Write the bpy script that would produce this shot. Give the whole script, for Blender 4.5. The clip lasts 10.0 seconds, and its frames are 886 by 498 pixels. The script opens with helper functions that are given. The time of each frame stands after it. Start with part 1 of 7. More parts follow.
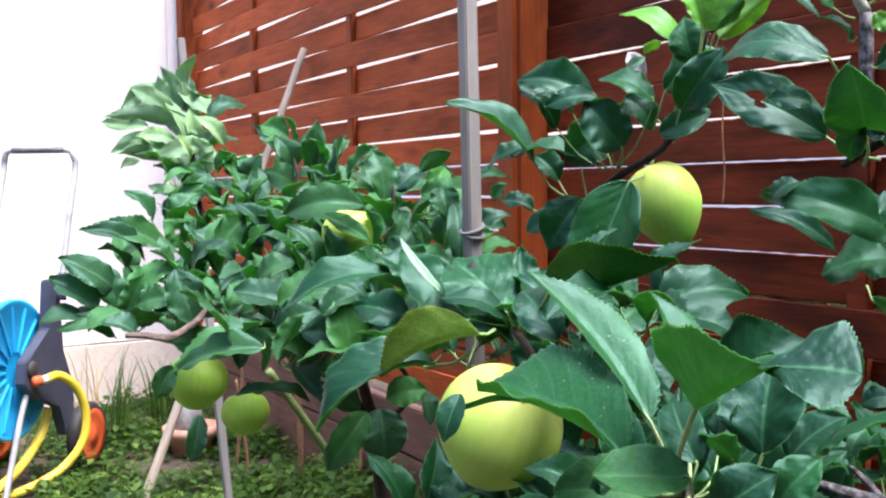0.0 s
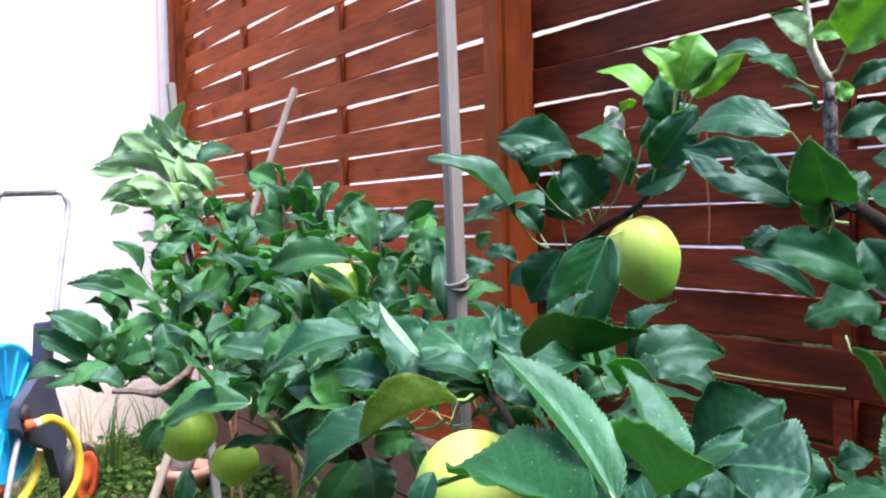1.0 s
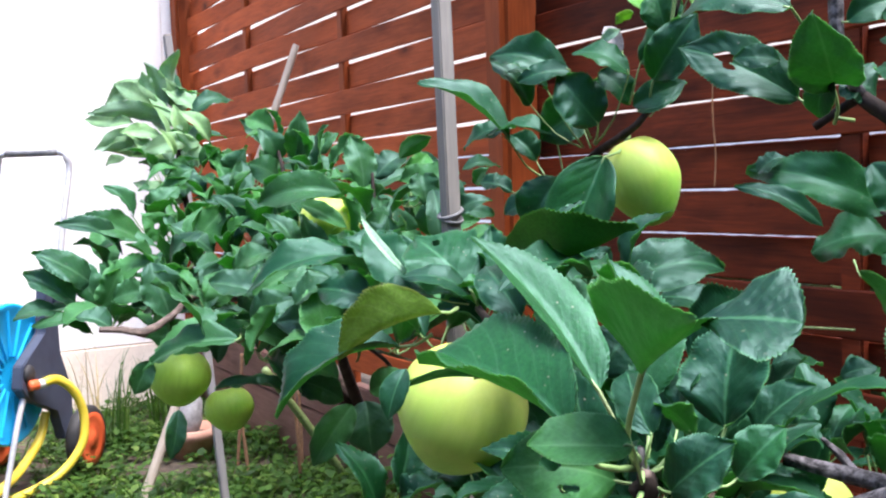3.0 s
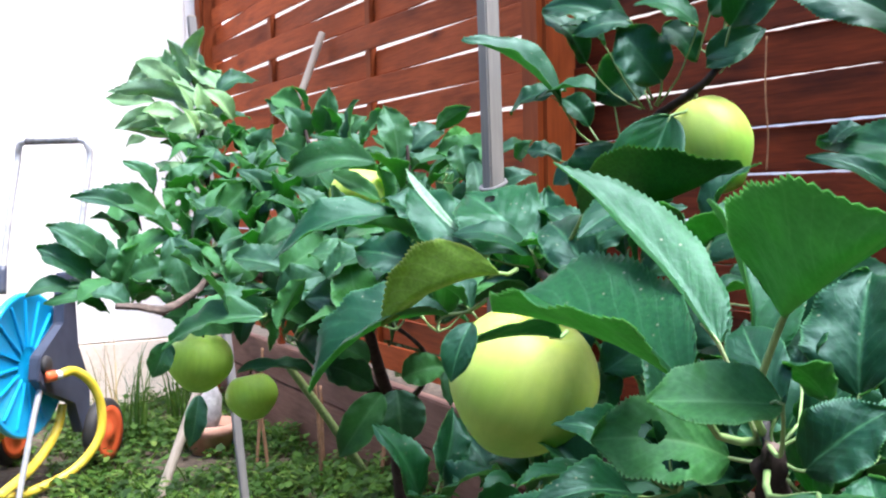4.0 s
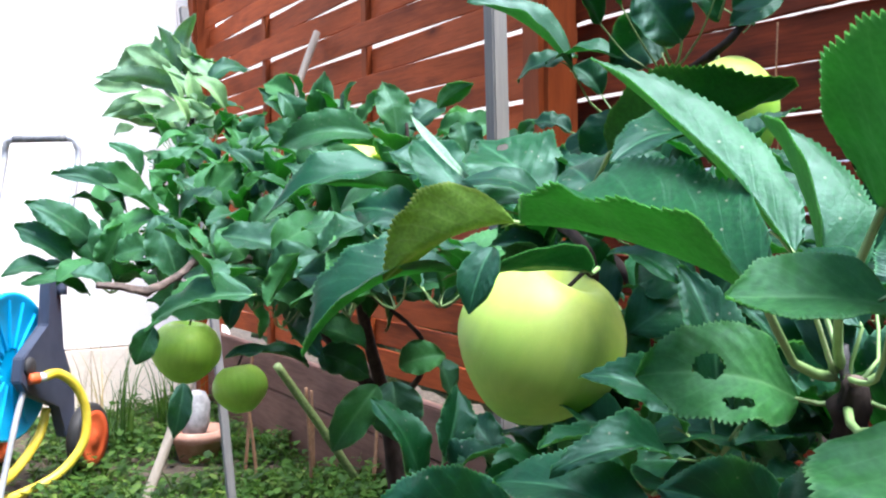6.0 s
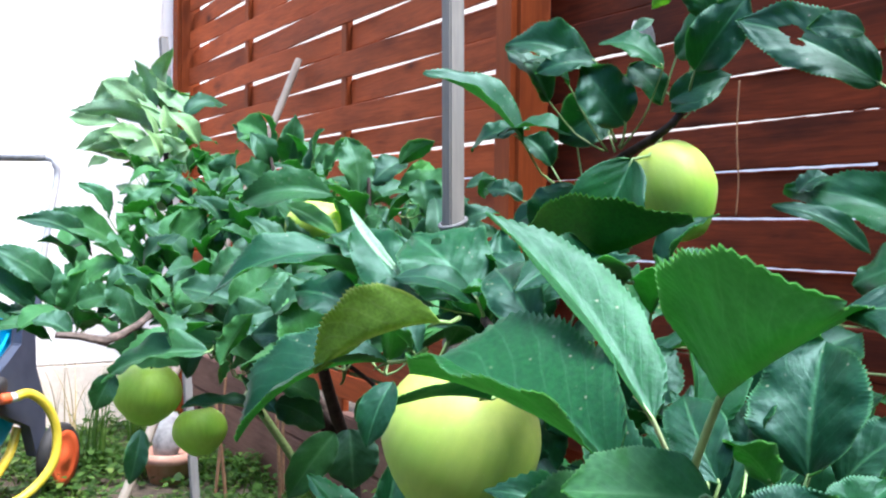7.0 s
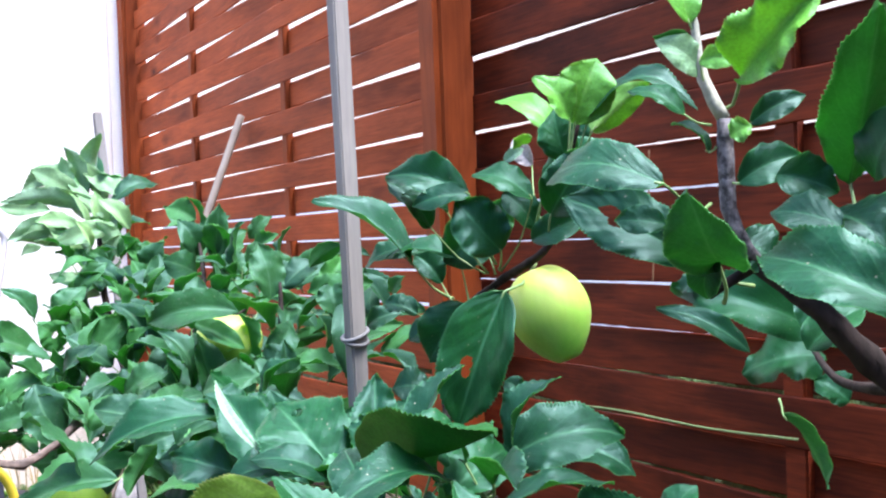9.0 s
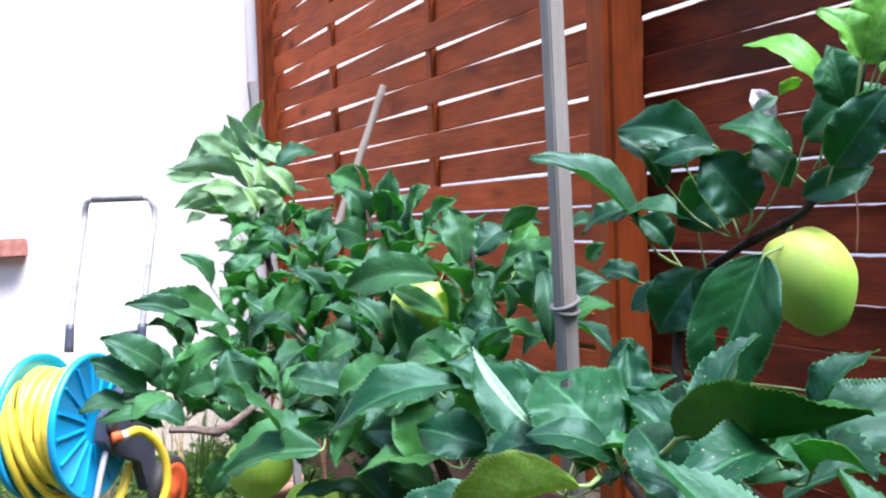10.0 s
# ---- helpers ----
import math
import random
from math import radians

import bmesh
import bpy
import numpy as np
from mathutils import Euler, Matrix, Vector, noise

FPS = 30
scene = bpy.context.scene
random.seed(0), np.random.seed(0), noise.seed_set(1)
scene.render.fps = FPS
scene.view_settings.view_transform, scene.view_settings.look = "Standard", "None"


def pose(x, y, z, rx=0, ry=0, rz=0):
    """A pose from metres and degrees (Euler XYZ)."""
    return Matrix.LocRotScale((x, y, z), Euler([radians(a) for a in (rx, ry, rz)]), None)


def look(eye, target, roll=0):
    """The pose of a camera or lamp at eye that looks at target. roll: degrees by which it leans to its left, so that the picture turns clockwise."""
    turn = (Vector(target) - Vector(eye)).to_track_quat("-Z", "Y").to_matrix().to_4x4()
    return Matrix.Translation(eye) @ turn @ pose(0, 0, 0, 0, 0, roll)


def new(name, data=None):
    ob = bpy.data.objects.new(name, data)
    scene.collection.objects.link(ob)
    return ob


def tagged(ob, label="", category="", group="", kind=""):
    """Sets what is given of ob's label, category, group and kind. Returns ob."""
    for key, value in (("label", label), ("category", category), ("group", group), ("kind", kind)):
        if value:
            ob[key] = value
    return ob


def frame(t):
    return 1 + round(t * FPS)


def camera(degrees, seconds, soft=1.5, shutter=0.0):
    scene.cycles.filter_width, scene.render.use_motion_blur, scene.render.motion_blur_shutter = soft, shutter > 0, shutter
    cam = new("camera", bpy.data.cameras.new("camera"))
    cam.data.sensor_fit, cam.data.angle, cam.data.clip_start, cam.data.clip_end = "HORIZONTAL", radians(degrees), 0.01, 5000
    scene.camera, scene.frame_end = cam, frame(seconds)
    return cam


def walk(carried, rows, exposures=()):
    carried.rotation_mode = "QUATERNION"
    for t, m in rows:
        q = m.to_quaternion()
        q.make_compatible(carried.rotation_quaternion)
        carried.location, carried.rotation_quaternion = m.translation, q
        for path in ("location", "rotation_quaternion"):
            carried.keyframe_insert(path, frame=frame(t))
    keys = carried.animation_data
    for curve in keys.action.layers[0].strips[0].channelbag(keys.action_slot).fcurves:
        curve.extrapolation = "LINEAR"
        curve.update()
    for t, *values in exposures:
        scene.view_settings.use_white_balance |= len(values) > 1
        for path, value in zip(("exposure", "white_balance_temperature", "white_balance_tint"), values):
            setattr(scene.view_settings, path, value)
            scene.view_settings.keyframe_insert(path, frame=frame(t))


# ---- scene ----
cam = camera(50.0, 10.0, soft=2.2)
PATH = [
    (0, (0.158, 0.024, 0.9), (1.208, 1.722, 0.776), -0.6),
    (0.5, (0.175, 0.012, 0.924), (1.251, 1.695, 0.838), -0.3),
    (1, (0.168, 0.009, 0.931), (1.226, 1.705, 0.865), -1.4),
    (1.5, (0.167, -0.006, 0.914), (1.222, 1.69, 0.817), -2.0),
    (2, (0.161, -0.013, 0.881), (1.215, 1.679, 0.722), -1.3),
    (2.2, (0.156, -0.014, 0.879), (1.206, 1.684, 0.765), -1.5),
    (3.3, (0.215, 0.052, 0.878), (1.244, 1.761, 0.748), -1.8),
    (3.5, (0.207, 0.066, 0.863), (1.224, 1.783, 0.731), -0.9),
    (4, (0.224, 0.113, 0.84), (1.225, 1.841, 0.728), -1.2),
    (4.5, (0.236, 0.144, 0.808), (1.254, 1.861, 0.68), -1.7),
    (5, (0.244, 0.162, 0.787), (1.262, 1.882, 0.701), -2.0),
    (5.2, (0.241, 0.169, 0.789), (1.248, 1.896, 0.711), -1.1),
    (6.3, (0.248, 0.168, 0.803), (1.273, 1.884, 0.728), -0.3),
    (6.5, (0.252, 0.152, 0.814), (1.276, 1.869, 0.748), 0.6),
    (7, (0.262, 0.131, 0.848), (1.304, 1.837, 0.798), 0.8),
    (7.5, (0.279, 0.095, 0.891), (1.33, 1.795, 0.835), -0.7),
    (8, (0.3, 0.065, 0.916), (1.369, 1.755, 0.862), -0.3),
    (8.5, (0.319, 0.047, 0.934), (1.413, 1.721, 0.889), -1.0),
    (9, (0.319, 0.06, 0.957), (1.406, 1.739, 0.933), -2.2),
    (9.5, (0.29, 0.126, 0.955), (1.265, 1.872, 0.919), -2.5),
    (10, (0.259, 0.176, 0.945), (1.144, 1.969, 0.881), -2.0),
]
EXPOSURES = [(0.0, 2.45, 6500, 20), (1.0, 2.48, 6480, 21), (2.2, 2.43, 6450, 19), (3.5, 2.51, 6330, 16), (5.2, 2.57, 6220, 12), (7.0, 2.58, 6120, 12), (8.0, 2.68, 6080, 13), (9.0, 2.72, 6080, 18), (9.5, 2.59, 6120, 18), (10.0, 2.49, 6200, 17)]
walk(cam, [(t, look(eye, target, roll)) for t, eye, target, roll in PATH], EXPOSURES)

# ---- light ----
world = bpy.data.worlds.new("sky")
scene.world = world
world.use_nodes = True
wn = world.node_tree.nodes
sky = wn.new("ShaderNodeTexSky")
sky.sky_type = "NISHITA"
sky.sun_disc = False
sky.sun_elevation = radians(73)
sky.sun_rotation = radians(158)
sky.air_density = 1.0
sky.dust_density = 1.4
sky.ozone_density = 1.0
wn["Background"].inputs["Strength"].default_value = 0.105
world.node_tree.links.new(sky.outputs["Color"], wn["Background"].inputs["Color"])
sun_data = bpy.data.lights.new("sun", "SUN")
sun_data.energy = 2.5
sun_data.angle = radians(36)
sun_data.color = (1.0, 0.97, 0.93)
sun = new("sun", sun_data)
sun.matrix_world = look((1.6, -1.3, 6.0), (0.6, 1.0, 0.0))


# ---- materials ----
def ramp(nt, stops, fac):
    node = nt.nodes.new("ShaderNodeValToRGB")
    el = node.color_ramp.elements
    while len(el) < len(stops):
        el.new(0.5)
    for e, (p, c) in zip(el, stops):
        e.position, e.color = p, (*c, 1)
    nt.links.new(fac, node.inputs["Fac"])
    return node.outputs["Color"]


def mat(name, rough=0.6):
    m = bpy.data.materials.new(name)
    m.use_nodes = True
    nt = m.node_tree
    b = nt.nodes["Principled BSDF"]
    b.inputs["Roughness"].default_value = rough
    return m, nt, b


def tex(nt, kind, space="Object", scale=1.0, stretch=(1, 1, 1), detail=4.0, rough=0.55):
    tc = nt.nodes.new("ShaderNodeTexCoord")
    mp = nt.nodes.new("ShaderNodeMapping")
    mp.inputs["Scale"].default_value = stretch
    nt.links.new(tc.outputs[space], mp.inputs["Vector"])
    t = nt.nodes.new(kind)
    t.inputs["Scale"].default_value = scale
    if kind == "ShaderNodeTexNoise":
        t.inputs["Detail"].default_value = detail
        t.inputs["Roughness"].default_value = rough
    nt.links.new(mp.outputs["Vector"], t.inputs["Vector"])
    return t


def mix(nt, a, b, fac, mode="MIX"):
    n = nt.nodes.new("ShaderNodeMix")
    n.data_type, n.blend_type = "RGBA", mode
    for sock, v in (("Factor", fac), ("A", a), ("B", b)):
        s = [i for i in n.inputs if i.name == sock and i.enabled][0]
        if isinstance(v, (int, float)):
            s.default_value = v
        elif isinstance(v, tuple):
            s.default_value = (*v, 1)
        else:
            nt.links.new(v, s)
    return [o for o in n.outputs if o.enabled][0]


def calc(nt, op, a, b=0.5, c=0.0):
    n = nt.nodes.new("ShaderNodeMath")
    n.operation = op
    for i, v in enumerate((a, b, c)):
        if isinstance(v, (int, float)):
            n.inputs[i].default_value = v
        else:
            nt.links.new(v, n.inputs[i])
    return n.outputs[0]


def bump(nt, b, height, strength=0.3, dist=0.002):
    n = nt.nodes.new("ShaderNodeBump")
    n.inputs["Strength"].default_value = strength
    n.inputs["Distance"].default_value = dist
    nt.links.new(height, n.inputs["Height"])
    nt.links.new(n.outputs["Normal"], b.inputs["Normal"])


def noisy(name, dark, light, scale=8, rough=0.6, stretch=(1, 1, 1), detail=5, relief=0.3, dist=0.002, lo=0.3, hi=0.7, big=0.78):
    m, nt, b = mat(name, rough)
    n = tex(nt, "ShaderNodeTexNoise", "Object", scale, stretch, detail)
    wide = tex(nt, "ShaderNodeTexNoise", "Object", scale * 0.13, stretch, 2)
    col = ramp(nt, [(lo, dark), (hi, light)], n.outputs["Fac"])
    shade = ramp(nt, [(0.3, (big, big, big)), (0.7, (2 - big - 0.14 * (big < 0.9), ) * 3)], wide.outputs["Fac"])
    nt.links.new(mix(nt, col, shade, 0.7, "MULTIPLY"), b.inputs["Base Color"])
    bump(nt, b, n.outputs["Fac"], relief, dist)
    return m


def wood(name, dark, light, rough=0.62, along="y", knots=True, scale=1.0, stains=0.45):
    m, nt, b = mat(name, rough)
    info = nt.nodes.new("ShaderNodeObjectInfo")
    tc = nt.nodes.new("ShaderNodeTexCoord")
    off = nt.nodes.new("ShaderNodeVectorMath")
    off.operation = "ADD"
    comb = nt.nodes.new("ShaderNodeCombineXYZ")
    r = calc(nt, "MULTIPLY", info.outputs["Random"], 37.0)
    for k in "XYZ":
        nt.links.new(r, comb.inputs[k])
    nt.links.new(tc.outputs["Object"], off.inputs[0])
    nt.links.new(comb.outputs[0], off.inputs[1])
    st = {"y": (1, 0.06, 1), "z": (1, 1, 0.06)}[along]

    def noise_at(sc, stretch, detail=4, swirl=0.0):
        mp = nt.nodes.new("ShaderNodeMapping")
        mp.inputs["Scale"].default_value = stretch
        nt.links.new(off.outputs[0], mp.inputs["Vector"])
        n = nt.nodes.new("ShaderNodeTexNoise")
        n.inputs["Scale"].default_value = sc
        n.inputs["Detail"].default_value = detail
        n.inputs["Distortion"].default_value = swirl
        nt.links.new(mp.outputs[0], n.inputs["Vector"])
        return n.outputs["Fac"]

    fine = (0.6, 0.05, 1) if along == "y" else (1, 1, 0.05)
    grain = noise_at(170 * scale, fine, 7, 0.6)
    streak = noise_at(24 * scale, (0.4, 0.13, 1) if along == "y" else (1, 1, 0.1), 4, 1.3)
    patch = noise_at(6.5, (1, 0.55, 1.6) if along == "y" else (1, 1, 0.5), 5)
    rings = calc(nt, "FRACT", calc(nt, "MULTIPLY", streak, 7.0))
    rings = calc(nt, "ABSOLUTE", calc(nt, "SUBTRACT", rings, 0.5))
    f = calc(nt, "ADD", calc(nt, "MULTIPLY", grain, 0.5), calc(nt, "ADD", calc(nt, "MULTIPLY", streak, 0.42), calc(nt, "MULTIPLY", rings, 0.12)))
    col = ramp(nt, [(0.26, dark), (0.74, light)], f)
    col = mix(nt, col, ramp(nt, [(0.36, (0.36, 0.32, 0.32)), (0.6, (1.12, 1.1, 1.05))], patch), stains, "MULTIPLY")
    tone = ramp(nt, [(0.0, (0.72, 0.72, 0.76)), (1.0, (1.18, 1.14, 1.05))], info.outputs["Random"])
    col = mix(nt, col, tone, 0.8, "MULTIPLY")
    if knots:
        mp = nt.nodes.new("ShaderNodeMapping")
        mp.inputs["Scale"].default_value = (0.1, 0.42, 1) if along == "y" else (1, 1, 0.4)
        nt.links.new(off.outputs[0], mp.inputs["Vector"])
        v = nt.nodes.new("ShaderNodeTexVoronoi")
        v.inputs["Scale"].default_value = 7.0
        nt.links.new(mp.outputs[0], v.inputs["Vector"])
        k = ramp(nt, [(0.03, (0.16, 0.12, 0.1)), (0.07, (0.5, 0.45, 0.42)), (0.2, (1, 1, 1))], v.outputs["Distance"])
        col = mix(nt, col, k, 0.9, "MULTIPLY")
    nt.links.new(col, b.inputs["Base Color"])
    b.inputs["Specular IOR Level"].default_value = 0.14
    bump(nt, b, f, 0.45, 0.0015)
    return m


FENCE = wood("fence_wood", (0.185, 0.034, 0.0085), (0.44, 0.093, 0.024), 0.7, stains=0.4)
# darker stain, with the tree's shade on this panel mixed into the colour
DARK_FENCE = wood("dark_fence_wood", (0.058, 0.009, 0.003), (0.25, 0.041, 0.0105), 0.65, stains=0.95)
POST = wood("post_wood", (0.175, 0.033, 0.007), (0.31, 0.066, 0.014), 0.65, "z")
PLINTH = wood("plinth_wood", (0.13, 0.065, 0.048), (0.27, 0.155, 0.12), 0.7)
STAKE = wood("grey_stake_wood", (0.17, 0.178, 0.19), (0.33, 0.325, 0.315), 0.75, "z", False, 0.8)
CANE = wood("cane_wood", (0.27, 0.235, 0.195), (0.48, 0.43, 0.37), 0.7, "z", False)
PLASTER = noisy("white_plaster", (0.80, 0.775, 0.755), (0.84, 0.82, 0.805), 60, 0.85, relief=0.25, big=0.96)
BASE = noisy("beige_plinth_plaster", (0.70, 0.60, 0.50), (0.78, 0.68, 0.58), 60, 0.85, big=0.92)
SOIL = noisy("soil", (0.03, 0.021, 0.014), (0.1, 0.075, 0.052), 30, 0.95, relief=0.8, dist=0.02)
BARK = noisy("bark", (0.009, 0.007, 0.006), (0.042, 0.031, 0.027), 90, 0.8, (1, 1, 0.4), relief=0.8)
BARK.node_tree.nodes["Principled BSDF"].inputs["Specular IOR Level"].default_value = 0.2
BARK_PALE = noisy("young_bark", (0.022, 0.02, 0.023), (0.2, 0.19, 0.205), 170, 0.75, relief=1.0, lo=0.4, hi=0.66)
SHOOT = noisy("green_shoot", (0.13, 0.2, 0.06), (0.26, 0.34, 0.13), 120, 0.55, relief=0.2)
PETIOLE = noisy("petiole", (0.15, 0.27, 0.09), (0.24, 0.38, 0.14), 90, 0.5, relief=0.1)
TWIG = noisy("brown_twig", (0.045, 0.031, 0.026), (0.17, 0.125, 0.105), 110, 0.75, relief=0.7)
PALE_STALK = noisy("pale_leaf_stalk", (0.27, 0.36, 0.17), (0.42, 0.5, 0.27), 120, 0.6, relief=0.2)
WOOL = noisy("woolly_shoot", (0.22, 0.24, 0.19), (0.42, 0.43, 0.36), 160, 0.8, relief=0.5)
BRICK = noisy("brick", (0.3, 0.12, 0.09), (0.44, 0.2, 0.16), 50, 0.85, relief=0.5)
STONE = noisy("grey_stone", (0.2, 0.2, 0.2), (0.42, 0.41, 0.4), 35, 0.9, relief=0.8)
MORTAR = noisy("mortar", (0.45, 0.42, 0.4), (0.6, 0.57, 0.54), 70, 0.9)
BLUE = noisy("blue_plastic", (0.0, 0.3, 0.62), (0.01, 0.38, 0.72), 9, 0.38, relief=0.05)
GREYP = noisy("dark_grey_plastic", (0.036, 0.045, 0.075), (0.06, 0.072, 0.11), 14, 0.5, relief=0.1)
BLACKP = noisy("black_rubber", (0.012, 0.012, 0.014), (0.03, 0.03, 0.032), 30, 0.7, relief=0.2)
YELLOW = noisy("yellow_hose", (0.66, 0.5, 0.03), (0.78, 0.62, 0.08), 20, 0.42, relief=0.1)
ORANGE = noisy("orange_plastic", (0.62, 0.09, 0.025), (0.72, 0.14, 0.045), 12, 0.45, relief=0.05)
WHITEP = noisy("pale_plastic", (0.62, 0.62, 0.62), (0.76, 0.76, 0.76), 15, 0.4, relief=0.05)
TERRA = noisy("terracotta", (0.45, 0.22, 0.15), (0.62, 0.36, 0.27), 25, 0.85)
HEDGE = noisy("hedge", (0.02, 0.045, 0.012), (0.07, 0.13, 0.03), 22, 0.8, relief=1.0, dist=0.05)
STEEL, snt, sb = mat("galvanised_tube", 0.42)
sb.inputs["Metallic"].default_value = 0.2
sn = tex(snt, "ShaderNodeTexNoise", "Object", 25)
snt.links.new(ramp(snt, [(0.3, (0.27, 0.28, 0.3)), (0.7, (0.44, 0.45, 0.47))], sn.outputs["Fac"]), sb.inputs["Base Color"])
TIE = noisy("grey_rubber_tie", (0.09, 0.094, 0.1), (0.18, 0.185, 0.19), 60, 0.6)


def leaf_material(name, dark, light, vein, rough, translucency, vein_mix, through_colour, spots=True):
    m, nt, b = mat(name, rough)
    info = nt.nodes.new("ShaderNodeObjectInfo")
    uv = nt.nodes.new("ShaderNodeUVMap")
    sep = nt.nodes.new("ShaderNodeSeparateXYZ")
    nt.links.new(uv.outputs["UV"], sep.inputs[0])
    n = tex(nt, "ShaderNodeTexNoise", "Object", 70, detail=5)
    big = tex(nt, "ShaderNodeTexNoise", "Object", 22, detail=3)
    pore = tex(nt, "ShaderNodeTexNoise", "Object", 480, detail=4)
    wob = calc(nt, "MULTIPLY", calc(nt, "SUBTRACT", big.outputs["Fac"], 0.5), 1.5)
    across = calc(nt, "ABSOLUTE", calc(nt, "SUBTRACT", sep.outputs["X"], 0.5))
    # side veins leave the midrib at a slant, bent and unevenly spaced
    curve = calc(nt, "MULTIPLY", calc(nt, "POWER", across, 0.75), 5.2)
    slant = calc(nt, "ADD", calc(nt, "SUBTRACT", calc(nt, "MULTIPLY", sep.outputs["Y"], 7.0), curve), wob)
    slant = calc(nt, "ADD", slant, calc(nt, "MULTIPLY", info.outputs["Random"], 5.0))
    lobe = calc(nt, "ABSOLUTE", calc(nt, "SUBTRACT", calc(nt, "FRACT", slant), 0.5))
    side = calc(nt, "SMOOTH_MIN", calc(nt, "MULTIPLY", lobe, 15.0), 1.0, 0.4)
    mid = calc(nt, "MINIMUM", calc(nt, "MULTIPLY", across, 24.0), 1.0)
    veins = calc(nt, "SUBTRACT", 1.0, calc(nt, "MINIMUM", calc(nt, "ADD", calc(nt, "MULTIPLY", side, 0.45), 0.55), mid))
    col = ramp(nt, [(0.2, dark), (0.8, light)], big.outputs["Fac"])
    tone = ramp(nt, [(0.0, (0.6, 0.66, 0.78)), (0.35, (0.9, 0.92, 1.0)), (0.65, (1.05, 1.12, 1.05)), (0.85, (1.4, 1.5, 1.1)), (1.0, (2.0, 2.0, 1.1))], info.outputs["Random"])
    col = mix(nt, col, tone, 0.85 if spots else 0.35, "MULTIPLY")
    col = mix(nt, col, ramp(nt, [(0.36, (0.6, 0.62, 0.66)), (0.64, (1.3, 1.28, 1.2))], pore.outputs["Fac"]), 0.8, "MULTIPLY")
    col = mix(nt, col, vein, calc(nt, "MULTIPLY", veins, vein_mix))
    # thin pale margin
    edge = nt.nodes.new("ShaderNodeMapRange")
    edge.inputs["From Min"].default_value, edge.inputs["From Max"].default_value = 0.474, 0.497
    nt.links.new(across, edge.inputs["Value"])
    col = mix(nt, col, vein, calc(nt, "MULTIPLY", edge.outputs["Result"], 0.8))
    if spots:
        v = tex(nt, "ShaderNodeTexVoronoi", "Object", 150)
        s = ramp(nt, [(0.05, (1, 1, 1)), (0.13, (0, 0, 0))], v.outputs["Distance"])
        gate = tex(nt, "ShaderNodeTexNoise", "Object", 26, detail=1)
        g = ramp(nt, [(0.53, (0, 0, 0)), (0.62, (1, 1, 1))], gate.outputs["Fac"])
        col = mix(nt, col, (0.28, 0.3, 0.2), calc(nt, "MULTIPLY", calc(nt, "MULTIPLY", s, g), 0.7))
    nt.links.new(col, b.inputs["Base Color"])
    b.inputs["Specular IOR Level"].default_value = 0.32
    b.inputs["Specular Tint"].default_value = (0.54, 0.97, 0.95, 1)
    nt.links.new(ramp(nt, [(0.3, (rough - 0.06,) * 3), (0.7, (rough + 0.1,) * 3)], n.outputs["Fac"]), b.inputs["Roughness"])
    h = calc(nt, "ADD", calc(nt, "MULTIPLY", lobe, -0.45), calc(nt, "MULTIPLY", pore.outputs["Fac"], 0.6))
    h = calc(nt, "ADD", h, calc(nt, "MULTIPLY", veins, -0.3))
    bump(nt, b, h, 0.4, 0.0011)
    tr = nt.nodes.new("ShaderNodeBsdfTranslucent")
    nt.links.new(mix(nt, through_colour, ramp(nt, [(0.3, (0.7, 0.7, 0.7)), (0.7, (1.2, 1.2, 1.2))], big.outputs["Fac"]), 1.0, "MULTIPLY"), tr.inputs["Color"])
    ms = nt.nodes.new("ShaderNodeMixShader")
    ms.inputs["Fac"].default_value = translucency
    nt.links.new(b.outputs[0], ms.inputs[1])
    nt.links.new(tr.outputs[0], ms.inputs[2])
    nt.links.new(ms.outputs[0], nt.nodes["Material Output"].inputs["Surface"])
    return m


LEAF = leaf_material("leaf_upper", (0.0018, 0.018, 0.0085), (0.0085, 0.056, 0.021), (0.05, 0.17, 0.075), 0.42, 0.15, 0.6, (0.2, 0.8, 0.17))
UNDER = leaf_material("leaf_under", (0.023, 0.1, 0.028), (0.042, 0.15, 0.042), (0.11, 0.26, 0.1), 0.55, 0.24, 0.6, (0.24, 0.8, 0.16), False)
YOUNG = leaf_material("young_leaf_upper", (0.06, 0.21, 0.03), (0.12, 0.32, 0.05), (0.2, 0.38, 0.1), 0.38, 0.25, 0.4, (0.5, 0.95, 0.15), False)
YOUNG_UNDER = leaf_material("young_leaf_under", (0.12, 0.28, 0.08), (0.2, 0.37, 0.12), (0.3, 0.45, 0.2), 0.55, 0.4, 0.5, (0.5, 0.95, 0.15), False)
PALE = leaf_material("pale_leaf_under", (0.22, 0.38, 0.25), (0.33, 0.5, 0.36), (0.44, 0.58, 0.44), 0.6, 0.3, 0.4, (0.5, 0.85, 0.4), False)
# LEAF lightened: stronger skylight, mostly on the far tree, put into the colour
LIT_LEAF = leaf_material("lit_leaf_upper", (0.006, 0.031, 0.0155), (0.024, 0.077, 0.034), (0.085, 0.2, 0.1), 0.43, 0.18, 0.6, (0.26, 0.8, 0.2))
BLEACHED = leaf_material("bleached_leaf", (0.48, 0.42, 0.41), (0.68, 0.62, 0.6), (0.7, 0.66, 0.6), 0.7, 0.2, 0.3, (0.7, 0.65, 0.6), False)
OLIVE = leaf_material("yellowing_leaf", (0.06, 0.13, 0.026), (0.105, 0.19, 0.04), (0.3, 0.36, 0.15), 0.5, 0.22, 0.7, (0.5, 0.7, 0.12), False)
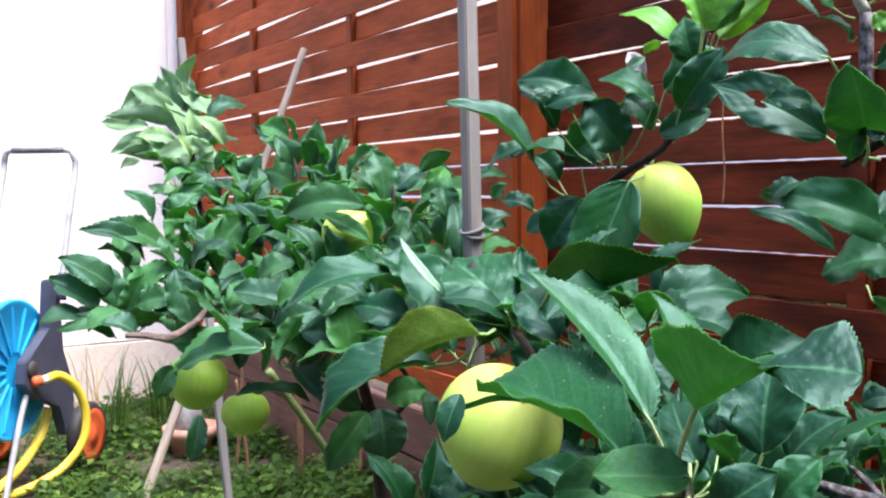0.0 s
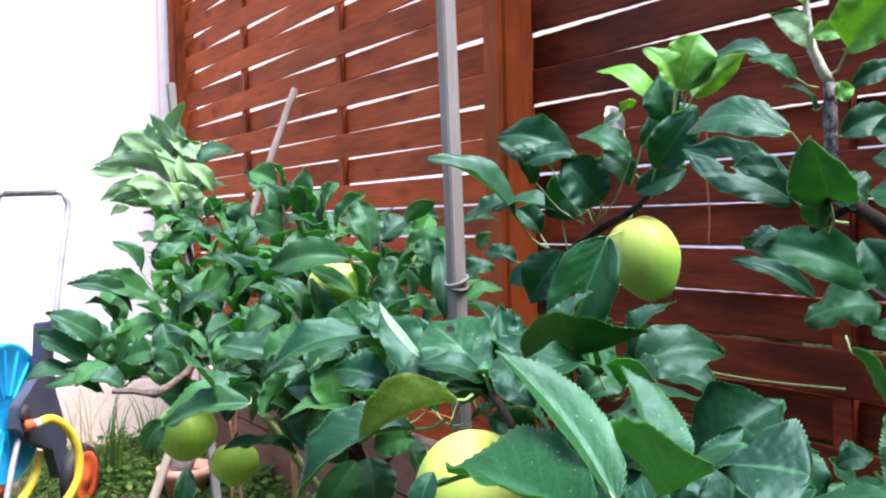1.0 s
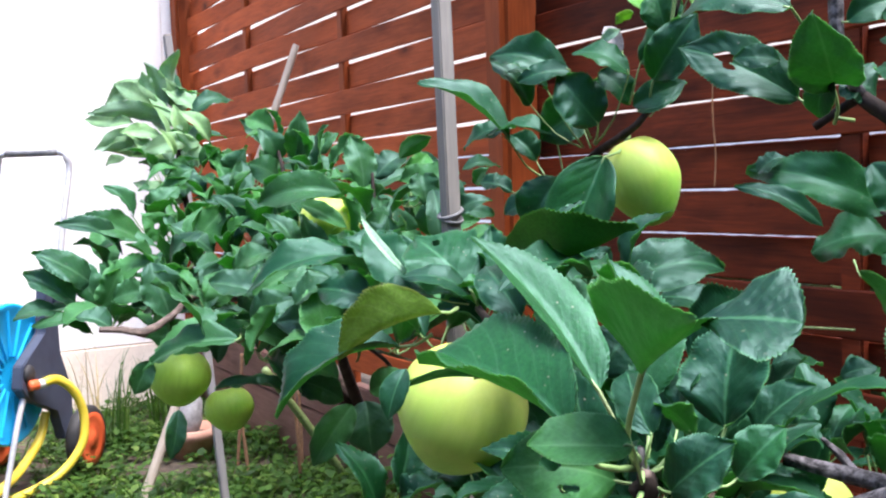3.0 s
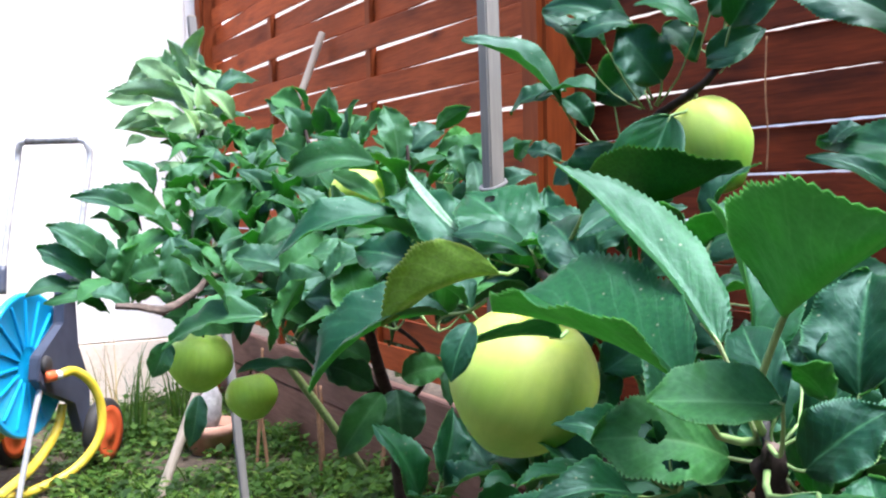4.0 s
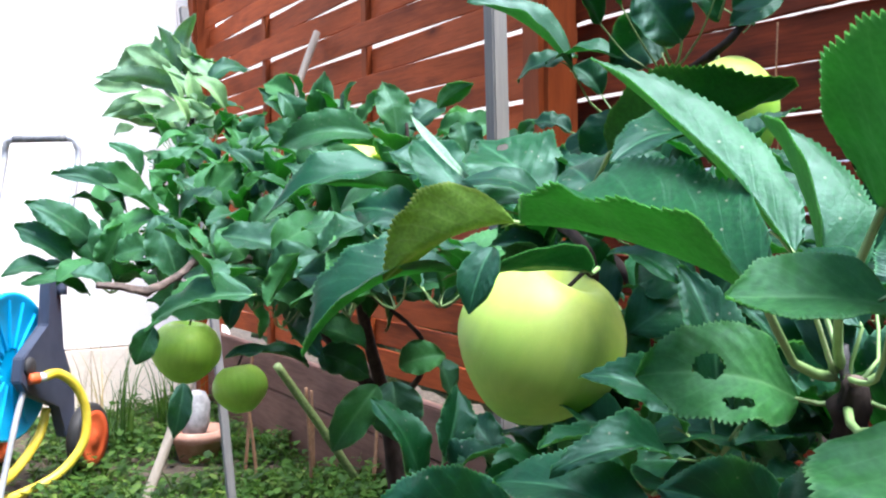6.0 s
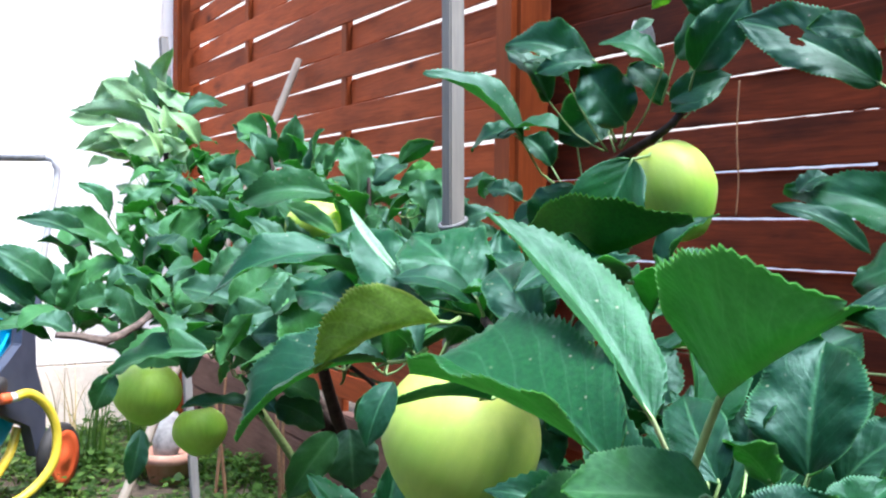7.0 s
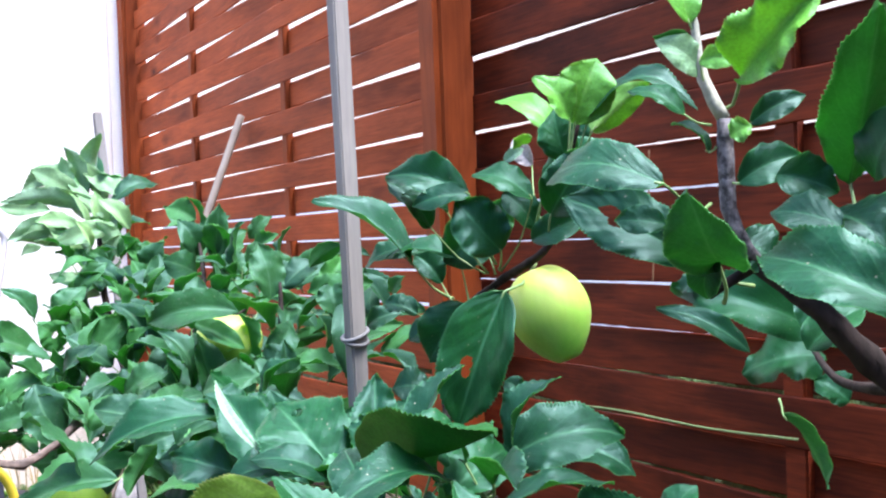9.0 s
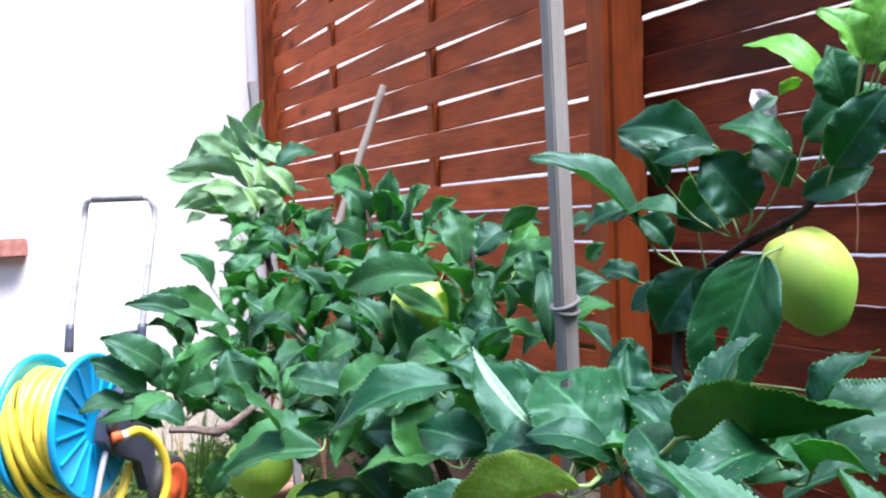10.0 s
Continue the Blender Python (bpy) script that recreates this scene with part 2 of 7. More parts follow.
DUSKY = leaf_material("dull_dark_leaf", (0.008, 0.06, 0.008), (0.022, 0.12, 0.018), (0.04, 0.12, 0.03), 0.6, 0.12, 0.5, (0.12, 0.5, 0.05), False)
MINT = leaf_material("woolly_leaf_upper", (0.11, 0.215, 0.105), (0.2, 0.33, 0.175), (0.3, 0.43, 0.26), 0.5, 0.2, 0.4, (0.5, 0.85, 0.3), False)


def weed_material():
    """Blades and leaflets, each its own green, from yellowish to dark."""
    m, nt, b = mat("weeds", 0.5)
    geo = nt.nodes.new("ShaderNodeNewGeometry")
    col = ramp(nt, [(0.0, (0.01, 0.035, 0.007)), (0.45, (0.028, 0.083, 0.014)), (0.8, (0.062, 0.145, 0.025)), (1.0, (0.13, 0.21, 0.05))], geo.outputs["Random Per Island"])
    wide = tex(nt, "ShaderNodeTexNoise", "Object", 4, detail=3)
    col = mix(nt, col, ramp(nt, [(0.35, (0.55, 0.6, 0.55)), (0.65, (1.25, 1.15, 1.0))], wide.outputs["Fac"]), 1.0, "MULTIPLY")
    nt.links.new(col, b.inputs["Base Color"])
    b.inputs["Specular IOR Level"].default_value = 0.25
    tr = nt.nodes.new("ShaderNodeBsdfTranslucent")
    tr.inputs["Color"].default_value = (0.14, 0.3, 0.04, 1)
    ms = nt.nodes.new("ShaderNodeMixShader")
    ms.inputs["Fac"].default_value = 0.25
    nt.links.new(b.outputs[0], ms.inputs[1])
    nt.links.new(tr.outputs[0], ms.inputs[2])
    nt.links.new(ms.outputs[0], nt.nodes["Material Output"].inputs["Surface"])
    return m


def apple_material(name, top, low, blush):
    m, nt, b = mat(name, 0.46)
    b.inputs["Specular IOR Level"].default_value = 0.3
    tc = nt.nodes.new("ShaderNodeTexCoord")
    sep = nt.nodes.new("ShaderNodeSeparateXYZ")
    nt.links.new(tc.outputs["Generated"], sep.inputs[0])
    big = tex(nt, "ShaderNodeTexNoise", "Generated", 2.2, detail=3)
    f = calc(nt, "ADD", sep.outputs["Z"], calc(nt, "MULTIPLY", calc(nt, "SUBTRACT", big.outputs["Fac"], 0.5), 0.55))
    # low end kept bright green in place of light bounced from below
    col = ramp(nt, [(0.12, low), (0.5, top), (0.95, blush)], f)
    streak = tex(nt, "ShaderNodeTexNoise", "Generated", 16, (1, 1, 0.12), 3)
    col = mix(nt, col, ramp(nt, [(0.35, (0.9, 0.93, 0.85)), (0.65, (1.06, 1.05, 1.0))], streak.outputs["Fac"]), 0.7, "MULTIPLY")
    v = tex(nt, "ShaderNodeTexVoronoi", "Generated", 22)
    dots = ramp(nt, [(0.05, (1, 1, 1)), (0.11, (0, 0, 0))], v.outputs["Distance"])
    col = mix(nt, col, (0.58, 0.56, 0.3), calc(nt, "MULTIPLY", dots, 0.35))
    nt.links.new(col, b.inputs["Base Color"])
    b.inputs["Subsurface Weight"].default_value = 0.75
    b.inputs["Subsurface Radius"].default_value = (0.022, 0.024, 0.009)
    b.inputs["Subsurface Scale"].default_value = 1.0
    n = tex(nt, "ShaderNodeTexNoise", "Generated", 30)
    bump(nt, b, n.outputs["Fac"], 0.05, 0.001)
    return m


WEED = weed_material()
APPLE_YELLOW = apple_material("yellow_green_skin", (0.31, 0.48, 0.09), (0.21, 0.5, 0.07), (0.41, 0.49, 0.12))
APPLE_GREEN = apple_material("green_skin", (0.31, 0.58, 0.085), (0.23, 0.57, 0.065), (0.39, 0.62, 0.12))


# ---- builders ----
def part(name, bm, material, parent=None, label=""):
    me = bpy.data.meshes.new(name)
    bm.to_mesh(me)
    bm.free()
    for m in (material if isinstance(material, (list, tuple)) else [material]):
        me.materials.append(m)
    ob = new(name, me)
    ob.parent = parent
    if label:
        tagged(ob, label)
    return ob


def holder(name, at, label, category, group="", kind=""):
    ob = tagged(new(name), label, category, group, kind)
    ob.empty_display_size = 0.05
    ob.location = at
    return ob


def under(ob, thing):
    """Put a part built in world coordinates under its thing, unmoved."""
    ob.parent = thing
    ob.matrix_parent_inverse = Matrix.Translation(thing.location).inverted()
    return ob


def box(bm, lo, hi, bevel=0.0):
    r = bmesh.ops.create_cube(bm, size=1.0)
    lo, hi = Vector(lo), Vector(hi)
    for v in r["verts"]:
        v.co = Vector([(a + b) / 2 + c * (b - a) for a, b, c in zip(lo, hi, v.co)])
    if bevel:
        es = {e for v in r["verts"] for e in v.link_edges}
        bmesh.ops.bevel(bm, geom=list(es), offset=bevel, segments=2, affect="EDGES")


def smooth(bm):
    for f in bm.faces:
        f.smooth = True


def tube(pts, radii, seg=8, rough=0.0, cap=True):
    """A tapered round limb along the points, with a Catmull-Rom bend."""
    pts = [Vector(p) for p in pts]
    if isinstance(radii, (int, float)):
        radii = [radii] * len(pts)
    fine, rad = [], []
    for i in range(len(pts) - 1):
        p0, p1, p2, p3 = pts[max(i - 1, 0)], pts[i], pts[i + 1], pts[min(i + 2, len(pts) - 1)]
        steps = max(2, min(8, int((p2 - p1).length / 0.012))) if len(pts) > 2 else 4
        for k in range(steps):
            t = k / steps
            fine.append(0.5 * (2 * p1 + (p2 - p0) * t + (2 * p0 - 5 * p1 + 4 * p2 - p3) * t * t + (3 * p1 - p0 - 3 * p2 + p3) * t ** 3))
            rad.append(radii[i] + (radii[i + 1] - radii[i]) * t)
    fine.append(pts[-1])
    rad.append(radii[-1])
    bm = bmesh.new()
    rings, side = [], None
    for i, p in enumerate(fine):
        d = (fine[min(i + 1, len(fine) - 1)] - fine[max(i - 1, 0)]).normalized()
        side = d.orthogonal().normalized() if side is None else (side - d * side.dot(d)).normalized()
        up = d.cross(side)
        ring = []
        for k in range(seg):
            a = 2 * math.pi * k / seg
            r = rad[i] * (1 + rough * noise.noise(p * 70 + Vector((k * 1.7, 0, 0))))
            ring.append(bm.verts.new(p + (side * math.cos(a) + up * math.sin(a)) * r))
        rings.append(ring)
    for a, b in zip(rings, rings[1:]):
        for k in range(seg):
            bm.faces.new((a[k], a[(k + 1) % seg], b[(k + 1) % seg], b[k]))
    if cap:
        bm.faces.new(rings[0][::-1])
        bm.faces.new(rings[-1])
    smooth(bm)
    bm.normal_update()
    return bm


def lathe(profile, seg=32, axis=Vector((0, 0, 1)), at=Vector((0, 0, 0))):
    """A turned shape: (radius, height) pairs round an axis."""
    axis = Vector(axis).normalized()
    u = axis.orthogonal().normalized()
    w = axis.cross(u)
    bm = bmesh.new()
    rings = []
    for r, h in profile:
        if r < 1e-6:
            rings.append([bm.verts.new(Vector(at) + axis * h)])
        else:
            rings.append([bm.verts.new(Vector(at) + axis * h + (u * math.cos(2 * math.pi * k / seg) + w * math.sin(2 * math.pi * k / seg)) * r) for k in range(seg)])
    for a, b in zip(rings, rings[1:]):
        for k in range(seg):
            j = (k + 1) % seg
            vs = [a[k % len(a)], a[j % len(a)], b[j % len(b)], b[k % len(b)]]
            vs = list(dict.fromkeys(vs))
            if len(vs) > 2:
                bm.faces.new(vs)
    smooth(bm)
    bm.normal_update()
    return bm


def merge(*bms):
    """Join several shapes of one material into one part."""
    out = bms[0]
    for other in bms[1:]:
        me = bpy.data.meshes.new("joined")
        other.to_mesh(me)
        other.free()
        out.from_mesh(me)
        bpy.data.meshes.remove(me)
    return out


def blade(length, width, bow=0.1, fold=0.25, wave=0.1, twist=0.0, curl=0.0, teeth=True, holes=(), seed=0, n=22, m=8, blunt=0.0, crinkle=0.1, bend=0.0, vee=None):
    """An oval toothed leaf along +y, its upper face to +z: two sheets a hair apart."""
    rnd = random.Random(seed)
    ph = rnd.uniform(0, 6.28)
    sh = Vector((seed * 3.1, seed * 1.7, 0))
    skew = rnd.uniform(-0.06, 0.06)
    bm = bmesh.new()
    uvl = bm.loops.layers.uv.new("UVMap")
    pos = []
    for i in range(n + 1):
        s = i / n
        q = s ** (0.86 + blunt)
        w = max(4 * q * (1 - q), 0.0) ** (0.68 if n > 50 else 0.8)
        if s > 0.78 and not blunt:
            w *= 1 - 0.42 * ((s - 0.78) / 0.22) ** 1.2
        row = []
        for j in range(m + 1):
            u = j / m * 2 - 1
            e = abs(u)
            x = u * width * 0.5 * max(w, 0.02)
            y = s * length
            x *= 1 + (0.09 if teeth else 0.04) * e * noise.noise(Vector((s * 7.0, 3.0 if u > 0 else -3.0, seed * 1.3)))
            if teeth and e == 1 and 0 < i < n:
                k = (0.027 + 0.018 * noise.noise(Vector((i * 0.37, u, seed)))) * (1.0 if n > 50 else 0.8)
                x *= 1.0 + (k if i % 2 else -k)
                y += length * (0.6 / n if i % 2 else -0.25 / n)
            z = bow * length * 4 * s * (1 - s)
            if vee:
                a = radians(vee[0] if u < 0 else vee[1]) * (1 - 0.35 * s)
                hump = 0.08 * math.sin(math.pi * e) * abs(x)
                x, z = x * math.cos(a) - math.copysign(hump * math.sin(a), u), z + abs(x) * math.sin(a) + hump * math.cos(a)
            else:
                z += fold * abs(x) * (1 - 0.4 * s)
            z += 0.007 * width * e * (1 - e * e) * math.cos(2 * math.pi * (7.5 * s - 2.2 * e + ph))
            z += 0.22 * wave * width * e * e * noise.noise(Vector((s * 6.5, u * 2 + seed, 4.0)))
            z += wave * width * 0.3 * e * e * (math.sin(s * 9.0 + ph + (1.3 if u > 0 else 0.0)) + (0.35 if teeth else 0.0) * math.sin(s * 25.0 + ph * 3 + 2 * u))
            q = Vector((u * 1.6, s * 3.4, 0)) + sh
            z += crinkle * width * 0.7 * noise.noise(q * 0.8) * (0.3 + 0.7 * e) + crinkle * width * 0.1 * noise.noise(q * 2.7)
            x *= 1 + 0.5 * crinkle * noise.noise(q * 1.3 + Vector((5, 0, 0)))
            x += (bend + skew) * length * 4 * s * (1 - s) * 0.5
            if curl:
                z += curl * width * (e ** 2.5) * w
                x *= 1 - 0.35 * abs(curl) * e * e
            a = twist * (s - 0.3)
            x, z = x * math.cos(a) - z * math.sin(a) * 0.5, z + x * math.sin(a)
            row.append(Vector((x, y, z)))
        pos.append(row)
    top = [[bm.verts.new(p) for p in row] for row in pos]
    low = []
    for i in range(n + 1):
        row = []
        for j in range(m + 1):
            du = pos[i][min(j + 1, m)] - pos[i][max(j - 1, 0)]
            dv = pos[min(i + 1, n)][j] - pos[max(i - 1, 0)][j]
            row.append(bm.verts.new(pos[i][j] - du.cross(dv).normalized() * 0.0004))
        low.append(row)
    grids = [top, low]
    for sheet, rows in enumerate(grids):
        for i in range(n):
            for j in range(m):
                cu, cv = (j + 0.5) / m, (i + 0.5) / n
                rim = 1 + 0.35 * noise.noise(Vector((cu * 22, cv * 22, seed)))
                if any(((cu - a) / r) ** 2 + ((cv - b) / (r * 0.8)) ** 2 < rim for a, b, r in holes):
                    continue
                vs = [rows[i][j], rows[i][j + 1], rows[i + 1][j + 1], rows[i + 1][j]]
                uvs = [(j / m, i / n), ((j + 1) / m, i / n), ((j + 1) / m, (i + 1) / n), (j / m, (i + 1) / n)]
                # both sheets split along the same diagonal
                pieces = ((0, 1, 2), (0, 2, 3)) if sheet == 0 else ((2, 1, 0), (3, 2, 0))
                for ids in pieces:
                    f = bm.faces.new([vs[k] for k in ids])
                    f.smooth, f.material_index = True, sheet
                    for lp, k in zip(f.loops, ids):
                        lp[uvl].uv = uvs[k]
    loose = [v for v in bm.verts if not v.link_faces]
    bmesh.ops.delete(bm, geom=loose, context="VERTS")
    return bm


def frame_for(base, tip, normal):
    y = (Vector(tip) - Vector(base)).normalized()
    z = Vector(normal)
    z = (z - y * z.dot(y)).normalized()
    x = y.cross(z)
    m = Matrix((x, y, z)).transposed().to_4x4()
    m.translation = base
    return m


seed_count = [0]


def leaf(owner, base, tip, normal, width, root=None, bow=0.08, fold=0.25, wave=0.12, twist=0.0, curl=0.0, holes=(), young=False, pale=False, blunt=0.0, fine=True, crinkle=0.16, bend=0.0, vee=None, mint=False, stalk=None):
    """One leaf from its stalk's end to its tip; root: where the stalk leaves the twig."""
    seed_count[0] += 1
    base, tip = Vector(base), Vector(tip)
    length = (tip - base).length
    mats = (UNDER, UNDER) if pale == 9 else (BLEACHED, BLEACHED) if pale == 7 else (LIT_LEAF, UNDER) if pale == 6 else (OLIVE, OLIVE) if pale == 4 else (DUSKY, DUSKY) if pale == 5 else (LEAF, LEAF) if pale == 3 else (PALE, PALE) if pale == 2 else (MINT, PALE) if mint else (LEAF, PALE) if pale else (YOUNG, YOUNG_UNDER) if young else (LIT_LEAF, UNDER) if owner.name == far.name else (LEAF, UNDER)
    rnd = random.Random(seed_count[0])
    crinkle *= 0.5
    if mats[0] is LIT_LEAF and rnd.random() < 0.2:
        mats = (UNDER, UNDER)  # leaves that show their pale back
    if not fine:
        wave *= 0.75
    if vee is None:
        # the halves stand up from the midrib, each at its own angle
        rise = math.degrees(math.atan(fold)) * (1.3 if fine else 1.15)
        vee = (rise + rnd.uniform(-18, 14), rise + rnd.uniform(-18, 14))
        bow += rnd.uniform(0.02, 0.09)
        width *= 0.8 if mint else 0.95 if fine else 1.06
        if fine:
            wave += rnd.uniform(0.02, 0.16)
            normal = Matrix.Rotation(radians(rnd.uniform(-26, 26)), 3, tip - base) @ Vector(normal).normalized() + Vector((0, 0, 0.25))
    bm = blade(length, width, bow, fold, wave, twist, curl, True, holes, seed_count[0], 66 if fine else 34, 46 if holes else (10 if fine else 8), blunt, crinkle, bend, vee)
    ob = part("leaf", bm, mats)
    ob.matrix_world = frame_for(base, tip, normal)
    under(ob, owner)
    if root is not None:
        root = Vector(root)
        side = (tip - base).cross(Vector((0, 0, 1))) * (0.5 if seed_count[0] % 2 else -0.5)
        mid = (root + base) / 2 + Vector((0, 0, -0.1 * (root - base).length)) + side.normalized() * 0.09 * (root - base).length
        st = part("leaf_stalk", tube([root, mid, base, base + (tip - base) * 0.1], [0.0006 + width * 0.018, 0.0004 + width * 0.014, 0.0004 + width * 0.013, 0.0005], 6), stalk or PETIOLE)
        under(st, owner)
    return ob


def apple(at, radius, tilt=(0, 0, 0), skin=None, stem_to=None, label="", tall=0.94):
    thing = holder("apple", at, label, "apple", "apples on the trees")
    prof = []
    for i in range(29):
        a = math.pi * i / 28
        r = math.sin(a) * (1 + 0.07 * math.cos(a)) ** 1.0
        h = math.cos(a)
        dip = 0.42 * math.exp(-(r / 0.26) ** 2) if h > 0 else 0.24 * math.exp(-(r / 0.2) ** 2)
        h = h - dip if h > 0 else h + dip
        taper = 1.0 if h > -0.1 else 1.0 - 0.22 * (min(1.0, (-h - 0.1) / 0.8)) ** 1.4
        prof.append((radius * max(r, 0.0) * taper if 0 < i < 28 else 0.0, radius * tall * h))
    bm = lathe(prof[::-1], 40)
    for v in bm.verts:
        a = math.atan2(v.co.y, v.co.x)
        k = max(0.0, -v.co.z / radius)
        sc = 1 + 0.018 * math.cos(5 * a) * k + 0.02 * math.sin(a + radius * 900) + 0.012 * math.sin(2 * a + radius * 500)
        v.co.x *= sc
        v.co.y *= sc
    turn = Euler([radians(a) for a in tilt])
    body = part("body", bm, skin or APPLE_YELLOW, thing)
    body.rotation_euler = turn
    up = turn.to_matrix() @ Vector((0, 0, 1))
    top = up * radius * 0.5
    end = (Vector(stem_to) - Vector(at)) if stem_to else up * radius * 1.25
    part("stem", tube([top, top * 1.3 + end * 0.12, end], [0.0011, 0.0013, 0.0017], 6), BARK, thing, "thin brown woody stem")
    bm = bmesh.new()
    for k in range(5):
        a = 2 * math.pi * k / 5
        p = Vector((math.cos(a), math.sin(a), 0))
        q = Vector((-p.y, p.x, 0))
        r0, r1 = radius * 0.03, radius * 0.12
        vs = [bm.verts.new(p * r0 + q * r0 * 0.9), bm.verts.new(p * r0 - q * r0 * 0.9), bm.verts.new(p * r1 + Vector((0, 0, -r0 * 1.6)))]
        bm.faces.new(vs)
    bmesh.ops.solidify(bm, geom=bm.faces[:], thickness=0.0006)
    cal = part("calyx", bm, BARK, thing, "dry brown calyx")
    cal.rotation_euler = turn
    cal.location = -up * radius * tall * 0.73
    return thing


# ---- ground, house and neighbour ----
def ground_height(x, y):
    near = max(0.0, 1 - (Vector((x - 0.8, y - 2.4, 0)).length / 4.0))
    fall = min(1.0, max(0.0, (y - 2.3) / 1.0))
    return -0.055 * fall * fall * (3 - 2 * fall) + near * 0.02 * noise.noise(Vector((x * 2.2, y * 2.2, 0)))


bm = bmesh.new()
xs = [-400, -60, -12, -5] + [-3 + 0.25 * i for i in range(29)] + [6, 14, 60, 400]
grid = [[bm.verts.new((x, y, ground_height(x, y))) for y in xs] for x in xs]
for i in range(len(xs) - 1):
    for j in range(len(xs) - 1):
        bm.faces.new((grid[i][j], grid[i + 1][j], grid[i + 1][j + 1], grid[i][j + 1]))
smooth(bm)
tagged(part("ground", bm, SOIL), "bare brown garden soil between weeds and grass", "ground", kind="structure")

HOUSE_Y = 4.42
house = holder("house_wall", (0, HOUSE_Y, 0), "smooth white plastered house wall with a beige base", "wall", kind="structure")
bm = bmesh.new()
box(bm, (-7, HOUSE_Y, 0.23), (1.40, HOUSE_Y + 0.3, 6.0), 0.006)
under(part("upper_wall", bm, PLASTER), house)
bm = bmesh.new()
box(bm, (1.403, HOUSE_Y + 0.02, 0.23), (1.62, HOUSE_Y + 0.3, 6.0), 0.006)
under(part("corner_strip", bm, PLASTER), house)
bm = bmesh.new()
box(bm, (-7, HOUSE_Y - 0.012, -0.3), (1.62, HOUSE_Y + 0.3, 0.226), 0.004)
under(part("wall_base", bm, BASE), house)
for k in range(4):
    bm = bmesh.new()
    x1 = 0.455 - k * 0.113
    box(bm, (x1 - 0.105, HOUSE_Y - 0.09, 0.85), (x1, HOUSE_Y - 0.003, 0.925), 0.006)
    under(part("brick", bm, BRICK), house)
bm = bmesh.new()
box(bm, (0.005, HOUSE_Y - 0.08, 0.856), (0.45, HOUSE_Y - 0.002, 0.918))
under(part("sill_mortar", bm, MORTAR), house)
bm = bmesh.new()
box(bm, (0.02, HOUSE_Y - 0.05, 0.932), (0.3, HOUSE_Y - 0.003, 1.0), 0.006)
under(part("window_foot", bm, GREYP, label="dark grey foot of a window frame"), house)

bm = bmesh.new()
box(bm, (5.2, -12, -0.1), (5.5, 45, 1.35), 0.01)
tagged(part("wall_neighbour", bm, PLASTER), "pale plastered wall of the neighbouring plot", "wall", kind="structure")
# two dark walls added out of view, to hold back sky and bounce light
FILL_BLOCKER = noisy("fill_blocker", (0.016, 0.014, 0.011), (0.04, 0.034, 0.027), 12, 0.9)
bm = bmesh.new()
box(bm, (-3.0, -2.75, -0.1), (1.6, -2.6, 2.5), 0.01)
tagged(part("unseen_wall_south", bm, FILL_BLOCKER), "unseen dark wall added to the south to cut fill light", "wall", kind="structure")
bm = bmesh.new()
box(bm, (-3.15, -2.75, -0.1), (-3.0, 4.4, 2.6), 0.01)
tagged(part("unseen_wall_west", bm, FILL_BLOCKER), "unseen dark wall added to the west to cut fill light", "wall", kind="structure")
HAZE, hnt, hb = mat("bright_cloud", 1.0)
hb.inputs["Base Color"].default_value = (0.1, 0.1, 0.1, 1)
hn = tex(hnt, "ShaderNodeTexNoise", "Object", 0.06, detail=4)
hnt.links.new(ramp(hnt, [(0.3, (0.95, 0.83, 0.78)), (0.7, (1.0, 0.91, 0.87))], hn.outputs["Fac"]), hb.inputs["Emission Color"])
hb.inputs["Emission Strength"].default_value = 0.21
bm = bmesh.new()
box(bm, (60, -60, -0.1), (60.5, 300, 75))
tagged(part("backdrop", bm, HAZE), "bright white cloudy sky low beyond the fence", "sky", kind="structure")
bm = bmesh.new()
bmesh.ops.create_grid(bm, x_segments=140, y_segments=14, size=1)
for v in bm.verts:
    u, w = v.co.x, v.co.y
    p = Vector((u * 30, w * 3, 0))
    v.co = Vector((2.3 + 0.1 * noise.noise(p), u * 5 + 1, 0.33 + 0.33 * w + 0.06 * noise.noise(p + Vector((9, 0, 0)))))
tagged(part("low_hedge", bm, HEDGE), "low dark green hedge behind the fence", "hedge")


# ---- fence ----
FX = 1.5


def slat_mesh(name, y0, y1, node, span, phase, amp, high=0.0738, thick=0.009, stain=None, uneven=0.0008):
    n = max(8, int((y1 - y0) / 0.012))
    bm = bmesh.new()
    rings = []
    for i in range(n + 1):
        y = y0 + (y1 - y0) * i / n
        x = phase * amp * math.cos(math.pi * (y - node) / span)
        ring = []
        lo, up = (uneven * noise.noise(Vector((y * 38, phase * 7, k))) for k in (0, 5))
        for dx, dz in ((-1, -0.94), (-0.7, -1), (0.7, -1), (1, -0.94), (1, 0.94), (0.7, 1), (-0.7, 1), (-1, 0.94)):
            ring.append(bm.verts.new((x + dx * thick / 2, y, dz * high / 2 + (up if dz > 0 else lo))))
        rings.append(ring)
    for a, b in zip(rings, rings[1:]):
        for k in range(8):
            bm.faces.new((a[k], b[k], b[(k + 1) % 8], a[(k + 1) % 8]))
    bm.faces.new(rings[0])
    bm.faces.new(rings[-1][::-1])
    bm.normal_update()
    me = bpy.data.meshes.new(name)
    bm.to_mesh(me)
    bm.free()
    me.materials.append(stain or FENCE)
    return me


